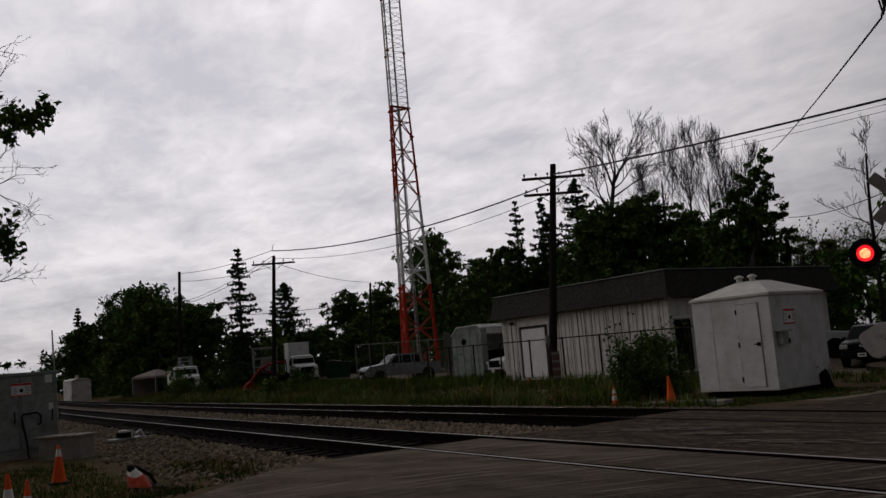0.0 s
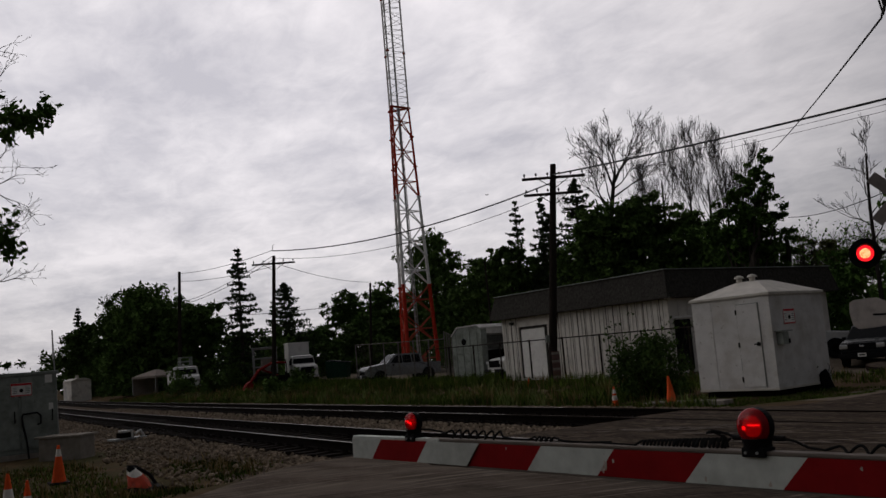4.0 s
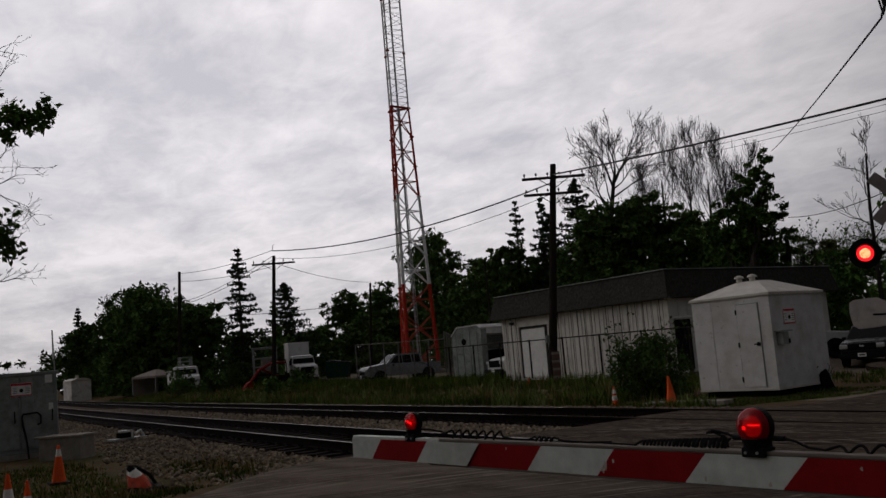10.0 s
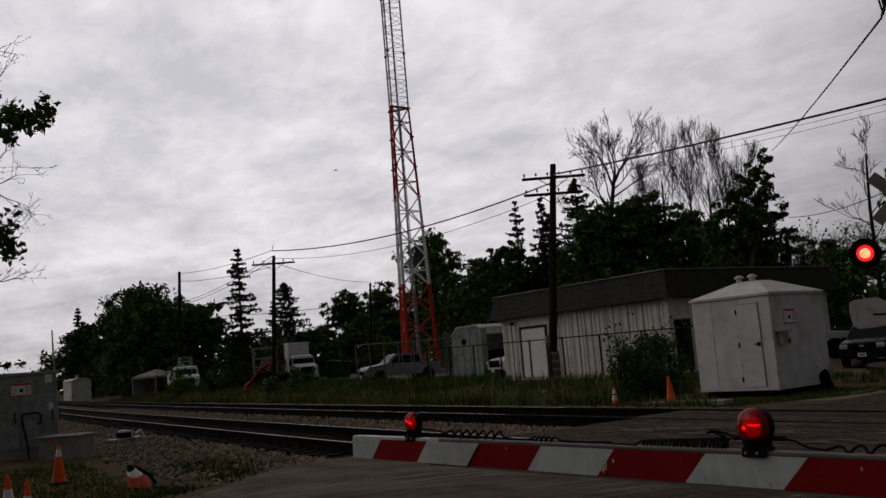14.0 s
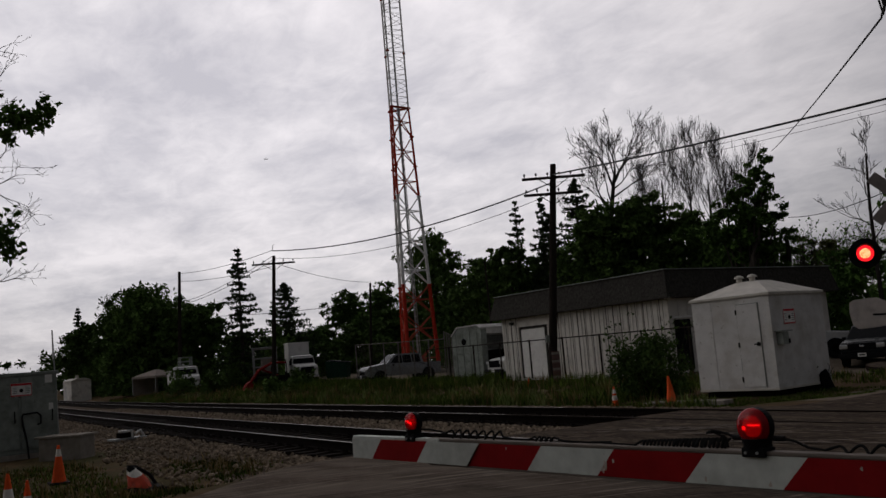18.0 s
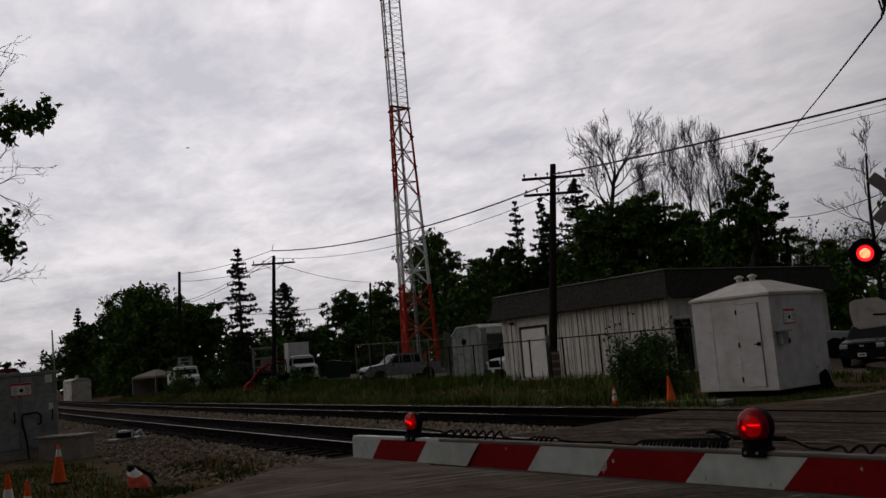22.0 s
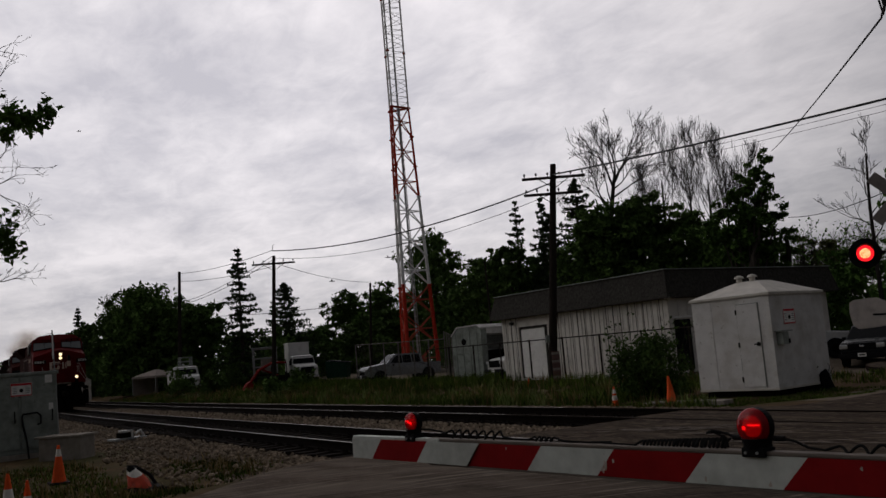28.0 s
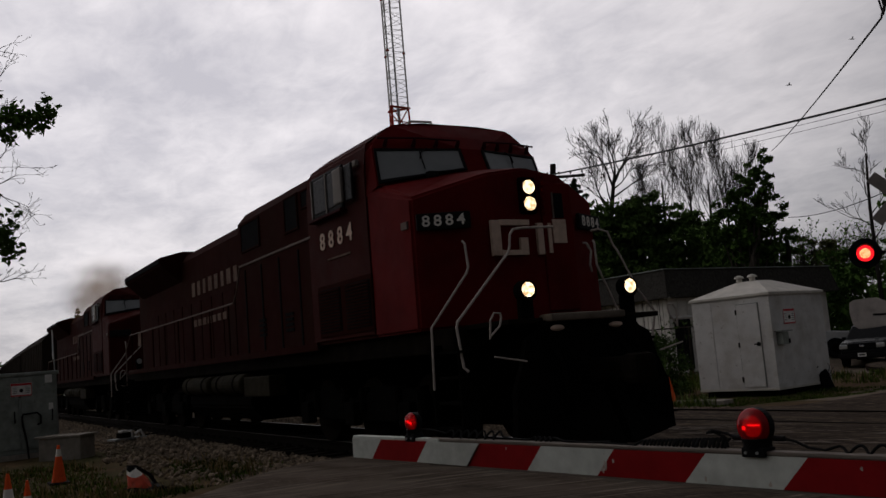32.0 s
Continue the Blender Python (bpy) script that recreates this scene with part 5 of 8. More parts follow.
def screen(parent, a, b, w, name="windshield"):
    """A sloping windscreen between two points of the outline."""
    (x0, z0), (x1, z1) = a, b
    bm = B()
    t = 0.012
    nx, nz = (z1 - z0), -(x1 - x0)
    L = math.hypot(nx, nz)
    nx, nz = nx / L, nz / L
    if nz < 0:
        nx, nz = -nx, -nz
    o = [(x0, z0), (x1, z1), (x1 + nx * t, z1 + nz * t), (x0 + nx * t, z0 + nz * t)]
    tumble(prism(bm, o, "y", -w, w), "car" if z1 < 2.0 else "truck")
    return part(name, bm, "window", parent)


# dark pickup or SUV facing the road
suv_prof = [(-2.3, 0.35), (-2.3, 0.95), (-2.2, 1.02), (-1.9, 1.62), (-1.6, 1.70), (0.05, 1.68), (0.2, 1.62), (0.85, 1.10), (2.05, 1.0), (2.2, 0.88), (2.25, 0.35)]
suv = vehicle("pickup_truck", pose(-23.9, 34.62, ground_z(-23.9, 34.62) - 0.03, 0, 0, -66), "dark green pickup parked on the dirt yard", "car", "suv", suv_prof, 1.82,
              [[(-1.75, 1.1), (-1.62, 1.58), (-0.8, 1.6), (-0.8, 1.1)], [(-0.7, 1.1), (-0.7, 1.6), (0.05, 1.58), (0.6, 1.12)]], (-1.45, 1.4), 0.36, 2.2, lamp_z=0.84, grille=(1.06, 0.26, 0.83))
part("air_intake", box(B(), (2.28, 0, 0.56), (0.06, 1.5, 0.2), 0.03), "dark", suv, "dark lower intake")
screen(suv, (0.84, 1.12), (0.2, 1.61), 0.84)
part("bonnet_ridge", prism(B(), [(0.95, 1.085), (2.0, 0.995), (2.0, 1.02), (1.0, 1.115)], "y", -0.42, 0.42, 0.01), "suv", suv)
part("badge", ball(B(), (2.25, 0, 0.84), 0.06, 10, 8, (0.3, 1.6, 0.8)), "chrome", suv)
part("roof_rail", box(B(), (-0.8, -0.6, 1.74), (1.5, 0.04, 0.05), 0.01), "black", suv)
part("roof_rail", box(B(), (-0.8, 0.6, 1.74), (1.5, 0.04, 0.05), 0.01), "black", suv)
# white pickup seen behind the hut
wp_prof = [(-2.7, 0.5), (-2.7, 1.12), (-0.8, 1.12), (-0.75, 1.85), (0.55, 1.85), (1.15, 1.2), (2.5, 1.08), (2.65, 0.9), (2.65, 0.5)]
wp = vehicle("pickup_truck", pose(-27.99, 34.73, ground_z(-27.99, 34.73) - 0.02, 0, 0, 40), "white pickup with a long bed parked in the yard", "car", "truckwhite", wp_prof, 1.95,
             [[(-0.65, 1.2), (-0.62, 1.75), (0.45, 1.75), (0.95, 1.22)]], (-1.75, 1.75), 0.38, 2.67, lamp_z=0.9)
screen(wp, (1.12, 1.22), (0.57, 1.82), 0.8)
# silver pickup inside the tower fence
sp_prof = [(-2.8, 0.5), (-2.8, 1.18), (-1.5, 1.18), (-1.4, 1.86), (0.35, 1.90), (0.6, 1.84), (1.2, 1.28), (2.5, 1.12), (2.7, 0.92), (2.7, 0.45), (-2.7, 0.45)]
sp = vehicle("pickup_truck", pose(-56.61, 29.21, ground_z(-56.61, 29.21) - 0.02, 0, 0, -96), "silver pickup parked behind the yard fence", "car", "silver", sp_prof, 1.95,
             [[(-1.3, 1.25), (-1.25, 1.77), (-0.68, 1.79), (-0.68, 1.25)], [(-0.6, 1.25), (-0.6, 1.78), (0.0, 1.8), (0.0, 1.25)], [(0.08, 1.25), (0.08, 1.8), (0.5, 1.76), (0.98, 1.28)]], (-1.8, 1.75), 0.39, 2.72, lamp_z=0.92)
screen(sp, (1.18, 1.30), (0.61, 1.83), 0.82)
# white van nose by the storage shed
wv = vehicle("pickup_truck", pose(-40.79, 29.64, ground_z(-40.79, 29.64) - 0.02, 0, 0, -95), "white pickup partly hidden by the workshop", "car", "truckwhite", sp_prof, 1.95,
             [[(-0.6, 1.25), (-0.6, 1.78), (0.45, 1.77), (0.98, 1.28)]], (-1.8, 1.75), 0.39, 2.72, lamp_z=0.92, grille=(1.2, 0.36, 0.86))
screen(wv, (1.18, 1.30), (0.61, 1.83), 0.82)
# white box truck facing the tracks
bt_prof = [(-0.3, 0.6), (-0.3, 2.25), (0.25, 2.3), (0.75, 2.2), (1.0, 1.55), (2.05, 1.38), (2.2, 1.2), (2.2, 0.55)]
bt = vehicle("box_truck", pose(-73.15, 28.42, ground_z(-73.15, 28.42) - 0.02, 0, 0, -8), "white box truck parked facing the tracks", "truck", "truckwhite", bt_prof, 1.95,
             [[(0.05, 1.5), (0.05, 2.1), (0.55, 2.08), (0.82, 1.52)]], (-1.6, 1.35), 0.48, 2.22, lamp_z=1.08, grille=(1.15, 0.56, 1.0))
screen(bt, (0.99, 1.58), (0.74, 2.18), 0.92)
part("cargo_box", box(B(), (-1.375, 0, 2.13), (1.65, 1.8, 2.5), 0.04), "truckwhite", bt, "plain white cargo box")
part("chassis", box(B(), (-0.9, 0, 0.65), (2.8, 0.9, 0.22), 0.02), "grime", bt)
part("box_roof_edge", box(B(), (-1.375, 0, 3.39), (1.71, 1.86, 0.07), 0.01), "white", bt)
# grey flatbed with a red loader beside it
fb = thing("flatbed_trailer", pose(-73.2, 25.3, ground_z(-73.2, 25.3) - 0.05, 0, 0, -20), "grey rack trailer with a tall load beside the box truck", "trailer")
part("deck", box(B(), (0, 0, 0.95), (4.2, 2.0, 0.16), 0.02), "grime", fb)
for x in (-1.9, -0.6, 0.7, 1.9):
    for sy in (-0.95, 0.95):
        part("stake", box(B(), (x, sy, 2.0), (0.09, 0.09, 2.2), 0.01), "galv", fb)
for z in (1.6, 2.3, 3.05):
    for sy in (-0.95, 0.95):
        part("rack_rail", box(B(), (0, sy, z), (4.2, 0.1, 0.12), 0.01), "galv", fb)
    part("rack_rail", box(B(), (1.95, 0, z), (0.1, 2.0, 0.12), 0.01), "galv", fb)
part("roof_sheet", box(B(), (0, 0, 3.14), (4.3, 2.1, 0.08), 0.02), "galv", fb, "pale flat roof sheet")
part("load_tarp", box(B(), (-0.3, 0.25, 1.75), (3.0, 1.2, 1.3), 0.25), "sack", fb, "grey tarpaulin load")
for x in (-1.0, -0.2):
    for s in (-1, 1):
        wheel(fb, x, s * 0.9, 0.42, 0.25, s)
ld = thing("loader_arm", pose(-67.9, 23.5, ground_z(-67.9, 23.5) - 0.05, 0, 0, -100), "red loader with its boom raised and bucket down", "machine")
part("chassis", box(B(), (-0.9, 0, 0.6), (1.6, 1.1, 0.7), 0.06), "grime", ld)
part("cab_frame", tube(B(), [(-1.6, 0, 0.9), (-1.55, 0, 2.1), (-0.5, 0, 2.15), (-0.35, 0, 1.0)], 0.05, 6), "grime", ld)
for sy in (-0.4, 0.4):
    part("boom", tube(B(), [(-1.5, sy, 1.9), (-0.5, sy, 1.95), (0.55, sy, 1.45), (1.35, sy, 0.45)], [0.06, 0.085, 0.08, 0.06], 8), "rustred", ld)
    part("lift_ram", tube(B(), [(-0.9, sy, 0.9), (0.35, sy, 1.5)], 0.05, 8), "rustred", ld)
part("cross_tube", cyl(B(), (0.55, -0.4, 1.45), (0.55, 0.4, 1.45), 0.07, n=10), "rustred", ld)
part("bucket", prism(B(), [(1.15, 0.05), (1.85, 0.03), (1.6, 0.45), (1.3, 0.65), (1.1, 0.42)], "y", -0.62, 0.62, 0.02), "rustred", ld)
for x in (-1.4, -0.4):
    for s in (-1, 1):
        wheel(ld, x, s * 0.55, 0.34, 0.22, s)
dp = thing("dumpster", pose(-72.4, 31.5, ground_z(-72.4, 31.5) - 0.05, 0, 0, -35), "dark green steel dumpster in the yard", "dumpster")
part("bin", prism(B(), [(-0.85, 0.12), (0.85, 0.12), (0.95, 1.35), (-0.95, 1.6)], "x", -0.85, 0.85, 0.03), "bingreen", dp)
part("lid", box(B(), (0, 0, 1.53), (1.76, 1.95, 0.07), 0.02, pose(0, 0, 0, -7.5, 0, 0)), "black", dp, "black plastic lid")
for x in (-0.45, 0.0, 0.45):
    part("rib", box(B(), (x, -0.93, 0.75), (0.08, 0.10, 1.15), 0.02), "bingreen", dp)
for x in (-0.7, 0.7):
    for y in (-0.6, 0.6):
        part("caster", cyl(B(), (x, y - 0.04, 0.08), (x, y + 0.04, 0.08), 0.08, n=12), "rubber", dp)
# white utility truck half hidden by bushes, with a hoist
ut = vehicle("utility_truck", pose(-82.4, 20.95, ground_z(-82.4, 20.9) - 0.05, 0, 0, -8), "white utility truck half hidden behind bushes", "truck", "truckwhite", bt_prof, 2.2,
             [[(0.05, 1.5), (0.05, 2.1), (0.55, 2.08), (0.82, 1.52)]], (-3.0, 1.35), 0.48, 2.22, lamp_z=1.05, grille=(1.15, 0.4, 1.02))
screen(ut, (0.99, 1.58), (0.74, 2.18), 0.95)
part("service_body", box(B(), (-2.6, 0, 1.35), (4.2, 2.2, 1.3), 0.05), "truckwhite", ut)
hb = part("hoist_basket", box(B(), (-1.2, 0.2, 2.36), (1.9, 1.1, 0.07), 0.02), "galv2", ut, "grey hoist basket with open rails")
for z in (2.75, 3.12):
    part("basket_rail", tube(B(), [(-2.1, -0.3, z), (-0.3, -0.3, z), (-0.25, 0.7, z), (-2.1, 0.7, z), (-2.1, -0.3, z)], 0.045, 6), "galv2", hb)
for x in (-2.1, -1.2, -0.3):
    for y in (-0.3, 0.7):
        part("basket_post", cyl(B(), (x, y, 2.36), (x, y, 3.12), 0.04, n=6), "galv2", hb)
part("lift_arm", tube(B(), [(-3.4, 0.2, 1.95), (-3.2, 0.2, 2.5), (-1.3, 0.2, 2.3)], 0.10, 8), "galv2", ut)

# canopy tent
tn = thing("canopy_tent", pose(-92.4, 20.7, ground_z(-92.4, 20.7) - 0.05, 0, 0, 30) @ Matrix.Scale(0.82, 4), "pale canopy tent with open sides", "tent")
bm = B()
lo = [bm.verts.new(p) for p in ((-2.0, -2.0, 1.95), (2.0, -2.0, 1.95), (2.0, 2.0, 1.95), (-2.0, 2.0, 1.95))]
md = [bm.verts.new(p) for p in ((-2.0, -2.0, 2.2), (2.0, -2.0, 2.2), (2.0, 2.0, 2.2), (-2.0, 2.0, 2.2))]
ap = [bm.verts.new(p) for p in ((-0.1, -0.1, 2.95), (0.1, -0.1, 2.95), (0.1, 0.1, 2.95), (-0.1, 0.1, 2.95))]
bm.faces.new(lo[::-1]), bm.faces.new(ap)
for p, q in ((lo, md), (md, ap)):
    for i in range(4):
        bm.faces.new((p[i], p[(i + 1) % 4], q[(i + 1) % 4], q[i]))
part("canopy", bm, "sack", tn)
for sx in (-1.95, 1.95):
    for sy in (-1.95, 1.95):
        part("leg", cyl(B(), (sx, sy, 0), (sx, sy, 2.0), 0.05, n=8), "galv", tn)
part("side_wall", box(B(), (-1.96, 0, 1.0), (0.03, 3.8, 1.95)), "sack", tn)

# far signal hut down the line
fh = thing("signal_hut", pose(-120.5, 17.4, ground_z(-120, 17.4) - 0.05, 0, 0, 10), "small distant white signal hut beside the track", "equipment hut")
part("wall_shell", box(B(), (0, 0, 1.25), (3.0, 2.4, 2.5), 0.02), "siding", fh)
part("roof", prism(B(), [(-1.3, 2.5), (1.3, 2.5), (0.5, 2.8), (-0.5, 2.8)], "x", -1.6, 1.6, 0.02), "hutroof", fh)
part("roof_vent", cyl(B(), (0, 0, 2.75), (0, 0, 3.2), 0.2, n=12), "hutroof", fh)
part("door", box(B(), (-0.6, -1.21, 1.0), (0.8, 0.04, 1.9), 0.01), "hut", fh)


# ---- trackside things near the road ----
def cone(x, y, h, label, tilt=0.0, turn=0.0, band=True, lean_axis="y", z=None, two=False, cuts=None):
    c = thing("traffic_cone", pose(x, y, (ground_z(x, y) if z is None else z) - 0.015, tilt if lean_axis == "x" else 0, tilt if lean_axis == "y" else 0, turn), label, "traffic cone", "traffic cones")
    b = h * 0.26
    part("base", box(B(), (0, 0, h * 0.03), (b * 2, b * 2, h * 0.06), h * 0.02), "conebase" if not two else "cone", c, "square rubber base")
    r0, r1 = h * 0.185, h * 0.035

    def rr(t):
        return r0 + (r1 - r0) * t
    cuts = cuts or [0.0, 0.62, 0.84, 1.0] if not two else [0.0, 0.32, 0.56, 0.66, 0.86, 1.0]
    for k, (a, d) in enumerate(zip(cuts, cuts[1:])):
        bm = cyl(B(), (0, 0, h * (0.05 + 0.95 * a)), (0, 0, h * (0.05 + 0.95 * d)), rr(a), rr(d), 18)
        part("cone_body" if k % 2 == 0 else "reflective_sleeve", bm, "cone" if k % 2 == 0 or not band else "conewhite", c, smooth=False)
    return c


M["conebase"] = mat("scuffed black cone base", (0.03, 0.027, 0.025), 0.8, vary=0.3, scale=9)


cone(-16.53, 2.06, 0.63, "orange traffic cone with a white sleeve on the verge", tilt=2, cuts=(0.0, 0.70, 0.90, 1.0))
cone(-12.75, 1.00, 0.53, "orange traffic cone with a wide white sleeve in the grass", tilt=-3, cuts=(0.0, 0.22, 0.62, 1.0))
cone(-12.95, 1.235, 0.42, "small orange traffic cone in the grass", tilt=2, cuts=(0.0, 0.22, 0.52, 1.0))
cone(-17.55, 14.98, 0.52, "orange traffic cone with two white bands", two=True)
cone(-16.18, 15.56, 0.70, "plain orange traffic cone beside the bush", band=False, tilt=-4)
cone(-30.2, 21.4, 0.42, "small orange traffic cone in tall grass", band=False)
cone(-28.2, 28.9, 0.9, "orange marker cone beside the workshop doorway", band=False)
M["fadedcone"] = mat("faded cone plastic", (0.55, 0.085, 0.05), 0.6, vary=0.2, scale=9, stain=0.3, stain_color=(0.25, 0.1, 0.08), stain_scale=6)
# crushed cone
cr = thing("crushed_cone", pose(-14.0, 2.86, ground_z(-14, 2.86) - 0.02, 0, 0, 85) @ Matrix.Scale(0.84, 4), "crushed faded red and white cone lying on gravel", "traffic cone", "traffic cones")
part("base", box(B(), (0.03, 0, 0.03), (0.54, 0.56, 0.05), 0.02, pose(0, 0, 0, 3, -4, 12)), "conebase", cr)
part("base_layer", box(B(), (0.06, -0.03, 0.0), (0.56, 0.58, 0.03), 0.01, pose(0, 0, 0, -3, 2, 30)), "rubber", cr)
CRUSH = [(0.0, 0.0, 0.05, 0.235), (-0.035, 0.02, 0.17, 0.195), (-0.085, 0.05, 0.26, 0.150), (-0.140, 0.075, 0.355, 0.090), (-0.175, 0.09, 0.41, 0.055)]


def crushed_ring(k, i, n=18):
    """One point of the squashed cone's skin."""
    x, y, z, r = CRUSH[k]
    a = math.tau * i / n
    dent = 1 - 0.28 * max(0.0, math.cos(a - 0.4)) - 0.10 * max(0.0, math.sin(3 * a + k))
    return (x + r * math.cos(a) * dent, y + 1.12 * r * math.sin(a) * dent, z + 0.03 * math.sin(2 * a + k))


for nm, k0, k1, mt, lb in (("cone_body", 0, 2, "fadedcone", "faded red lower cone"), ("reflective_sleeve", 2, 3, "conewhite", "dirty white sleeve"), ("torn_tip", 3, 4, "black", "black torn tip")):
    part(nm, loft(B(), [[crushed_ring(k, i) for i in range(18)] for k in range(k0, k1 + 1)]), mt, cr, lb)
part("torn_flap", tube(B(), [(0.26, 0.10, 0.06), (0.17, 0.16, 0.22), (0.06, 0.16, 0.31), (-0.08, 0.12, 0.40), (-0.18, 0.05, 0.40)], [0.03, 0.035, 0.03, 0.035, 0.045], 6), "black", cr, "black torn rubber edge")


def cabinet():
    """Grey signal cabinet beside the near track."""
    c = thing("signal_cabinet", pose(-23.70, 2.16, ground_z(-23.7, 2.2) - 0.06, 0, 0, 2), "grey steel signal cabinet with a warning notice", "cabinet")
    h = 1.98
    part("pedestal", box(B(), (-0.6, 0.0, 0.06), (1.3, 1.7, 0.2), 0.01), "concrete", c)
    part("shell", box(B(), (-0.6, 0.0, h / 2 + 0.1), (1.2, 1.62, h - 0.12), 0.02), "galv2", c)
    part("lid", box(B(), (-0.6, 0.0, h + 0.04), (1.28, 1.70, 0.08), 0.015), "galv2", c, "overhanging steel lid")
    for y, w in ((-0.42, 0.76), (0.40, 0.78)):
        d = part("door", box(B(), (0.012, y, h / 2 + 0.12), (0.03, w, h - 0.3), 0.008), "galv2", c)
        part("door_handle", tube(B(), [(0.03, y + 0.28, 1.15), (0.09, y + 0.28, 1.15), (0.09, y + 0.28, 0.9), (0.03, y + 0.28, 0.9)], 0.014, 6), "black", d)
    notice(c, pose(0.034, 0.02, 1.66, 0, 0, 90), 0.46, 0.31)
    part("sticker", box(B(), (0.034, 0.62, 1.88), (0.006, 0.16, 0.19), 0.001), "white", c)
    part("sticker", box(B(), (0.034, 0.66, 1.22), (0.006, 0.10, 0.16), 0.001), "white", c)
    bm = tube(B(), [(0.05, 0.02, 1.02), (0.12, 0.04, 1.08), (0.13, 0.34, 1.10), (0.12, 0.42, 1.02), (0.1, 0.42, 0.85), (0.05, 0.36, 0.82)], 0.022, 8)
    tube(bm, [(0.05, 0.02, 1.0), (0.1, 0.03, 0.82), (0.1, 0.08, 0.6), (0.12, 0.12, 0.3), (0.15, 0.14, 0.0)], 0.022, 8)
    part("conduit", bm, "black", c, "black cable loop")
    part("corner_post", cyl(B(), (0.1, -0.86, -0.1), (0.06, -0.80, 1.9), 0.03, n=8), "grime", c)


cabinet()
# thin leaning rod behind the cabinet
rd = thing("marker_rod", pose(-24.5, 3.09, ground_z(-24.5, 3.09)), "thin pale leaning marker rod", "post")
part("rod", cyl(B(), (0, 0, 0), (0.02, -0.10, 2.95), 0.024, 0.014, 8), "galv", rd)
part("tip", cyl(B(), (0.019, -0.095, 2.3), (0.022, -0.105, 3.02), 0.022, 0.016, 8), "white", rd)
# concrete footing by the cabinet
cf = thing("concrete_block", pose(-21.97, 2.87, ground_z(-22, 2.9) - 0.05, 0, 0, -40), "weathered grey concrete block beside the cabinet", "concrete block")
part("block", box(B(), (-0.3, -0.13, 0.26), (0.6, 1.02, 0.52), 0.03), "concrete", cf)
part("lid_slab", box(B(), (-0.33, -0.15, 0.54), (0.72, 1.14, 0.05), 0.012), "concrete", cf)
# electric switch lock: pale cast box on a plate beside the near rail
sw = thing("switch_machine", pose(-26.3, 5.10, -0.26, 0, 0, 20) @ Matrix.Scale(0.85, 4), "pale cast trackside switch box on a base plate", "switch machine")
part("base_plate", box(B(), (0, 0, 0.05), (0.5, 1.3, 0.06), 0.01), "galv", sw)
part("housing", box(B(), (0, -0.15, 0.17), (0.34, 0.46, 0.16), 0.04), "grime", sw)
part("clamp", box(B(), (0.2, -0.02, 0.2), (0.06, 0.07, 0.24), 0.02), "hut", sw, "pale clamp")
part("cover", box(B(), (0, -0.18, 0.29), (0.26, 0.3, 0.08), 0.03), "hut", sw)
part("lever", tube(B(), [(0.1, 0.15, 0.2), (0.1, 0.35, 0.28), (0.1, 0.45, 0.1)], 0.04, 8), "hut", sw)
part("rod", cyl(B(), (0, 0.4, 0.1), (0, 1.6, 0.1), 0.03, n=8), "grime", sw)
# pale slabs and stump by the far cones and the hut
ob = part("curb_slab", box(B(), (0, 0, 0.02), (2.1, 0.5, 0.12), 0.02), "concrete")
ob.matrix_basis = pose(-15.9, 15.75, ground_z(-16, 15.7) + 0.0, 0, 0, 18)
tagged(ob, "pale concrete slab half sunk in grass", "slab")
rnd = random.Random(17)
rings = []
for z, r in ((0.0, 0.27), (0.10, 0.22), (0.26, 0.19), (0.40, 0.18), (0.45, 0.11)):
    rings.append([(r * rnd.uniform(0.72, 1.2) * math.cos(math.tau * i / 11), r * rnd.uniform(0.72, 1.2) * math.sin(math.tau * i / 11), z + rnd.uniform(-0.05, 0.07)) for i in range(11)])
st = thing("tree_stump", pose(-15.03, 19.63, ground_z(-15.03, 19.63) - 0.06), "dark ragged stump beside the signal hut", "stump")
part("stump_wood", loft(B(), rings), "dark", st)
for k in range(7):
    a0 = rnd.uniform(0, math.tau)
    part("shoot", tube(B(), [(0.12 * math.cos(a0), 0.12 * math.sin(a0), 0.3), (0.24 * math.cos(a0), 0.24 * math.sin(a0), 0.40 + 0.03 * k), (0.27 * math.cos(a0 + 0.3), 0.27 * math.sin(a0 + 0.3), 0.46 + 0.03 * k)], [0.014, 0.01, 0.006], 5), "dark", st)
hz = thing("hazard_board", pose(-32.1, 24.3, ground_z(-32.1, 24.3) - 0.05, 0, 0, 60), "faded red and white banded hazard board by the pole", "sign")
part("board", box(B(), (0, 0, 0.72), (0.34, 0.05, 1.35), 0.01), "rustbands", hz)
for k in range(4):
    part("band", box(B(), (0, -0.028, 0.28 + 0.34 * k), (0.34, 0.012, 0.10), 0.003), "sack", hz, "dirty pale band")
    part("band", box(B(), (0, 0.028, 0.28 + 0.34 * k), (0.34, 0.012, 0.10), 0.003), "sack", hz, "dirty pale band")
mt_ = thing("pole_meter", pose(-32.72, 24.42, 1.55, 0, 0, -30), "small pale meter box strapped to the pole", "meter")
part("case", box(B(), (0, 0, 0.2), (0.26, 0.16, 0.34), 0.03), "galv2", mt_)
part("dial", cyl(B(), (0.0, -0.08, 0.24), (0.0, -0.12, 0.24), 0.09, n=14), "lampglass", mt_, "round glass dial")


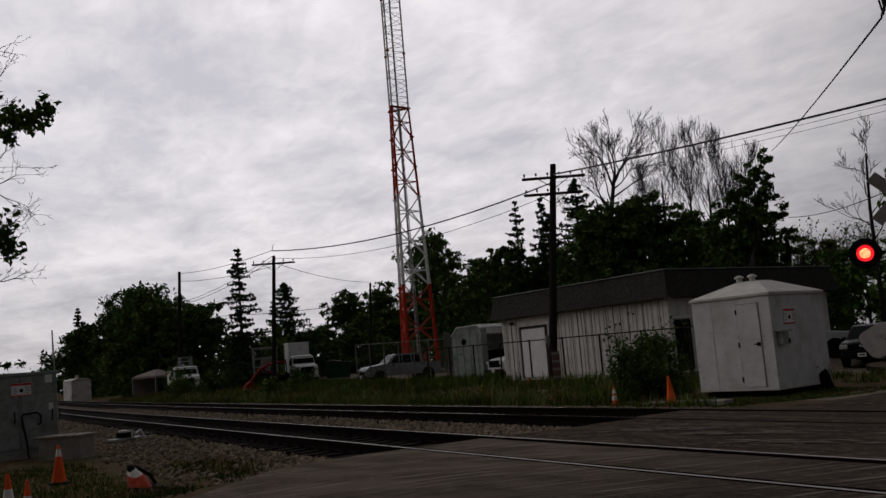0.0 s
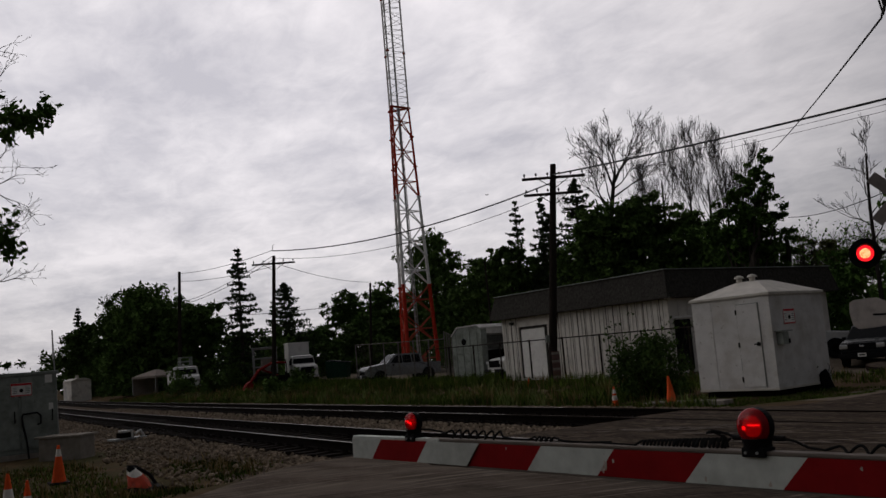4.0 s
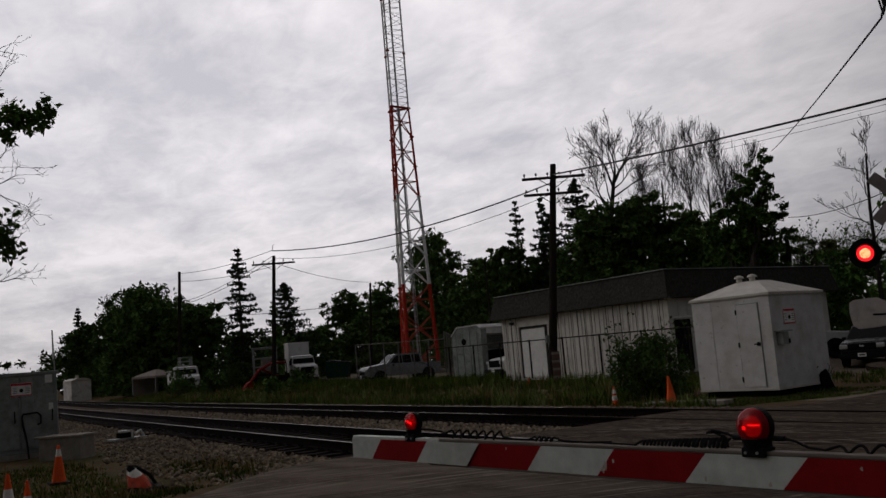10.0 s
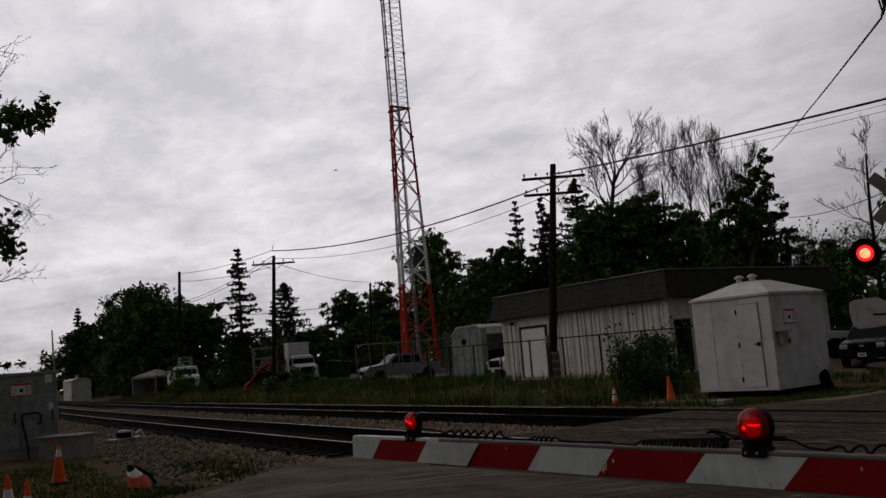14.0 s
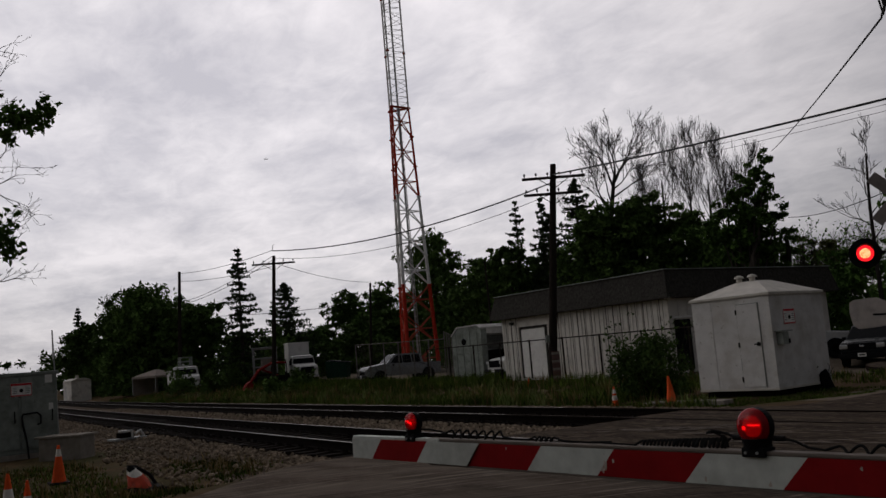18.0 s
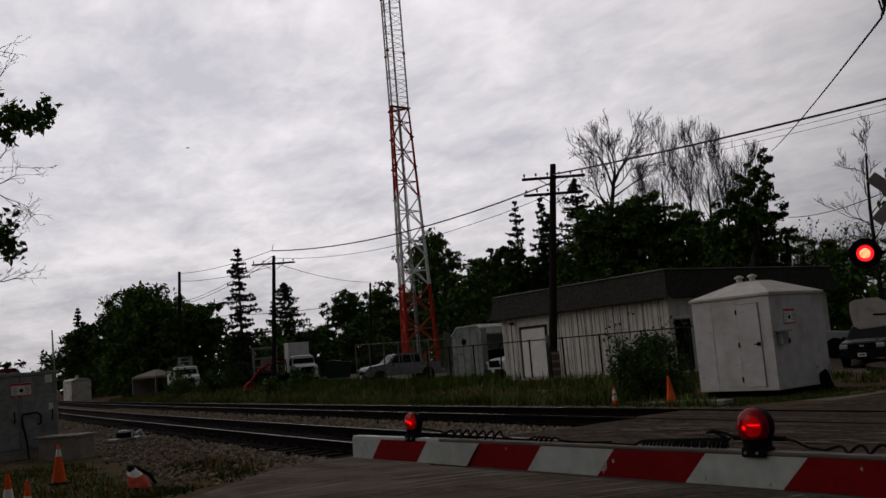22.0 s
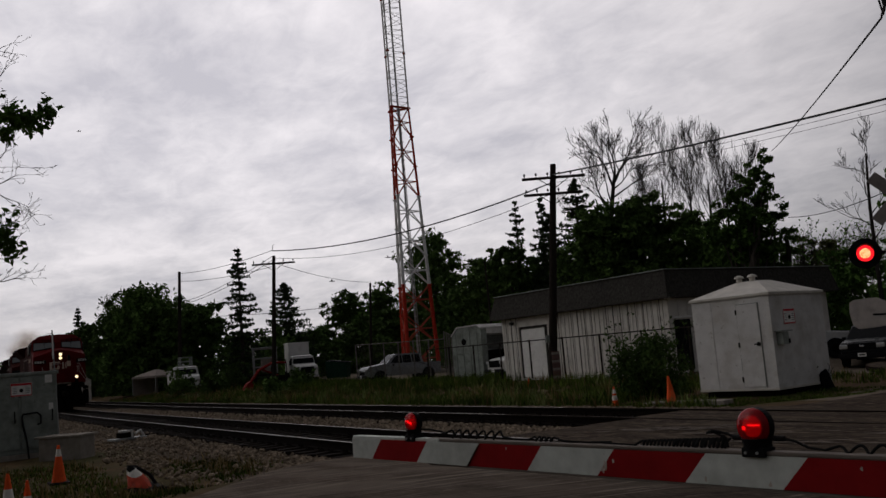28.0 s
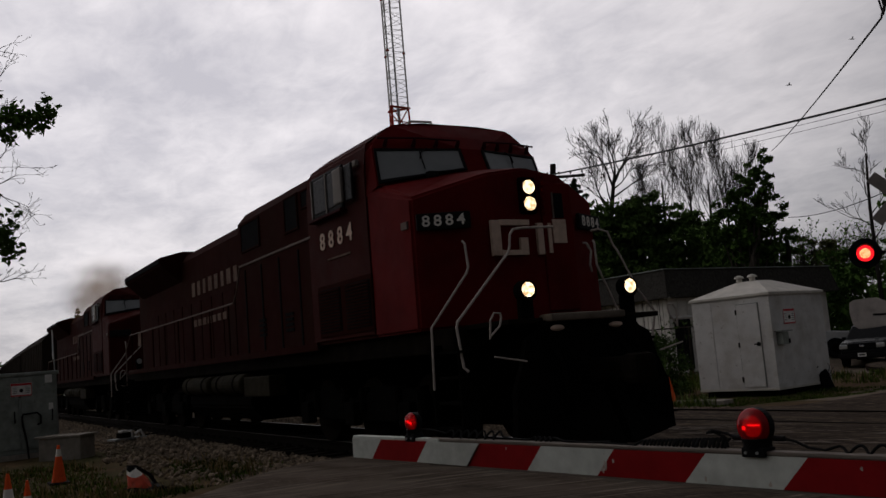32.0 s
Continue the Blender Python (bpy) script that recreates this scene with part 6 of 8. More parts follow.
# ---- the train ----
def bogie(parent, xc):
    bg = part("bogie", box(B(), (xc, 0, 0.62), (3.9, 1.3, 0.34), 0.05), "locoblack", parent, "black three-axle bogie")
    for s in (-1, 1):
        o = [(xc - 2.2, 0.55), (xc - 2.1, 0.85), (xc - 0.9, 0.95), (xc, 0.72), (xc + 0.9, 0.95), (xc + 2.1, 0.85), (xc + 2.2, 0.55), (xc + 1.3, 0.42), (xc - 1.3, 0.42)]
        part("side_frame", prism(B(), o, "y", s * 1.05 - 0.09, s * 1.05 + 0.09, 0.02), "locoblack", bg)
        for dx in (-1.85, 0.0, 1.85):
            part("axle_box", box(B(), (xc + dx, s * 1.18, 0.53), (0.36, 0.16, 0.36), 0.04), "locoblack", bg)
            for d2 in (-0.33, 0.33):
                part("spring", cyl(B(), (xc + dx + d2, s * 1.12, 0.55), (xc + dx + d2, s * 1.12, 0.92), 0.09, n=10), "locoblack", bg)
    for dx in (-1.85, 0.0, 1.85):
        bm = B()
        for s in (-1, 1):
            cyl(bm, (xc + dx, s * 0.66, 0.53), (xc + dx, s * 0.80, 0.53), 0.53, n=28)
            cyl(bm, (xc + dx, s * 0.63, 0.53), (xc + dx, s * 0.66, 0.53), 0.56, n=28)
        cyl(bm, (xc + dx, -0.7, 0.53), (xc + dx, 0.7, 0.53), 0.1, n=12)
        part("wheelset", bm, "grime", bg, "steel wheelset")


def pipe(parent, pts, r=0.019, material="handrail", name="handrail"):
    return part(name, tube(B(), pts, r, 8), material, parent)


def locomotive(label, lit, number):
    """Wide-cab diesel: x forward from the ditch lights, rail head at z 0."""
    lo = thing("locomotive", Matrix(), label, "locomotive", "train")
    deck = 1.64
    # frame, pilot and plow
    part("frame", box(B(), (-10.85, 0, 1.47), (20.0, 2.7, 0.3), 0.03), "grime", lo, "sooty underframe")
    part("draft_sill", box(B(), (-0.45, 0, 1.40), (0.84, 1.44, 0.44), 0.03), "locoblack", lo)
    part("walkway_edge", box(B(), (-12.3, -1.50, 1.60), (15.0, 0.04, 0.12), 0.01), "locoside", lo)
    part("walkway_edge", box(B(), (-12.3, 1.50, 1.60), (15.0, 0.04, 0.12), 0.01), "locoside", lo)
    part("pilot", prism(B(), [(-1.16, 0.55), (1.16, 0.55), (1.16, 0.80), (1.02, 1.12), (0.94, 1.40), (0.74, 1.50), (0.74, 1.60), (-0.74, 1.60), (-0.74, 1.50), (-0.94, 1.40), (-1.02, 1.12), (-1.16, 0.80)], "x", -0.01, 0.11, 0.02), "locoblack", lo)
    for s in (-1, 1):
        bm = B()
        loft(bm, [[(0.0, s * 1.20, 0.20), (0.10, s * 1.20, 0.20), (0.12, s * 1.15, 0.82), (0.03, s * 1.15, 0.82)],
                  [(0.45, s * 0.06, 0.14), (0.62, s * 0.06, 0.14), (0.30, s * 0.06, 0.80), (0.20, s * 0.06, 0.80)]])
        part("plow", bm, "locoblack", lo, "black snow plow")
    part("anticlimber", box(B(), (0.10, -0.1, 1.63), (0.26, 1.12, 0.09), 0.03), "anticlimb", lo, "worn pale anticlimber lip")
    part("coupler", box(B(), (0.45, 0, 0.98), (0.75, 0.22, 0.28), 0.05), "grime", lo)
    part("coupler_head", box(B(), (0.85, 0.03, 0.98), (0.26, 0.34, 0.34), 0.07), "grime", lo)
    for y in (-0.62, -0.42, 0.42, 0.62):
        pipe(lo, [(0.13, y, 1.30), (0.30, y, 1.12), (0.32, y * 0.95, 0.75), (0.24, y * 0.9, 0.55)], 0.025, "locoblack", "air_hose")
        if abs(y) < 0.5:
            part("hose_coupling", ball(B(), (0.16, y * 1.05 - 0.10, 1.505), 0.045, 10, 8, (1, 2.3, 0.8)), "letter", lo, "pale hose bracket")
    porch = part("front_porch", box(B(), (-0.42, 0, deck - 0.03), (0.95, 2.3, 0.06), 0.01), "grime", lo)
    # stairs at each corner
    for xs_, sgn in ((-0.85, 1), (-20.2, -1)):
        for s in (-1, 1):
            for k in range(4):
                part("step", box(B(), (xs_ + 0.05 * k * sgn, s * 1.38, 0.42 + 0.3 * k), (0.55, 0.24, 0.035), 0.006), "locoblack", lo)
            part("step_side", box(B(), (xs_ - 0.32, s * 1.38, 0.87), (0.03, 0.26, 1.1), 0.005), "locoblack", lo)
            part("step_side", box(B(), (xs_ + 0.32, s * 1.38, 0.84), (0.03, 0.26, 1.08), 0.005), "locoblack", lo)

    # nose
    bm = B()
    pl = [(-2.7, -1.50), (-1.43, -1.50), (-0.98, -0.60), (-0.93, 0.0), (-0.98, 0.60), (-1.43, 1.50), (-2.7, 1.50)]
    ztop = [3.66, 3.34, 3.60, 3.68, 3.60, 3.34, 3.66]
    low = [bm.verts.new((x, y, deck - 0.02)) for x, y in pl]
    rim = [bm.verts.new((x - 0.02, y * 0.99, z)) for (x, y), z in zip(pl, ztop)]
    wb = [(-2.75, -1.42, 3.72), (-2.42, -1.40, 3.70), (-2.02, -0.45, 3.82), (-1.95, 0.0, 3.88), (-2.02, 0.45, 3.82), (-2.42, 1.40, 3.70), (-2.75, 1.42, 3.72)]
    top = [bm.verts.new(p) for p in wb]
    for p, q in ((low, rim), (rim, top)):
        for i in range(6):
            bm.faces.new((p[i], p[i + 1], q[i + 1], q[i]))
    bm.faces.new(low[::-1])
    bm.faces.new((low[0], rim[0], rim[6], low[6]))
    bm.faces.new((rim[0], top[0], top[6], rim[6]))
    bm.faces.new(top)
    bmesh.ops.recalc_face_normals(bm, faces=bm.faces[:])
    bmesh.ops.bevel(bm, geom=[e for e in bm.edges if e.calc_length() > 0.3], offset=0.035, segments=3, affect="EDGES")
    # the second engine's nose takes the darkened cab red
    nose = part("nose", bm, "locored" if lit else "cabred", lo, "dark red angular nose" if lit else "darker red nose of the second engine", smooth=False)
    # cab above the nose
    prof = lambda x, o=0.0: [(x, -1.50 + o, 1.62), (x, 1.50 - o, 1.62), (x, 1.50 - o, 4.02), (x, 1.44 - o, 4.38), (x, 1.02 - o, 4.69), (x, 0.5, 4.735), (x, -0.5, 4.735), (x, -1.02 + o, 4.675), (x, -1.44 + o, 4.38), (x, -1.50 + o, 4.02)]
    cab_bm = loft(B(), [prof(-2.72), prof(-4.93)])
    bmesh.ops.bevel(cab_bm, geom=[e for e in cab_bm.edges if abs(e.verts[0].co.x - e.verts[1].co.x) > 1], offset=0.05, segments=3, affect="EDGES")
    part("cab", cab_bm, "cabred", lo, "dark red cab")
    # sloping windshield wall
    bm = B()
    lo_pts = [(-2.73, -1.49, 3.60), (-2.44, -1.44, 3.70), (-2.06, -0.15, 3.88), (-2.05, 0, 3.885), (-2.06, 0.15, 3.88), (-2.44, 1.44, 3.70), (-2.73, 1.49, 3.60)]
    hi_pts = [(-2.73, -1.46, 4.24), (-2.62, -1.40, 4.29), (-2.22, -0.15, 4.24), (-2.21, 0, 4.24), (-2.22, 0.15, 4.24), (-2.62, 1.40, 4.29), (-2.73, 1.46, 4.24)]
    br_pts = [(-2.73, -1.445, 4.33), (-2.66, -1.33, 4.40), (-2.44, -0.60, 4.45), (-2.40, 0, 4.46), (-2.44, 0.60, 4.45), (-2.66, 1.33, 4.40), (-2.73, 1.445, 4.33)]
    rf_pts = [(-2.73, -1.43, 4.385), (-2.725, -1.24, 4.51), (-2.725, -1.00, 4.675), (-2.725, 0, 4.735), (-2.725, 1.00, 4.69), (-2.725, 1.24, 4.51), (-2.73, 1.43, 4.385)]
    rows = [[bm.verts.new(p) for p in r] for r in (lo_pts, hi_pts, br_pts, rf_pts)]
    for a, b in zip(rows, rows[1:]):
        for i in range(6):
            bm.faces.new((a[i], a[i + 1], b[i + 1], b[i]))
    bmesh.ops.recalc_face_normals(bm, faces=bm.faces[:])
    part("windshield_wall", bm, "locored" if lit else "cabred", lo)

    def on_wall(u, w, s, d):
        """A point of the sloping front: u from the centre post out, w from sill to head, s the side, d proud of it."""
        a0, a1 = Vector((-2.06, 0.15, 3.88)), Vector((-2.44, 1.44, 3.70))
        b0, b1 = Vector((-2.22, 0.15, 4.24)), Vector((-2.62, 1.40, 4.29))
        p = a0.lerp(a1, u).lerp(b0.lerp(b1, u), w)
        n = (a1 - a0).cross(b0 - a0).normalized()
        if n.x < 0:
            n = -n
        p = p + n * d
        return Vector((p.x, p.y * s, p.z))
    for s in (-1, 1):
        bm = B()
        outer = [(0.02, 0.04), (0.98, 0.04), (0.98, 0.96), (0.02, 0.96)]
        inner = [(0.05, 0.12), (0.955, 0.12), (0.955, 0.90), (0.05, 0.90)]
        o_ = [bm.verts.new(on_wall(u, w, s, 0.03)) for u, w in outer]
        i_ = [bm.verts.new(on_wall(u, w, s, 0.03)) for u, w in inner]
        o2 = [bm.verts.new(on_wall(u, w, s, -0.01)) for u, w in outer]
        i2 = [bm.verts.new(on_wall(u, w, s, -0.01)) for u, w in inner]
        for i in range(4):
            j = (i + 1) % 4
            bm.faces.new((o_[i], o_[j], i_[j], i_[i])), bm.faces.new((o_[i], o2[i], o2[j], o_[j])), bm.faces.new((i_[i], i_[j], i2[j], i2[i]))
        bmesh.ops.recalc_face_normals(bm, faces=bm.faces[:])
        fr = part("windshield_frame", bm, "black", lo, "black windshield gasket")
        bm = B()
        bm.faces.new([bm.verts.new(on_wall(u, w, s, 0.012)) for u, w in inner])
        part("windshield", bm, "windscreen", fr, "windshield with the sky's reflection put into its grey")
        # wiper pair hung from the head, motor box on the sill, and the long visor rail on stand-off brackets
        pipe(fr, [on_wall(0.40, 0.95, s, 0.05), on_wall(0.48, 0.78, s, 0.06), on_wall(0.50, 0.60, s, 0.05)], 0.010, "black", "wiper")
        pipe(fr, [on_wall(0.49, 0.84, s, 0.045), on_wall(0.47, 0.25, s, 0.04)], 0.008, "black", "wiper_blade")
        pipe(fr, [on_wall(0.92, 0.02, s, 0.05), on_wall(0.5, 0.03, s, 0.06), on_wall(0.38, 0.06, s, 0.06), on_wall(0.05, 0.02, s, 0.05)], 0.016, "black", "wiper_link")
        part("wiper_motor", box(B(), on_wall(0.42, 0.0, s, 0.06), (0.14, 0.16, 0.10), 0.03), "black", fr)
        pipe(lo, [on_wall(0.05, 1.18, s, 0.10), on_wall(0.5, 1.20, s, 0.11), on_wall(0.94, 1.16, s, 0.10)], 0.014, "visor", "visor_rail")
        for u in (0.06, 0.30, 0.55, 0.86):
            bm = tube(B(), [on_wall(u, 1.02, s, 0.02), on_wall(u - 0.02, 1.12, s, 0.08), on_wall(u - 0.03, 1.19, s, 0.10)], [0.035, 0.03, 0.02], 6)
            part("visor_bracket", bm, "visor", lo)
    # headlights in the nose
    bm = box(B(), (-0.945, 0, 3.30), (0.10, 0.27, 0.50), 0.05)
    hl = part("headlight_case", bm, "locoblack", nose, "black twin headlight case")
    for z in (3.407, 3.185):
        part("headlight", cyl(B(), (-0.90, 0, z), (-0.875, 0, z), 0.098, 0.09, 24), "headlamp" if lit else "lampglass", hl, "round headlight")
        part("headlight_ring", cyl(B(), (-0.91, 0, z), (-0.885, 0, z), 0.115, n=24), "grime", hl)
    # nose door with grab iron and a ladder chain of bolts
    part("nose_door", box(B(), (-0.945, 0.46, 2.62), (0.05, 0.5, 1.72), 0.02), "locored", nose)
    part("door_window", box(B(), (-0.915, 0.48, 3.17), (0.02, 0.15, 0.34), 0.01), "window", nose)
    part("window_strip", box(B(), (-0.912, 0.385, 3.17), (0.02, 0.022, 0.36), 0.006), "worn", nose)
    pipe(nose, [(-0.98, 0.90, 2.67), (-0.93, 0.91, 2.66), (-0.92, 0.97, 2.55), (-0.92, 0.93, 2.36), (-0.95, 0.98, 2.27)], 0.016, "handrail", "grab_iron")
    for k in range(6):
        part("grab_rung", box(B(), (-0.90, 0.23 + 0.012 * (k % 2), 3.56 - 0.1 * k), (0.04, 0.035, 0.06), 0.01), "locored", nose)
    # number boards on the angled sides of the nose
    for s in (-1, 1):
        a = Vector((-1.43, s * 1.50, 0))
        b = Vector((-0.98, s * 0.60, 0))
        mid = a.lerp(b, 0.41 if s < 0 else 0.29)
        ang = math.degrees(math.atan2(a.y - b.y, a.x - b.x))
        yaw = 90 + s * 26.6
        m = Matrix.Translation((mid.x + 0.035, mid.y + s * 0.02, 3.00)) @ pose(0, 0, 0, 0, 0, yaw)
        bd = part("number_board", box(B(), (0, 0, 0), (0.70, 0.06, 0.22), 0.02), "black", nose, "black number board")
        bd.matrix_basis = m
        if number:
            [text_mesh("digit", ch, 0.20, "numberglow", bd, Matrix.Translation((-0.225 + 0.15 * i, -0.033, 0)) @ pose(0, 0, 0, 90, 0, 0), 0.002, 1.1, "white digit") for i, ch in enumerate(number)]
        part("class_lamp", box(B(), Vector((-1.62, s * 1.50, 3.00)), (0.17, 0.03, 0.10), 0.01), "worn", nose)
    # faded railway emblem: plain blocks in its colour
    for y, z, w, h in ((-0.55, 2.735, 0.14, 0.46), (-0.26, 2.935, 0.46, 0.075), (-0.28, 2.54, 0.42, 0.065), (-0.13, 2.655, 0.12, 0.16), (0.14, 2.72, 0.095, 0.42), (0.295, 2.73, 0.055, 0.40), (0.46, 2.82, 0.22, 0.32)):
        x = -0.925 if abs(y) < 0.5 else -0.94
        part("emblem_block", box(B(), (x, y, z), (0.05, w, h), 0.004), "letter", nose)
    # ditch lights
    for s in (-1, 1):
        d = part("ditch_light", cyl(B(), (-0.14, s * 0.785, 1.97), (-0.01, s * 0.785, 1.97), 0.125, n=20), "locoblack", lo, "ditch light")
        part("ditch_lens", cyl(B(), (-0.01, s * 0.785, 1.98), (0.012, s * 0.785, 1.98), 0.088, 0.078, 24), "headlamp" if lit else "lampglass", d, "lit lens" if lit else "")
        part("ditch_bracket", box(B(), (-0.1, s * 0.785, 1.75), (0.1, 0.18, 0.25), 0.02), "locoblack", d)
    # front handrails
    for s in (-1, 1):
        pipe(lo, [(-1.14, s * 1.51, 0.88), (-1.11, s * 1.51, 1.40), (-1.10, s * 1.51, 1.64), (-1.06, s * 1.46, 1.72), (-0.90, s * 1.06, 2.29), (-0.90, s * 1.03, 2.36), (-0.92, s * 1.04, 2.66), (-0.96, s * 1.05, 2.70)], 0.016)
        if s < 0:
            pipe(lo, [(-0.45, -1.42, 1.08), (-0.49, -1.46, 1.13), (-0.54, -1.485, 1.60), (-0.55, -1.46, 1.67), (-0.63, -0.60, 2.50), (-0.64, -0.56, 2.58), (-0.64, -0.54, 2.73), (-0.65, -0.48, 2.80), (-0.66, -0.36, 2.82), (-0.66, 0.16, 2.84)], 0.017)
        else:
            pipe(lo, [(-0.50, 1.46, 1.10), (-0.50, 1.62, 1.66), (-0.50, 1.36, 1.96), (-0.60, 1.16, 2.50), (-0.64, 1.12, 2.60), (-0.64, 1.05, 2.77), (-0.66, 0.91, 2.81), (-0.80, 0.90, 2.81)], 0.014)
        pipe(lo, [(0.08, s * 1.43, 1.43), (0.10, s * 1.42, 1.64), (0.10, s * 1.36, 1.72), (0.10, s * 1.28, 1.71), (0.10, s * 1.27, 1.66), (0.10, s * 1.30, 1.57), (0.08, s * 1.43, 1.45)], 0.012)
        pipe(lo, [(0.14, s * 1.43, 1.23), (0.16, s * 1.01, 1.15)], 0.009, "handrail", "uncoupling_lever")
    # cab side: windows, door, lettering
    for s in (-1, 1):
        y = s * 1.50
        wf = part("side_window_frame", box(B(), (-4.03, y, 3.92), (1.16, 0.05, 0.66), 0.03), "black", lo)
        for x0, w in ((-4.31, 0.46), (-3.75, 0.46)):
            part("side_pane", box(B(), (x0, y + s * 0.02, 3.92), (w, 0.03, 0.54), 0.02), "cabglass", wf)
        for x0 in (-4.60, -4.03):
            part("window_strip", box(B(), (x0, y + s * 0.035, 3.91), (0.045, 0.03, 0.62), 0.008), "mirrorback", wf, "pale metal window strip")
        part("armrest", box(B(), (-4.0, y + s * 0.05, 3.55), (1.25, 0.12, 0.05), 0.015), "visor", lo)
        part("mirror", box(B(), (-3.42, y + s * 0.10, 3.90), (0.30, 0.05, 0.52), 0.02), "mirrorback", lo, "pale wind deflector pane")
        part("deflector_shade", box(B(), (-3.12, y + s * 0.06, 3.90), (0.26, 0.04, 0.54), 0.02), "cabglass", lo, "dark tinted deflector pane")
        part("marker_lamp", box(B(), (-2.92, y + s * 0.03, 4.13), (0.12, 0.06, 0.09), 0.02), "mirrorback", lo)
        part("equipment_panel", box(B(), (-3.66, y, 2.12), (1.95, 0.04, 0.80), 0.015), "locoside", lo)
        for gx in (-4.18, -3.16):
            part("louvre_recess", box(B(), (gx, y + s * 0.021, 2.12), (0.84, 0.012, 0.66), 0.004), "dark", lo)
            bm = B()
            for k in range(14):
                box(bm, (gx, y + s * 0.035, 1.82 + 0.046 * k), (0.80, 0.022, 0.024), m=pose(0, 0, 0, 0, 0, 0))
            part("louvre", bm, "locoside", lo)
        if number:
            [text_mesh("digit", ch, 0.36, "letter", lo, Matrix.Translation((-3.83 - s * (-0.51 + 0.34 * i), y + s * 0.012, 3.19)) @ pose(0, 0, 0, 90, 0, 0 if s < 0 else 180), 0.004, 1.15, "faded digit") for i, ch in enumerate(number)]
            part("number_underline", box(B(), (-3.75, y + s * 0.01, 2.90), (0.85, 0.01, 0.03)), "fadedletter", lo)
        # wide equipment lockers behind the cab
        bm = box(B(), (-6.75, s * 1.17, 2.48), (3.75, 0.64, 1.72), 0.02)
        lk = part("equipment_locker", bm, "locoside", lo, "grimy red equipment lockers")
        for k in range(4):
            part("locker_gap", box(B(), (-8.3 + 0.95 * k, s * 1.495, 2.45), (0.05, 0.02, 1.6)), "dark", lk)
        for gx in (-7.4, -6.0):
            bm = B()
            for k in range(4):
                box(bm, (gx, s * 1.50, 1.95 + 0.09 * k), (0.35, 0.02, 0.05))
            part("louvre", bm, "dark", lk)
        part("locker_rail", box(B(), (-6.75, s * 1.49, 3.36), (3.8, 0.04, 0.04), 0.01), "worn", lk)
        # faded name on the hood side as plain bars
        for k in range(8):
            part("name_bar", box(B(), (-14.1 + 0.50 * k, s * 0.968, 3.47), (0.30 - 0.04 * (k % 3), 0.012, 0.34)), "fadedletter", lo)
        for k in range(7):
            part("name_bar", box(B(), (-14.0 + 0.42 * k, s * 0.985, 2.62), (0.27, 0.012, 0.16)), "fadedletter", lo)
        # hood doors
        for k in range(11):
            part("hood_door", box(B(), (-9.3 - 0.92 * k, s * 0.966, 2.42), (0.86, 0.025, 1.45), 0.008), "locoside", lo)
        # walkway handrail with stanchions
        pipe(lo, [(-8.7, s * 1.47, 3.36), (-8.95, s * 1.47, 2.95), (-9.2, s * 1.47, 2.70), (-19.6, s * 1.47, 2.70), (-20.3, s * 1.47, 2.3), (-20.35, s * 1.47, 1.2)], 0.018, "worn")
        for k in range(8):
            pipe(lo, [(-9.6 - 1.4 * k, s * 1.47, 1.62), (-9.6 - 1.4 * k, s * 1.47, 2.70)], 0.018, "locoside", "stanchion")
        # fuel tank fittings and air tanks
        for x0, x1 in ((-13.55, -11.45), (-11.05, -9.1)):
            bm = cyl(B(), (x0, s * 1.30, 1.08), (x1, s * 1.30, 1.08), 0.20, n=20)
            for x2 in (x0, x1):
                ball(bm, (x2, s * 1.30, 1.08), 0.20, 16, 8, (0.45, 1, 1))
            part("air_reservoir", bm, "duststeel", lo, "dusty air reservoir")
            for x2 in (x0 + 0.4, x1 - 0.4):
                part("tank_strap", cyl(B(), (x2 - 0.03, s * 1.30, 1.08), (x2 + 0.03, s * 1.30, 1.08), 0.212, n=20), "locoblack", lo)
        part("battery_box", box(B(), (-8.15, s * 1.28, 1.02), (1.5, 0.34, 0.38), 0.03), "duststeel", lo, "dusty equipment box")
    # long hood in steps
    hood = lambda x, top, w: [(x, -w, 1.62), (x, w, 1.62), (x, w, top - 0.22), (x, w * 0.84, top), (x, -w * 0.84, top), (x, -w, top - 0.22)]
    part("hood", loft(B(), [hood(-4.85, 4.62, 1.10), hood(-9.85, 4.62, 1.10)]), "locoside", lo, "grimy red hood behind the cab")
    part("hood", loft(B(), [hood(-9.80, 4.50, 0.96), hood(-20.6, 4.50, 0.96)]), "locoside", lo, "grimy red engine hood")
    for x, z, w, h in ((-5.95, 4.22, 0.40, 0.30), (-6.68, 4.08, 0.64, 0.62), (-9.05, 4.06, 1.15, 0.56)):
        for s in (-1, 1):
            gr = part("hood_grille", box(B(), (x, s * 1.102, z), (w, 0.02, h), 0.005), "dark", lo)
            bm = B()
            for zz in (z - h / 2, z + h / 2):
                box(bm, (x, s * 1.112, zz), (w + 0.06, 0.03, 0.03))
            for xx in (x - w / 2, x + w / 2):
                box(bm, (xx, s * 1.112, z), (0.03, 0.03, h))
            part("grille_frame", bm, "locoside", gr)
    bm = B()
    for x, w, h in ((-10.6, 0.9, 0.10), (-11.9, 1.0, 0.14), (-13.9, 0.9, 0.18)):
        box(bm, (x, 0, 4.40 + h / 2), (w, 1.1, h), 0.03)
    part("roof_hatches", bm, "grime", lo)
    bm = box(B(), (-12.9, 0, 4.56), (0.8, 0.7, 0.34), 0.05)
    part("exhaust_stack", bm, "locoblack", lo, "sooty exhaust stack")
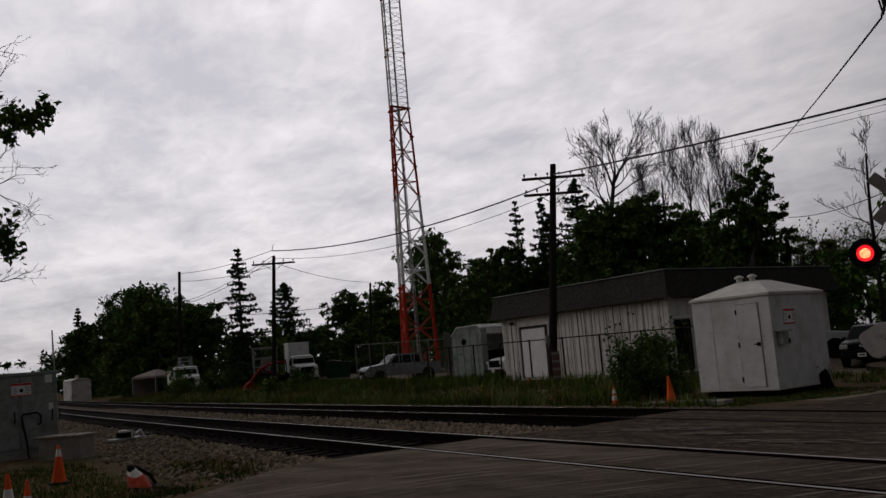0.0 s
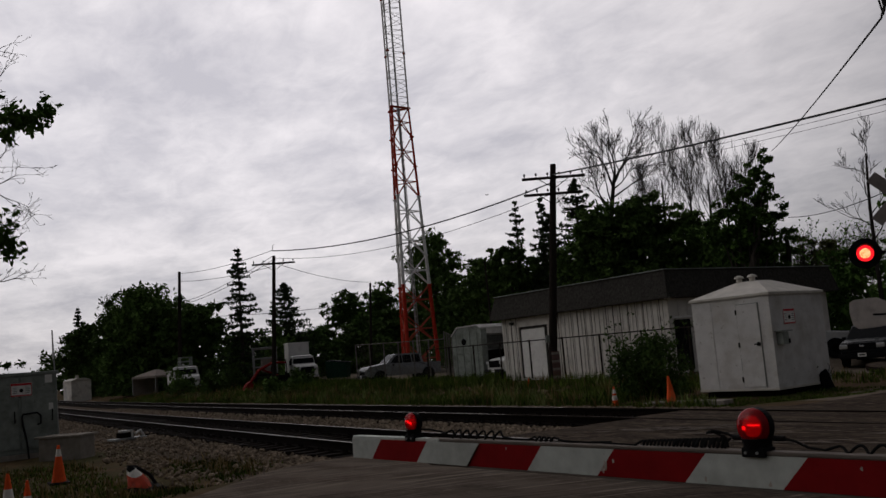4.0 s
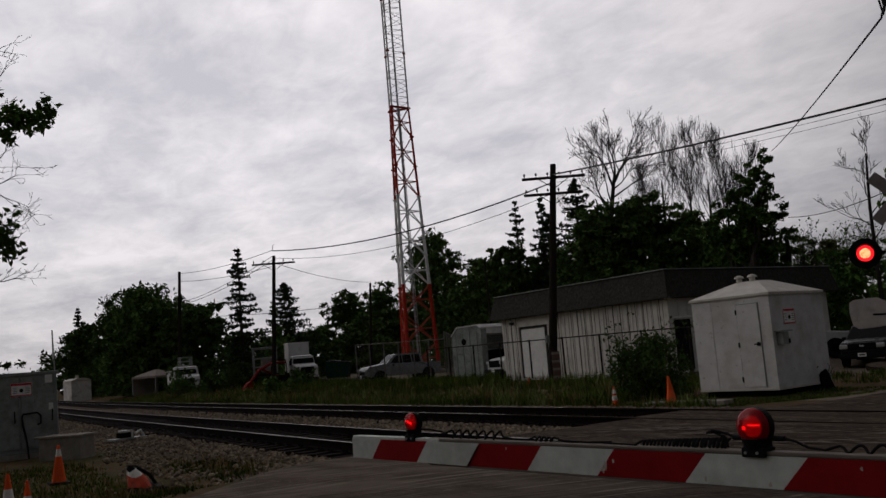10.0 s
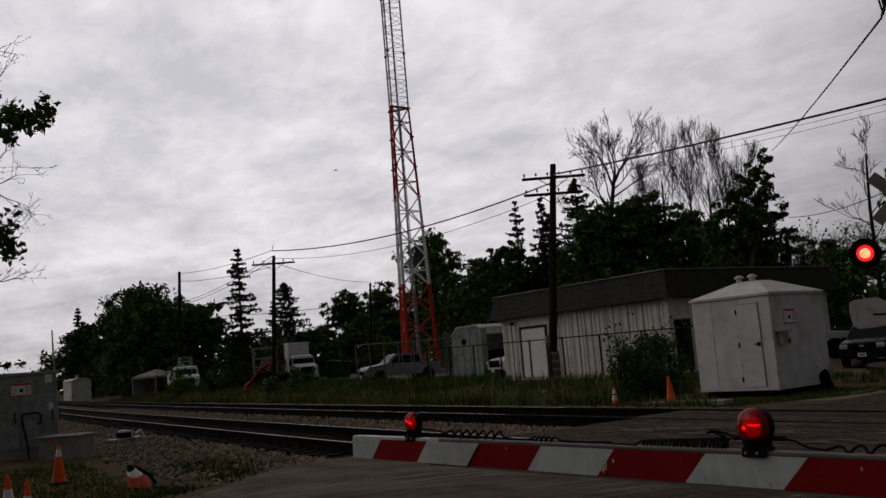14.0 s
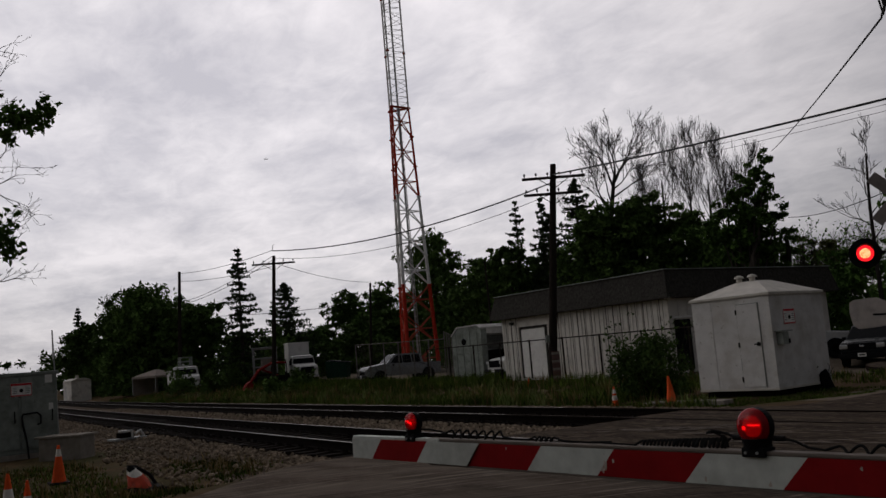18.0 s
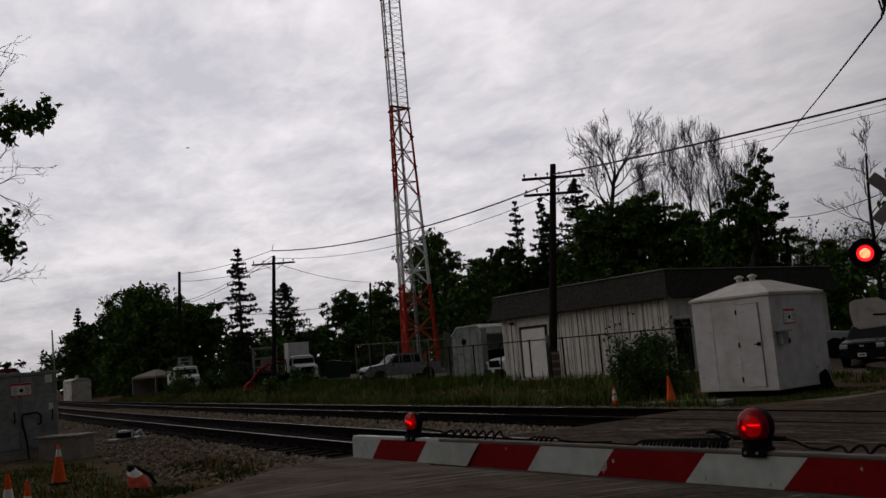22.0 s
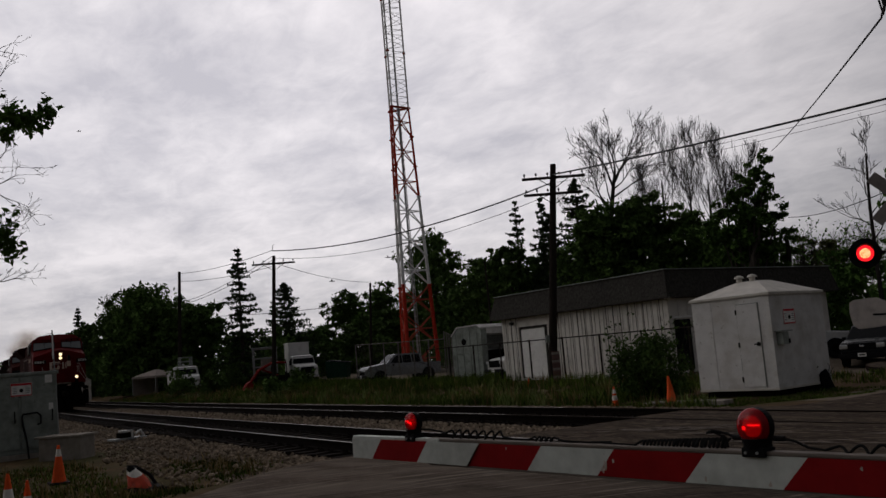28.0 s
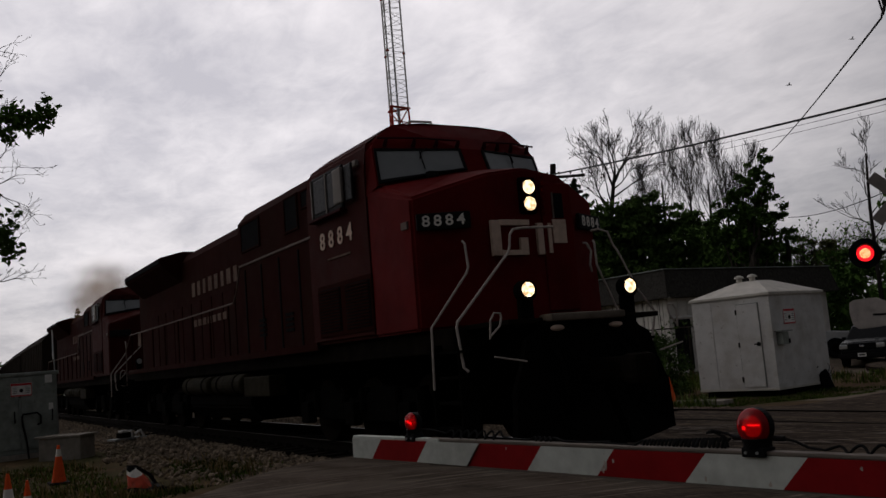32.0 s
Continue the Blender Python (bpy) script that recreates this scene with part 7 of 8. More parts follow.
    # flared radiator wings at the rear
    wing = [(-1.50, 4.28), (-1.50, 4.46), (-0.9, 4.62), (0.9, 4.62), (1.50, 4.46), (1.50, 4.28), (0.94, 3.78), (-0.94, 3.78)]
    part("radiator", prism(B(), wing, "x", -20.0, -15.3, 0.02), "locoside", lo, "flared sooty radiator wings")
    for s in (-1, 1):
        part("radiator_grille", box(B(), (-17.6, s * 1.50, 4.37), (4.5, 0.03, 0.12)), "dark", lo)
    # roof fittings on the cab
    pipe(lo, [(-2.95, -0.62, 4.68), (-2.95, -0.58, 4.82), (-2.95, -0.20, 4.83), (-2.95, -0.16, 4.69)], 0.02, "handrail", "roof_grab")
    part("antenna_dome", cyl(B(), (-2.9, 0.20, 4.68), (-2.9, 0.20, 4.75), 0.14, 0.08, 14), "locored", lo)
    part("antenna_base", box(B(), (-3.8, -0.7, 4.68), (0.5, 0.35, 0.08), 0.02), "grime", lo)
    part("air_horn", cyl(B(), (-9.0, -0.65, 4.62), (-8.65, -0.65, 4.66), 0.03, 0.09, 12), "handrail", lo)
    # underside
    part("fuel_tank", prism(B(), [(-1.05, 1.35), (1.05, 1.35), (1.30, 0.80), (1.30, 0.62), (1.05, 0.34), (-1.05, 0.34), (-1.30, 0.62), (-1.30, 0.80)], "x", -13.6, -8.9, 0.04), "locoblack", lo, "black fuel tank")
    part("centre_sill", box(B(), (-10.4, 0, 0.88), (19.6, 0.7, 1.1), 0.03), "locoblack", lo)
    part("drop_step_panel", box(B(), (-0.9, 0, 1.0), (0.06, 2.3, 1.1), 0.02), "locoblack", lo)
    bogie(lo, -4.35)
    bogie(lo, -16.6)
    part("rear_coupler", box(B(), (-21.2, 0, 0.98), (0.8, 0.24, 0.3), 0.05), "grime", lo)
    return lo


M["worn"] = mat("dulled handrail paint", (0.17, 0.13, 0.115), 0.7, vary=0.3, scale=5)
# darker copy of the nose red: the cab side's shade put into the colour
M["cabred"] = mat("cab red with side shade in its colour", (0.044, 0.0066, 0.0050), 0.75, vary=0.2, scale=1.4, stain=0.55, stain_color=(0.038, 0.009, 0.008), stain_scale=0.6, spec=0.25)
M["visor"] = mat("dark red trim paint", (0.035, 0.006, 0.008), 0.7, vary=0.2, scale=6)
M["anticlimb"] = mat("worn anticlimber paint", (0.15, 0.125, 0.10), 0.75, vary=0.35, scale=6)
M["fadedletter"] = mat("weathered lettering", (0.15, 0.10, 0.078), 0.7, vary=0.3, scale=9, stain=0.5, stain_color=(0.08, 0.03, 0.022), stain_scale=4)
M["duststeel"] = mat("dusty dark steel", (0.022, 0.019, 0.012), 0.85, vary=0.35, scale=3)
M["cabglass"] = mat("cab side glass", (0.012, 0.012, 0.013), 0.3, vary=0.1, spec=0.2)
M["mirrorback"] = mat("pale mirror shell", (0.20, 0.18, 0.165), 0.5, vary=0.1)
# pale grey base stands in for the sky mirrored in the glass
M["windscreen"] = mat("windscreen glass with sky reflection in its grey", (0.21, 0.225, 0.225), 0.12, vary=0.12, scale=2, spec=1.2)


def hopper(label):
    """A covered hopper wagon: ribbed sides, sloping ends, roof walk."""
    h = thing("hopper_wagon", Matrix(), label, "freight wagon", "train")
    sec = lambda x, lowz: [(x, -1.25, lowz), (x, 1.25, lowz), (x, 1.52, 1.9), (x, 1.52, 4.0), (x, 1.1, 4.45), (x, 0, 4.6), (x, -1.1, 4.45), (x, -1.52, 4.0), (x, -1.52, 1.9)]
    part("body", loft(B(), [sec(-1.2, 1.85), sec(-3.0, 1.0), sec(-14.6, 1.0), sec(-16.4, 1.85)]), "hopper", h)
    for s in (-1, 1):
        for k in range(13):
            part("rib", box(B(), (-1.7 - 1.18 * k, s * 1.535, 2.95), (0.09, 0.05, 2.0), 0.006), "hopper", h)
        part("sill", box(B(), (-8.8, s * 1.45, 1.15), (16.8, 0.12, 0.22), 0.02), "grime", h)
    part("roof_walk", box(B(), (-8.8, 0, 4.66), (15.0, 0.6, 0.05)), "galv2", h)
    for k in range(4):
        part("hatch", box(B(), (-3.2 - 3.7 * k, 0, 4.72), (1.6, 0.75, 0.12), 0.03), "hopper", h)
    for xc in (-3.0, -14.6):
        bg = part("bogie", box(B(), (xc, 0, 0.6), (2.4, 2.2, 0.35), 0.06), "locoblack", h)
        for dx in (-0.88, 0.88):
            bm = B()
            for s in (-1, 1):
                cyl(bm, (xc + dx, s * 0.66, 0.46), (xc + dx, s * 0.8, 0.46), 0.46, n=24)
            cyl(bm, (xc + dx, -0.7, 0.46), (xc + dx, 0.7, 0.46), 0.09, n=10)
            part("wheelset", bm, "grime", bg)
    return h


M["hopper"] = mat("grimy wagon paint", (0.024, 0.018, 0.014), 0.9, vary=0.4, scale=1.0, stain=0.5, stain_color=(0.012, 0.009, 0.007), stain_scale=0.5, spec=0.1)
LEAD = locomotive("dark red wide-cab diesel locomotive with lit headlights", True, "8884")
SECOND = locomotive("second grimy red diesel locomotive behind the first", False, "")
TRAIN = [(LEAD, 0.0), (SECOND, 22.3)]
wagon = hopper("dark grimy covered hopper wagon behind the locomotives")
TRAIN.append((wagon, 44.6))
for k in range(1, 5):
    TRAIN.append((copy_thing(wagon, Matrix()), 44.6 + 17.6 * k))


def smoke_mat():
    """Soft haze: densest at the middle of each puff and broken up by noise."""
    m = bpy.data.materials.new("thin smoke")
    m.use_nodes = True
    n, l = m.node_tree.nodes, m.node_tree.links
    n.remove(n["Principled BSDF"])
    d, t, x = n.new("ShaderNodeBsdfDiffuse"), n.new("ShaderNodeBsdfTransparent"), n.new("ShaderNodeMixShader")
    d.inputs[0].default_value = (0.60, 0.35, 0.13, 1)
    co, ln, mr, ns, mu = n.new("ShaderNodeTexCoord"), n.new("ShaderNodeVectorMath"), n.new("ShaderNodeMapRange"), n.new("ShaderNodeTexNoise"), n.new("ShaderNodeMath")
    ln.operation, mu.operation, mr.interpolation_type = "LENGTH", "MULTIPLY", "SMOOTHSTEP"
    for k, val in zip(("From Min", "From Max", "To Min", "To Max"), (0.0, 1.0, 0.62, 0.0)):
        mr.inputs[k].default_value = val
    ns.inputs["Scale"].default_value, ns.inputs["Detail"].default_value = 2.2, 4.0
    l.new(co.outputs["Object"], ln.inputs[0]), l.new(co.outputs["Object"], ns.inputs["Vector"])
    l.new(ln.outputs["Value"], mr.inputs["Value"]), l.new(mr.outputs[0], mu.inputs[0]), l.new(ns.outputs[0], mu.inputs[1])
    l.new(mu.outputs[0], x.inputs[0])
    tl, both = n.new("ShaderNodeBsdfTranslucent"), n.new("ShaderNodeMixShader")
    tl.inputs[0].default_value = (0.60, 0.35, 0.13, 1)
    l.new(d.outputs[0], both.inputs[1]), l.new(tl.outputs[0], both.inputs[2])
    l.new(t.outputs[0], x.inputs[1]), l.new(both.outputs[0], x.inputs[2])
    l.new(x.outputs[0], n["Material Output"].inputs["Surface"])
    return m


def exhaust():
    """Brown exhaust over the second engine: thin puffs that trail along with it."""
    sm = thing("exhaust_smoke", Matrix(), "thin brown diesel exhaust haze", "smoke")
    rnd = random.Random(12)
    first = None
    for k in range(8):
        t = (k + 0.5) / 8
        c = (-0.1 - 2.6 * t + 0.5 * math.sin(k * 2.4), rnd.gauss(0, 0.5), 4.8 + 1.9 * t + 0.2 * math.sin(k * 1.7))
        r = 0.95 + 0.75 * t
        m = Matrix.Translation(c) @ pose(0, 0, 0, rnd.uniform(-20, 20), rnd.uniform(-25, 25), rnd.uniform(55, 95)) @ Matrix.Diagonal((r, r, r * 0.9, 1))
        if first is None:
            bm = B()
            bmesh.ops.create_circle(bm, cap_ends=True, segments=28, radius=1.0, matrix=pose(0, 0, 0, 90, 0, 0))
            for v in bm.verts:
                v.co.y += 0.10 * noise.noise(v.co * 3)
            first = part("puff", bm, "smoke", sm)
            first.matrix_basis = m
        else:
            share("puff", first, sm, m)
    return sm


M["smoke"] = smoke_mat()
SMOKE = exhaust()


# ---- trees, bushes ----
ACROSS, DEEP = Vector((0.656, 0.755, 0)), Vector((-0.755, 0.656, 0))


def leaf_mesh(name, points, size, material, parent, label="", seed=1, flat=0.5, folded=False):
    """Leaves as small free blades: one mesh, each leaf a bent diamond."""
    r = np.random.default_rng(seed)
    P = np.array(points)
    n = len(P)
    a = r.normal(size=(n, 3))
    a /= np.linalg.norm(a, axis=1)[:, None]
    b = np.cross(a, r.normal(size=(n, 3)))
    b /= np.linalg.norm(b, axis=1)[:, None]
    b[:, 2] *= flat
    s = size * r.uniform(0.55, 1.25, size=(n, 1))
    c = np.cross(a, b) * 0.22
    V = np.stack([P - a * s, P - b * s * 0.62 + c * s, P + a * s, P + b * s * 0.62 + c * s], 1).reshape(-1, 3)
    F = np.arange(n * 4).reshape(n, 4)
    me = bpy.data.meshes.new(name)
    me.from_pydata(V.tolist(), [], F.tolist())
    me.materials.append(M[material])
    ob = new(name, me)
    ob.parent = parent
    if label:
        ob["label"] = label
    return ob


def limbs(bm, start, way, length, radius, depth, rnd, tips, spread=0.55, rise=0.25, kids=(2, 3), wob=0.16, nseg=4, sides=6, shrink=0.72, thin=0.004, first=None):
    """Grow a branching limb; tips collects where the finest ends lie."""
    p, d = Vector(start), Vector(way).normalized()
    pts, rad = [p.copy()], [radius]
    for k in range(nseg):
        d = (d + Vector((rnd.gauss(0, wob), rnd.gauss(0, wob), rnd.gauss(0, wob) + rise * 0.12))).normalized()
        p = p + d * (length / nseg)
        pts.append(p.copy())
        rad.append(max(thin, radius * (1 - 0.48 * (k + 1) / nseg)))
    tube(first or bm, pts, rad, max(3, sides))
    if depth == 0:
        tips.append((p.copy(), d.copy()))
        return
    for k in range(rnd.randint(*kids) + (1 if depth > 2 else 0)):
        t = rnd.uniform(0.35, 1.0) if k else 1.0
        i = min(nseg, max(1, int(round(t * nseg))))
        e = Vector((rnd.gauss(0, 1), rnd.gauss(0, 1), rnd.gauss(0, 0.6))).normalized()
        dd = (d + e * spread + Vector((0, 0, rise))).normalized()
        limbs(bm, pts[i], dd, length * rnd.uniform(shrink - 0.1, shrink + 0.08), rad[i] * 0.72, depth - 1, rnd, tips, spread, rise, kids, wob, max(2, nseg - 1), sides - 1, shrink, thin)


def fill_clumps(pts, blobs, count, rnd):
    """Leaves gathered in small knots over each lobe, thin inside, with gaps between the knots."""
    tot = sum(r * r for _, r in blobs)
    for c, r in blobs:
        n = int(1.4 * count * r * r / tot)
        knots = max(5, n // 34)
        for _ in range(knots):
            d = Vector((rnd.gauss(0, 1), rnd.gauss(0, 1), rnd.gauss(0, 0.85))).normalized()
            k = c + d * r * (rnd.uniform(0.72, 1.18) if rnd.random() < 0.62 else rnd.uniform(0.1, 0.7))
            spread = rnd.uniform(0.12, 0.24) * r
            for _ in range(n // knots):
                p = k + Vector((rnd.gauss(0, spread), rnd.gauss(0, spread), rnd.gauss(0, spread * 0.62)))
                p.z = max(p.z, 0.1 + 0.3 * rnd.random())
                pts.append(p[:])


def lobed_tree(x, y, seed, label, lobes, size, count, material, group):
    """A leafy tree with a crown of lobes as (across, deep, height, radius), each on a limb of its own."""
    rnd = random.Random(seed)
    t = thing("tree", pose(x, y, ground_z(x, y) - 0.1), label, "tree", group)
    bm = tube(B(), [(0, 0, 0), (0.1, 0.05, 2.4), (0.2, 0.3, 5.2)], [0.22, 0.17, 0.09], 8)
    blobs = []
    for a, d, z, r in lobes:
        c = ACROSS * a + DEEP * d + Vector((0, 0, z))
        tube(bm, [(0.1, 0.05, min(5.0, z * 0.45)), (c * 0.5 + Vector((0, 0, z * 0.12)))[:], c[:]], [0.09, 0.06, 0.02], 5)
        blobs.append((c, r))
    part("trunk", bm, "bark", t)
    pts = []
    fill_clumps(pts, blobs, count, rnd)
    leaf_mesh("crown", pts, size, material, t, "uneven leafy crown with gaps", seed)
    return t


def leafy_tree(x, y, h, w, seed, label, size=0.30, count=2600, material="leaf", low=0.12, group="trees behind the yard", lobes=15, name="tree"):
    """Trunk, limbs and an uneven crown made of many leaf clumps."""
    rnd = random.Random(seed)
    z0 = ground_z(x, y) - 0.1
    t = thing(name, pose(x, y, z0), label, "tree", group)
    bm, tips = B(), []
    tube(bm, [(0, 0, 0), (0.1, 0.05, h * 0.22), (0.0, 0.15, h * 0.45), (0.1, 0.1, h * 0.7)], [h * 0.022, h * 0.018, h * 0.013, h * 0.006], 8)
    for k in range(5):
        a = k * 2.4 + rnd.random()
        limbs(bm, (0.05, 0.1, h * (0.25 + 0.1 * k)), (math.cos(a), math.sin(a), 0.7), w * 0.24, h * 0.009, 1, rnd, tips, sides=5)
    part("trunk", bm, "bark", t)
    pts = []
    blobs = []
    for k in range(lobes):
        f = (k + 0.5) / lobes
        zc = h * (low + (0.93 - low) * f)
        wide = w * 0.5 * math.sin(math.pi * min(0.97, 0.18 + 0.80 * f)) ** 0.7
        a = k * 2.39996 + rnd.uniform(-0.5, 0.5)
        rr = wide * rnd.uniform(0.35, 0.85)
        blobs.append((Vector((rr * math.cos(a), rr * math.sin(a), zc)), w * rnd.uniform(0.15, 0.25)))
    fill_clumps(pts, blobs, count, rnd)
    leaf_mesh("crown", pts, size, material, t, "uneven leafy crown", seed)
    return t


def spruce(x, y, h, w, seed, label, size=0.26, group="trees behind the yard", gap=0.0, open_=1.0):
    rnd = random.Random(seed)
    t = thing("spruce_tree", pose(x, y, ground_z(x, y) - 0.1), label, "tree", group)
    bm = B()
    tube(bm, [(0, 0, 0), (0, 0.03, h * 0.5), (0, 0, h)], [h * 0.016, h * 0.01, 0.015], 7)
    pts = []
    # tiers of drooping boughs with lifted tips and needles hanging below them, air between the tiers
    z = h * 0.10
    while z < h * 0.985:
        f = 1 - z / h
        n = 7 if f > 0.3 else 5
        a0 = rnd.uniform(0, 6)
        for k in range(n):
            L = (w * 0.5 * (f ** 0.78) + 0.08) * rnd.choice((0.5, 0.75, 0.9, 1.0, 1.15))
            if rnd.random() < gap:
                L *= 0.55
            a = a0 + math.tau * k / n + rnd.uniform(-0.3, 0.3)
            d = Vector((math.cos(a), math.sin(a), -0.10 - 0.30 * f + rnd.uniform(-0.08, 0.08)))
            side = Vector((-math.sin(a), math.cos(a), 0))
            o = Vector((0, 0, z + rnd.uniform(-0.010, 0.010) * h))
            tube(bm, [o[:], (o + d * L * 0.6)[:], (o + d * L + Vector((0, 0, 0.20 * L)))[:]], [0.03, 0.02, 0.006], 4)
            for _ in range(int(12 + 60 * L / (w * 0.5))):
                q = rnd.random() ** 0.7
                fan = 0.20 * L * q * (1.2 - q) + 0.04
                hang = abs(rnd.gauss(0, 0.035 + 0.05 * L))
                pts.append((o + d * (L * q) + side * rnd.gauss(0, fan) + Vector((0, 0, 0.20 * L * q * q - hang)))[:])
        z += h * 0.037 * open_ * rnd.uniform(0.75, 1.2) * (0.45 + 0.75 * f ** 0.5)
    part("trunk", bm, "bark", t)
    leaf_mesh("needles", pts, size * 0.72, "needle", t, "dark drooping boughs", seed, 0.35)
    return t


def bare_tree(x, y, h, seed, label, radius=0.16, spread=0.5, depth=5, group="bare trees", fork=0.3, trunks=1, leaves=0):
    rnd = random.Random(seed)
    t = thing("bare_tree", pose(x, y, ground_z(x, y) - 0.1), label, "tree", group)
    bm, stem, tips = B(), B(), []
    for k in range(trunks):
        o = (rnd.uniform(-0.6, 0.6) * (trunks > 1), rnd.uniform(-0.6, 0.6) * (trunks > 1), 0)
        limbs(bm, o, (rnd.gauss(0, 0.10), rnd.gauss(0, 0.10), 1), h * fork, radius, depth, rnd, tips, spread, 0.10, (2, 3), 0.20, 6, 8, 0.70, 0.0105, stem)
    top = max(v.co.z for v in bm.verts)
    for b_ in (bm, stem):
        bmesh.ops.scale(b_, verts=b_.verts[:], vec=(h / top, h / top, h / top))
    part("trunk", stem, "deadwood", t, "bare trunk")
    part("branch_work", bm, "deadwood", t, "bare forking limbs and twigs")
    if leaves:
        pts = [((p * (h / top)) + Vector((rnd.gauss(0, 0.3), rnd.gauss(0, 0.3), rnd.gauss(0, 0.3))))[:] for p, _ in tips for _ in range(leaves)]
        leaf_mesh("sparse_leaves", pts, 0.13, "leaf2", t, "sparse leaves", seed)
    return t


def bush(x, y, h, w, seed, label, count=1500, size=0.07, material="leaf", group="bushes", clumps=22):
    rnd = random.Random(seed)
    t = thing("bush", pose(x, y, ground_z(x, y) - 0.05), label, "bush", group)
    bm, tips = B(), []
    for k in range(7):
        a = k * 0.9 + rnd.random()
        limbs(bm, (0, 0, 0), (math.cos(a) * 0.6, math.sin(a) * 0.6, 1), h * 0.55, 0.02, 2, rnd, tips, 0.5, 0.3, sides=4)
    part("stem_cluster", bm, "bark", t)
    pts = []
    for k in range(clumps):
        a, q = rnd.uniform(0, math.tau), rnd.random() ** 0.6
        c = Vector((w * 0.40 * q * math.cos(a), w * 0.40 * q * math.sin(a), h * (0.16 + 0.70 * rnd.random() * (1 - 0.35 * q))))
        r = w * rnd.uniform(0.11, 0.19)
        for _ in range(count // clumps):
            d = Vector((rnd.gauss(0, 1), rnd.gauss(0, 1), rnd.gauss(0, 1))).normalized()
            p = c + d * r * rnd.random() ** 0.4
            p.z = max(0.03, p.z)
            pts.append(p[:])
    for p, d in tips:
        for _ in range(6):
            pts.append((p + Vector((rnd.gauss(0, 0.07), rnd.gauss(0, 0.07), rnd.gauss(0, 0.07))))[:])
    leaf_mesh("leaves", pts, size, material, t, "dense small leaves", seed)
    return t


# the wood west of the yard
for x, y, h, w, s, n in ((-102.7, 22.8, 11.0, 11.0, 1, 7000), (-127.5, 24.3, 11.6, 11.0, 2, 4500), (-96.6, 25.6, 8.3, 6.5, 3, 3200), (-134.0, 20.9, 10.4, 7.0, 4, 2200), (-150.0, 22.6, 11.6, 5.5, 9, 2000), (-104, 29, 9.5, 9, 5, 2400), (-99.0, 21.4, 9.5, 8.5, 6, 3600), (-131, 23.1, 7.7, 8, 8, 1800)):
    leafy_tree(x, y, h, w, s, "dense dark green broadleaf tree beside the tracks", 0.30, int(n * 2.2), low=0.04, group="wood beside the tracks")
for x, y, h, w, s in ((-150, 24.5, 8.5, 9, 11), (-185, 26, 8, 14, 12), (-230, 31, 8.5, 18, 13), (-178, 10.5, 6.2, 12, 14), (-215, 6, 6.5, 16, 15), (-260, -6, 7.5, 22, 16)):
    leafy_tree(x, y, h, w, s, "distant dark green tree far down the line", 0.6, 900, low=0.04, group="trees down the line", lobes=10)
# spruces and trees behind the parked trucks
spruce(-81.0, 25.9, 12.9, 7.0, 21, "tall ragged dark spruce behind the yard", 0.25, gap=0.30, open_=1.25)
spruce(-89.0, 33.2, 10.2, 9.0, 22, "broad dark spruce behind the yard", 0.28, open_=1.0)
spruce(-138.5, 20.4, 13.2, 4.2, 23, "slim ragged spruce beside the tracks", 0.3, "wood beside the tracks", 0.3, 1.5)
for x, y, h, w, s, n in ((-92, 29.5, 5.0, 7, 31, 1500), (-86, 31.0, 4.4, 6, 32, 1400), (-101.9, 42.0, 5.6, 7.5, 33, 1500), (-97, 37.5, 4.8, 7, 34, 1400), (-104.8, 47.5, 10.4, 9.0, 35, 2600), (-98.5, 49.0, 10.2, 7.5, 36, 2200),
                         (-93, 45, 7.0, 7.5, 37, 1800), (-91.2, 52.4, 16.2, 9.6, 38, 4000), (-83.0, 50.6, 9.0, 8.0, 39, 2200), (-78.0, 50.5, 10.8, 6.5, 40, 2000), (-84, 44, 6.5, 7, 41, 1700), (-74, 47, 8.4, 7, 42, 1900)):
    leafy_tree(x, y, h, w, s, "dark green broadleaf tree behind the yard", 0.27, int(n * 2.8), low=0.05)
spruce(-63.56, 45.22, 14.3, 6.2, 51, "slim dark spruce behind the workshop", 0.24, open_=1.3)
spruce(-59.05, 44.6, 13.8, 6.0, 52, "slim dark spruce behind the workshop", 0.24, open_=1.3)
spruce(-51.06, 41.83, 13.8, 8.4, 53, "dark spruce close behind the utility pole", 0.24)
spruce(-56.0, 43.0, 12.0, 7.0, 54, "dark spruce behind the workshop", 0.24)
for x, y, h, w, s, n in ((-57.5, 47.5, 10.4, 7, 61, 2600), (-53, 46, 10.6, 7, 62, 2600), (-47.9, 41.0, 11.0, 6.4, 63, 3300), (-45.5, 42.6, 11.3, 6.3, 64, 3400), (-43.4, 44.4, 10.5, 6.2, 65, 2800), (-42.0, 45.9, 9.0, 6.0, 66, 1500), (-40.2, 47.4, 7.4, 5.5, 60, 1300),
                         (-37.0, 43.0, 6.2, 5.0, 67, 1400), (-66, 50, 9.5, 7, 68, 2000), (-59.5, 41.2, 10.3, 5.5, 59, 2200), (-67.5, 44.5, 9.6, 6.0, 58, 2200), (-71, 51, 8.8, 7, 69, 1800)):
    leafy_tree(x, y, h, w, s, "dark leafy tree crowding behind the workshop roof", 0.22, int(n * 2.5), low=0.30, group="trees behind the workshop")


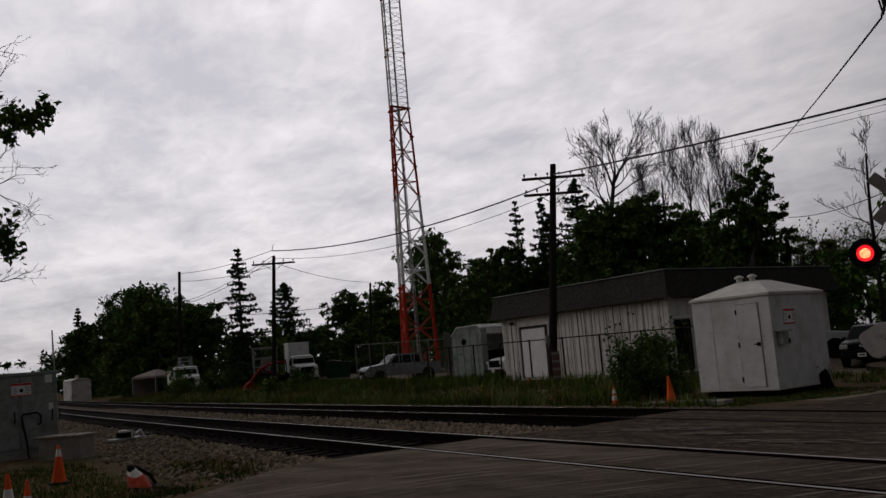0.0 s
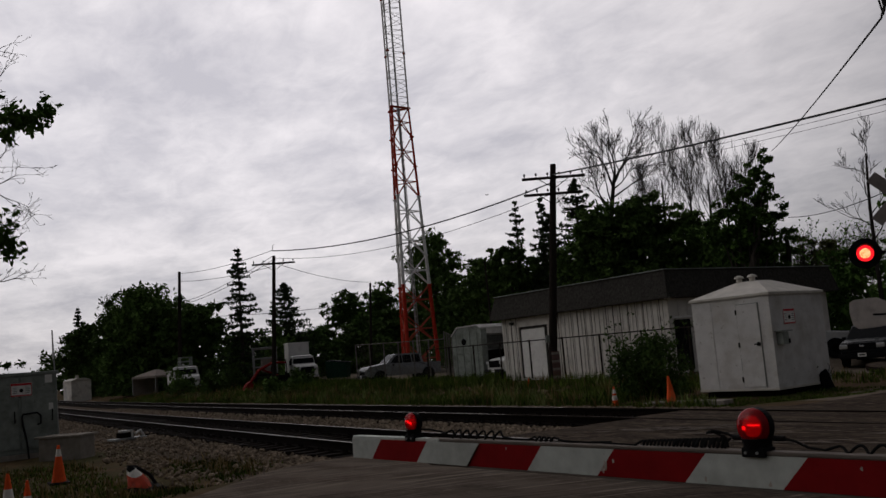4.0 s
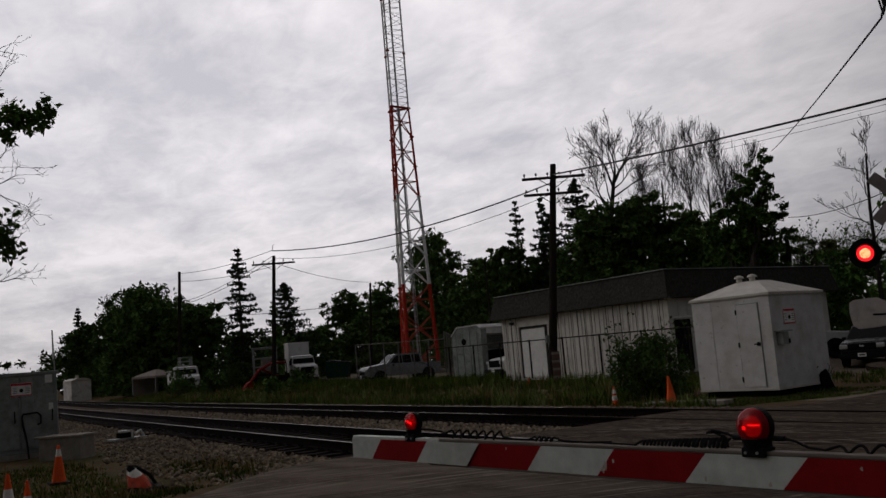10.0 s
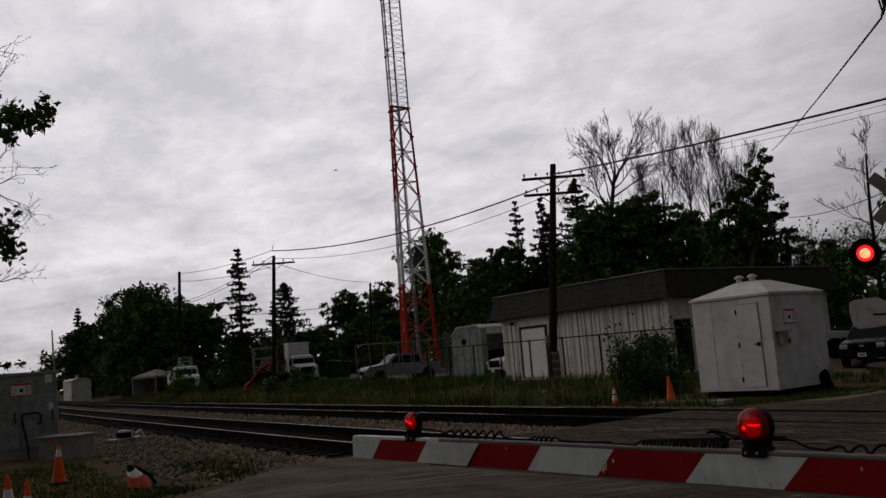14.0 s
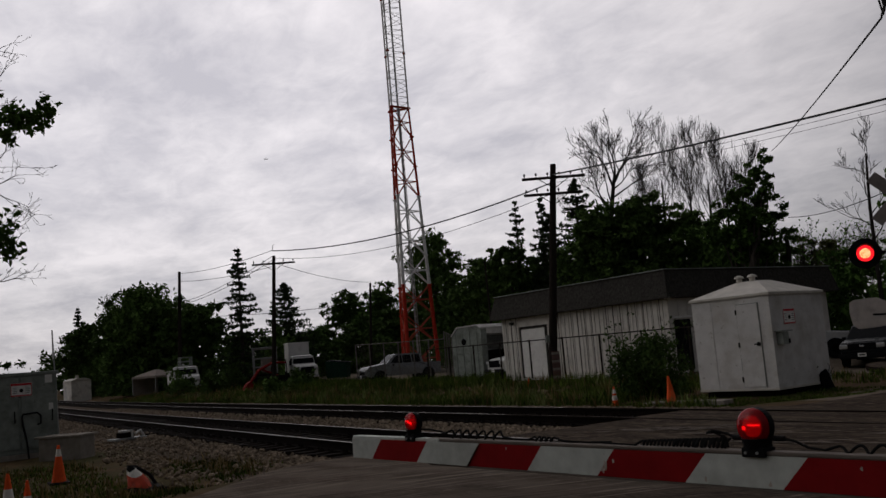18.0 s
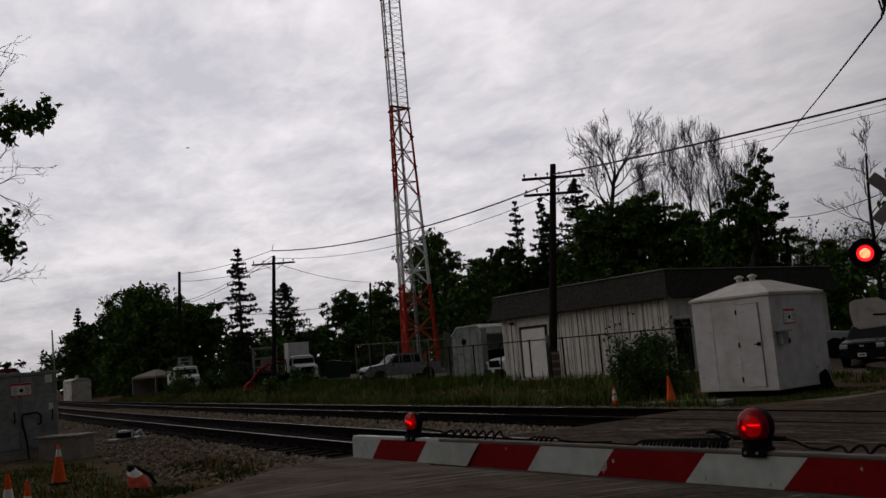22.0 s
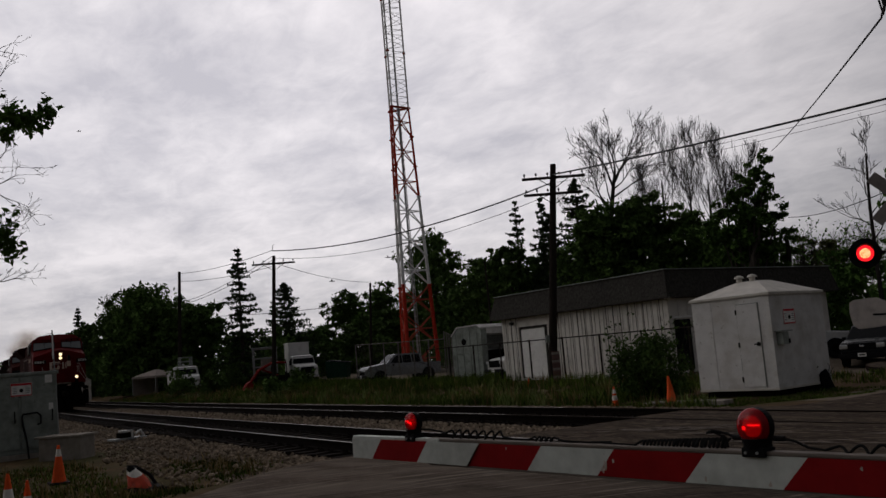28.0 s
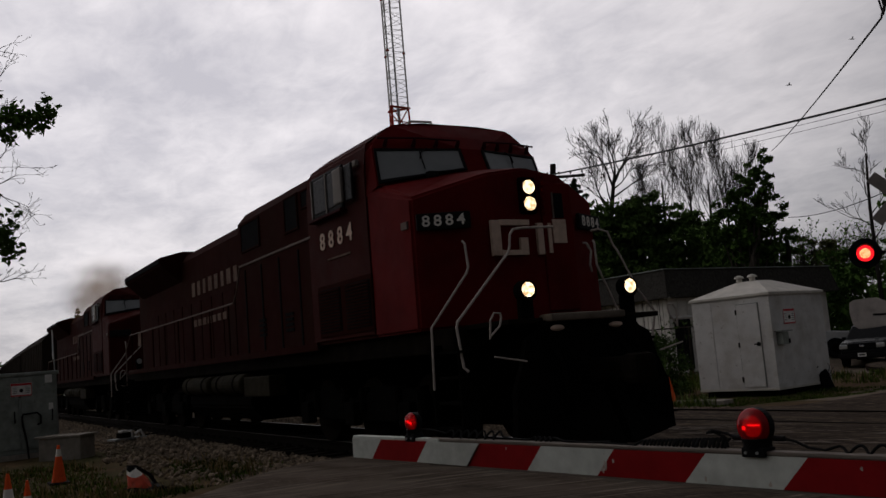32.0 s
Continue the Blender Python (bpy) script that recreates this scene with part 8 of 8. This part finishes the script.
def forked_tree(x, y, seed, label, stem, forks, twig=0.011, depth=4, spread=0.5, rise=0.16, group="bare trees", size=1.0, shrink=0.62):
    """A bare tree: stem as (across, height, radius) stations, then limbs as (height, across, way, length, radius)."""
    rnd = random.Random(seed)
    t = thing("bare_tree", pose(x, y, ground_z(x, y) - 0.1) @ Matrix.Scale(size, 4), label, "tree", group)
    part("trunk", tube(B(), [(ACROSS * a + Vector((0, 0, z)))[:] for a, z, _ in stem], [r for _, _, r in stem], 9), "deadwood", t, "bare trunk")
    for z, a, way, length, r in forks:
        bm, tips = B(), []
        limbs(bm, ACROSS * a + Vector((0, 0, z)), ACROSS * way[0] + DEEP * way[1] + Vector((0, 0, way[2])), length, r, depth, rnd, tips, spread, rise, (2, 3), 0.13, 6, 7, shrink, twig)
        part("limb", bm, "deadwood", t, "bare forking limb with twigs")
    return t


forked_tree(-49.9, 43.5, 71, "tall bare dead tree above the workshop", [(0, 0, 0.30), (0.15, 5.5, 0.22), (0.42, 10.5, 0.165), (0.72, 12.2, 0.125), (0.95, 13.4, 0.075)],
            [(10.4, 0.42, (-1.6, 0.2, 1.7), 2.4, 0.095), (12.1, 0.70, (-0.9, -0.2, 2.4), 2.3, 0.085), (13.3, 0.93, (0.1, 0.1, 2.5), 1.8, 0.07), (12.4, 0.76, (1.5, 0.2, 1.9), 2.4, 0.095), (11.4, 0.58, (1.7, -0.3, 0.9), 2.1, 0.07),
             (9.6, 0.36, (-1.6, -0.3, 0.6), 2.0, 0.07), (12.7, 0.8, (0.2, 1.3, 1.5), 2.2, 0.08), (11.0, 0.5, (-1.0, 0.8, 1.9), 2.4, 0.06), (10.7, 0.45, (-1.7, -0.5, 1.0), 2.1, 0.06), (12.0, 0.66, (1.2, 0.9, 1.3), 2.1, 0.06), (12.9, 0.85, (-0.5, 0.7, 2.0), 2.0, 0.06)], 0.0095, 5, 0.5, 0.16, size=1.05)
for x, y, h, sd in ((-45.54, 44.97, 17.2, 72), (-44.9, 46.9, 16.4, 73), (-44.02, 47.83, 16.6, 74), (-43.18, 48.58, 16.0, 75), (-42.25, 49.4, 14.6, 76), (-46.6, 44.4, 14.6, 77)):
    rr = random.Random(sd)
    forked_tree(x, y, sd, "slender bare tree with upright fine twigs", [(0, 0, 0.17), (0.1, h * 0.3, 0.13), (0.0, h * 0.55, 0.09), (0.08, h * 0.72, 0.05)],
                [(h * (0.46 + 0.05 * k), 0.03, (rr.uniform(-0.75, 0.75), rr.uniform(-0.7, 0.7), 1.5), h * (0.125 - 0.007 * k), 0.042 - 0.004 * k) for k in range(8)], 0.0085, 4, 0.34, 0.42, shrink=0.74)
lobed_tree(-31.5, 36.4, 81, "leafy tree with large clumps and open gaps",
           [(1.70, 1.4, 10.35, 0.50), (1.15, 1.3, 9.75, 0.62), (0.75, 1.5, 9.15, 0.72), (-0.25, 1.2, 8.45, 0.75), (1.30, 1.8, 8.35, 0.85), (-0.75, 1.6, 7.65, 0.8), (0.45, 0.9, 7.5, 0.9), (1.95, 1.7, 7.3, 0.75), (-0.9, 1.1, 6.5, 0.9), (0.5, 2.0, 6.4, 1.0),
            (2.15, 1.9, 6.2, 0.8), (1.3, 1.2, 5.5, 0.9), (-0.5, 1.9, 5.3, 1.0), (2.45, 2.0, 5.4, 0.6), (0.4, 1.3, 4.6, 0.9), (1.9, 1.6, 4.6, 0.7), (1.1, 1.1, 7.0, 0.9), (0.1, 1.6, 7.0, 0.8), (-0.2, 1.0, 5.9, 0.9), (1.5, 1.6, 9.1, 0.6), (0.9, 1.0, 8.2, 0.7)], 0.165, 5600, "leaf2", "trees behind the workshop")
leafy_tree(-33.6, 39.0, 6.6, 4.4, 82, "dark leafy tree behind the workshop", 0.24, 1500, "leaf", 0.1, "trees behind the workshop", 14)
for x, y, h, w, s in ((-45.2, 59.2, 8.9, 3.6, 86), (-42.6, 58.0, 8.3, 3.2, 87), (-43.8, 60.5, 7.6, 4.0, 88)):
    leafy_tree(x, y, h, w, s, "thin olive tree in the distance", 0.24, 700, "oliveleaf", 0.15, "bare trees", 11)
bare_tree(-45.7, 59.5, 9.6, 83, "pale thin-leaved tree in the distance", 0.12, 0.45, 5, fork=0.3, trunks=3, leaves=2)
bare_tree(-42.0, 57.5, 9.0, 84, "pale thin-leaved tree in the distance", 0.12, 0.45, 5, fork=0.3, trunks=3, leaves=2)
forked_tree(-26.74, 39.86, 85, "slim bare tree behind the crossing signal", [(0, 0, 0.12), (0.02, 4.0, 0.10), (0.05, 7.0, 0.075), (0.2, 9.6, 0.04)],
            [(5.4 + 0.62 * k, 0.06 + 0.015 * k, ((-1) ** k * (1.0 - 0.1 * k), 0.5 * (-1) ** (k // 2), 1.1), 1.25 - 0.06 * k, 0.036 - 0.003 * k) for k in range(8)], 0.0075, 4, 0.45, 0.22)
for x, y, h, w, s in ((-38, 55, 6.2, 8, 91), (-31, 53, 5.4, 8, 92), (-27, 46, 4.6, 7, 93), (-48, 60, 6.6, 8, 94), (-20, 50, 5.2, 9, 95), (-24.5, 43.5, 4.2, 5, 96)):
    leafy_tree(x, y, h, w, s, "dark hedge tree at the back of the yard", 0.26, 3600, "leaf2", low=0.04, group="trees behind the workshop")
leafy_tree(-21.0, 33.9, 8.7, 2.8, 97, "leafy tree beside the crossing signal", 0.16, 1100, "leaf2", 0.35, "trees behind the workshop", 12)
bush(-19.1, 17.7, 2.05, 2.5, 101, "dense dark green bush beside the signal hut", 7600, 0.062, "leaf", clumps=60)
for x, y, h, w, s in ((-80, 42.5, 3.0, 4.5, 109), (-76.0, 41.5, 2.8, 4.5, 110), (-72.0, 42.0, 3.0, 4.5, 121), (-76.5, 19.0, 2.0, 3.0, 103), (-70.5, 20.0, 1.5, 2.6, 105), (-73.0, 22.5, 1.8, 3.0, 106), (-62.0, 24.0, 1.2, 2.4, 108), (-57.3, 20.3, 0.9, 2.2, 122)):
    bush(x, y, h, w, s, "dark scrub bush at the edge of the yard", 900, 0.14)
# unseen trees added behind the camera: they close the place and block sky light
for x, y, h, w, s in ((14, -14, 11, 10, 111), (4, -19, 12, 11, 112), (-8, -17, 11, 10, 113), (20, -2, 12, 11, 114), (22, 12, 11, 10, 115), (-19, -16, 12, 11, 116), (-30, -15, 11, 11, 117), (16, 26, 11, 10, 118), (-42, -16, 12, 12, 119)):
    leafy_tree(x, y, h, w, s, "tall leafy tree added out of view to block sky light", 0.45, 1500, low=0.05, group="roadside trees")


# ---- the overhanging tree at the road's edge ----
def overhang():
    rnd = random.Random(7)
    x, y = -12.6, -1.25
    t = thing("roadside_tree", pose(x, y, ground_z(x, y) - 0.1), "half-bare roadside tree with leafy branch ends", "tree")
    bm, tips = B(), []
    tube(bm, [(0, 0, 0), (0.0, 0.1, 2.0), (-0.05, 0.05, 4.2), (0.0, -0.1, 6.6)], [0.20, 0.16, 0.12, 0.06], 9)
    for z, w, L in ((2.5, (0.3, 1, 0.10), 1.48), (2.95, (0.3, 1, 0.12), 1.6), (3.2, (0.3, 1, 0.12), 1.6), (3.75, (0.3, 1, 0.15), 1.45), (4.7, (0.28, 1, 0.3), 1.55), (5.05, (0.28, 1, 0.28), 1.6), (4.9, (0.28, 1, 0.12), 1.55)):
        limbs(bm, (0, 0.05, z), w, L, 0.022, 4, rnd, tips, 0.62, 0.16, (2, 3), 0.20, 6, 6, 0.48, 0.0028)
    part("trunk", bm, "deadwood", t, "grey bare trunk and twigs")
    # bare pale twigs reaching past the leaf sprays
    for a, b in (((1.28, 2.06, 5.19), (1.44, 2.28, 5.31)), ((1.16, 2.05, 4.29), (1.32, 2.35, 4.21)), ((1.10, 2.04, 3.93), (1.35, 2.53, 3.71)), ((1.11, 2.04, 3.99), (1.34, 2.41, 4.06)), ((0.95, 2.04, 2.89), (1.16, 2.39, 2.89)), ((1.2, 2.0, 5.45), (1.4, 2.25, 5.65))):
        a, b = Vector(a), Vector(b)
        bm = tube(B(), [(0, 0.05, a.z - 0.45), (a * 0.5 + Vector((0, 0, a.z * 0.5 - 0.2)))[:], a[:]], [0.03, 0.018, 0.008], 5)
        limbs(bm, a, b - a, (b - a).length * 0.8, 0.007, 3, rnd, tips, 0.62, 0.15, (2, 3), 0.22, 5, 5, 0.58, 0.0022)
        part("bare_twig", bm, "bark", t, "bare crooked twig")
    out = []
    for k, (c, rx, rz, n) in enumerate((((1.65, 2.32, 4.66), 0.34, 0.20, 62), ((1.60, 2.14, 3.34), 0.16, 0.30, 32))):
        pts = []
        for _ in range(n):
            a = Vector((rnd.gauss(0, 0.5) * rx, rnd.uniform(-1.2, 1) * rx, rnd.gauss(0, 0.45) * rz))
            a.z += 0.25 * a.y if k == 0 else -0.45 * a.y
            for _ in range(11):
                pts.append((a + Vector((rnd.gauss(0, 0.042), rnd.gauss(0, 0.042), rnd.gauss(0, 0.035))))[:])
        spray = leaf_mesh("leaf_spray", pts, 0.046, "leaf2", t, "cluster of broad green leaves", 50 + k, 0.8)
        bmt = B()
        tube(bmt, [(-0.2, -1.3 * rx - 0.5, -0.1), (0, -0.4 * rx, 0), (0.05, 0.8 * rx, 0.1 if k == 0 else -0.2)], [0.02, 0.012, 0.004], 5)
        part("twig", bmt, "deadwood", spray)
        spray.matrix_basis = Matrix.Translation(c)
        spray["kind"] = "stuff"
        out.append((spray, Vector(c)))
    return out


SPRAYS = overhang()


# ---- overhead lines ----
P1, P2, P3 = Vector((-32.35, 25.30, 9.75)), Vector((-58.3, 21.1, 9.45)), Vector((-86.8, 21.98, 11.45))
span("power_cable", P2, P1 - Vector((0, 0, 0.9)), 0.75, 0.035, "thick black cable between two poles")
span("power_cable", P1 - Vector((0, 0, 0.55)), (-9.0, 21.14, 6.60), 0.12, 0.035, "thick black cable from pole to pole")
span("thin_cable", P2 - Vector((0, 0, 0.5)), P1 - Vector((0, 0, 1.4)), 0.9, 0.014, "thin grey cable between two poles")
span("thin_cable", P1 - Vector((0.1, 0, 0.75)), (-9.0, 21.14, 6.50), 0.15, 0.007, "thin grey cable from pole to pole")
span("thin_cable", P1 - Vector((0.3, 0, 0.9)), (-9.0, 21.2, 6.38), 0.2, 0.007, "thin grey cable from pole to pole")
span("service_cable", (-28.77, 35.9, 9.93), (-6.86, 11.05, 5.24), 0.10, 0.015, "thick twisted service cable")
ob = part("cable_loop", tube(B(), [(-6.86, 11.05, 5.24), (-6.80, 11.0, 5.30), (-6.83, 11.02, 5.40), (-6.85, 11.03, 5.52), (-6.75, 10.95, 5.62), (-6.66, 10.9, 5.50), (-6.70, 10.93, 5.34), (-6.80, 11.0, 5.26)], 0.014, 6), "wire")
tagged(ob, "dark looped cable splice", "cable", "overhead lines")
ob = part("cable_loop", tube(B(), [(-6.82, 11.02, 5.27), (-6.74, 10.96, 5.33), (-6.74, 10.95, 5.45), (-6.70, 10.9, 5.6), (-6.60, 10.8, 5.66)], 0.022, 6), "wire")
tagged(ob, "dark looped cable splice", "cable", "overhead lines")
for dz0, dz1, sag in ((-0.1, 0.05, 0.3), (-0.85, -1.05, 0.25), (-2.9, -0.35, 0.35), (-3.15, -0.6, 0.35)):
    span("thin_cable", P3 + Vector((0, 0, dz0)), P2 + Vector((0, 0, dz1)), sag, 0.02, "thin black cable between two poles")
span("thin_cable", P2 - Vector((0, 0, 0.8)), (-81.0, 39.3, 9.4), 0.35, 0.02, "thin black cable to a farther pole")
span("thin_cable", (-91.2, 26.5, 7.4), (-91.7, 39.8, 7.9), 0.15, 0.03, "thin black cable in the distance")
span("thin_cable", (-30.93, 39.28, 7.1), (-16.28, 25.2, 5.15), 0.2, 0.016, "thin black cable behind the hut")
ob = part("pole_bracket", tube(B(), [(0, 0, 0), (0.05, 0, 0.35), (0.12, 0.1, 0.4)], 0.02, 5), "galv")
ob.matrix_basis = Matrix.Translation(P2)
tagged(ob, "thin wire bracket on the pole top", "bracket")


# ---- what flies ----
LOOSE = []


def flyer(span_, label, name, material, wing):
    f = thing(name, Matrix(), label, "aircraft" if name == "aeroplane" else "bird", "flying")
    L = span_ * 0.8
    part("body", ball(B(), (0, 0, 0), 0.5, 10, 8, (L, L * 0.16, L * 0.16)), material, f)
    for s in (-1, 1):
        o = [(0.12 * L, 0), (-0.12 * L, 0), (-0.18 * L, s * span_ / 2), (-0.06 * L, s * span_ / 2)]
        bm = prism(B(), o, "z", -0.01 * L, 0.02 * L)
        for v in bm.verts:
            v.co.z += abs(v.co.y) * wing
        part("wing", bm, material, f)
    part("tail", prism(B(), [(-0.35 * L, -0.1 * L), (-0.52 * L, -0.16 * L), (-0.52 * L, 0.16 * L), (-0.35 * L, 0.1 * L)], "z", 0, 0.02 * L), material, f)
    return f


def heading_pose(p, q):
    d = (Vector(q) - Vector(p)).normalized()
    return Matrix.Translation(p) @ pose(0, 0, 0, 0, 0, math.degrees(math.atan2(d.y, d.x)))


plane = flyer(9.5, "small distant grey aeroplane under the clouds", "aeroplane", "silver", 0.05)
PATH = [(0.0, (-1181.3, 924.4, 238.0)), (6.0, (-1276.1, 788.4, 281.6)), (13.0, (-1357.7, 637.8, 323.5)), (19.0, (-1421.3, 479.5, 359.7)), (23.0, (-1456.1, 360.4, 381.4)), (32.0, (-1494.1, 132.7, 419.4))]
LOOSE.append((plane, [(t, heading_pose(p, (p[0] - 300, p[1] - 600, p[2]))) for t, p in PATH]))
for a, b, t0, t1 in (((-35.13, 14.48, 4.66), (-34.85, 15.14, 4.84), 27.5, 28.0), ((-33.82, 17.32, 5.68), (-32.54, 19.63, 6.34), 28.0, 28.5), ((-34.62, 15.67, 4.61), (-31.8, 20.8, 6.51), 29.5, 30.5)):
    bd = flyer(0.34, "small dark bird in flight", "bird", "bird", 0.35)
    va, vb = Vector(a), Vector(b)
    v = (vb - va) / (t1 - t0)
    k = 4.6 / v.length if v.length < 2 else 1.0
    far0, far1 = va - v * 12, vb + v * 12
    far0.z, far1.z = 14.0, 14.0
    rows = [(0.0, far0), (t0 - 3.5, far0 + v * 0.5), (t0, va), (t1, vb), (min(31.9, t1 + 1.4), vb + v * 2.6 + Vector((0, 0, 1.5))), (32.0, vb + v * 2.9 + Vector((0, 0, 1.7)))]
    LOOSE.append((bd, [(t, heading_pose(p, p + v)) for t, p in rows]))
for spray, c in SPRAYS:
    rr = random.Random(int(c.z * 10))
    LOOSE.append((spray, [(t * 0.8, Matrix.Translation(c) @ pose(0, 0, 0, rr.uniform(-3.5, 3.5), rr.uniform(-2, 2), rr.uniform(-3, 3))) for t in range(0, 41)]))


# ---- what moves ----
def train_row(t, back):
    s = -8.611 + 12.62 * (t - 32.0) - back
    return pose(s, TRACK_Y[0] + bend(s), 0, 0, 0, math.degrees(heading(s)))


def flash_rows(home, phase):
    """On for a little under half of each second: the lit face turns to the road and away again."""
    rows, turn = [(0.0, home @ pose(0, 0, 0, 0, 0, 0 if phase == 0 else 180))], 0
    keys = ((-0.2, 180), (-0.167, 240), (-0.133, 300), (-0.1, 360), (0.333, 360), (0.367, 420), (0.4, 480), (0.433, 540)) if phase == 0 else \
        ((-0.2, 0), (-0.167, 60), (-0.133, 120), (-0.1, 180), (0.333, 180), (0.367, 240), (0.4, 300), (0.433, 360))
    for n in range(0, 33):
        for dt, a in keys:
            if 0.05 < n + dt < 31.99:
                rows.append((n + dt, home @ pose(0, 0, 0, 0, 0, a)))
    rows.append((32.0, home @ pose(0, 0, 0, 0, 0, 0 if phase == 0 else 180)))
    return rows


def gate_row(t, lift, yaw):
    return t, Matrix.Translation(GATE_FOOT) @ pose(0, 0, 0, 0, 0, GATE_TURN + yaw) @ pose(0, 0, 0, 0, lift, 0)


def motions():
    walk(GATE, [gate_row(0.0, 31.5, 3.1), gate_row(0.5, 25.6, 2.4), gate_row(1.0, 20.36, 1.76), gate_row(1.5, 15.33, 1.29), gate_row(2.0, 10.27, 0.9), gate_row(2.5, 5.29, 0.53),
                gate_row(3.0, 1.02, 0.08), gate_row(3.2, 0.25, 0.02), gate_row(3.4, 0.0, 0.0), gate_row(32.0, 0.0, 0.0)])
    walk(FAR_ARM, [(t, FAR_HOME @ pose(0, 0, 0, 0, -a, 0)) for t, a in ((0.0, 26.0), (0.5, 21.5), (1.0, 17.0), (1.5, 12.0), (2.0, 7.5), (2.5, 3.5), (3.0, 0.6), (3.3, 0.0), (32.0, 0.0))])
    for ro, home in GATE_ROTORS:
        walk(ro, flash_rows(home, 0))
    for ro, home, phase in FLASHERS:
        walk(ro, flash_rows(home, phase))
    for ob, back in TRAIN:
        walk(ob, [(t, train_row(t, back)) for t in (0.0, 4.0, 8.0, 12.0, 16.0, 20.0, 24.0, 26.0, 27.0, 28.0, 29.0, 30.0, 31.0, 32.0)])
    # the exhaust thickens and climbs out of the stack as the engine starts to pull
    walk(SMOKE, [(t, pose(0, 0, z) @ train_row(t, 22.3 + 12.9)) for t, z in ((0.0, -4.2), (12.0, -4.2), (24.0, -4.2), (26.0, -2.0), (27.5, 0.0), (28.5, 0.0), (30.0, 0.0), (32.0, 0.0))])
    for ob, rows in LOOSE:
        walk(ob, rows)


motions()
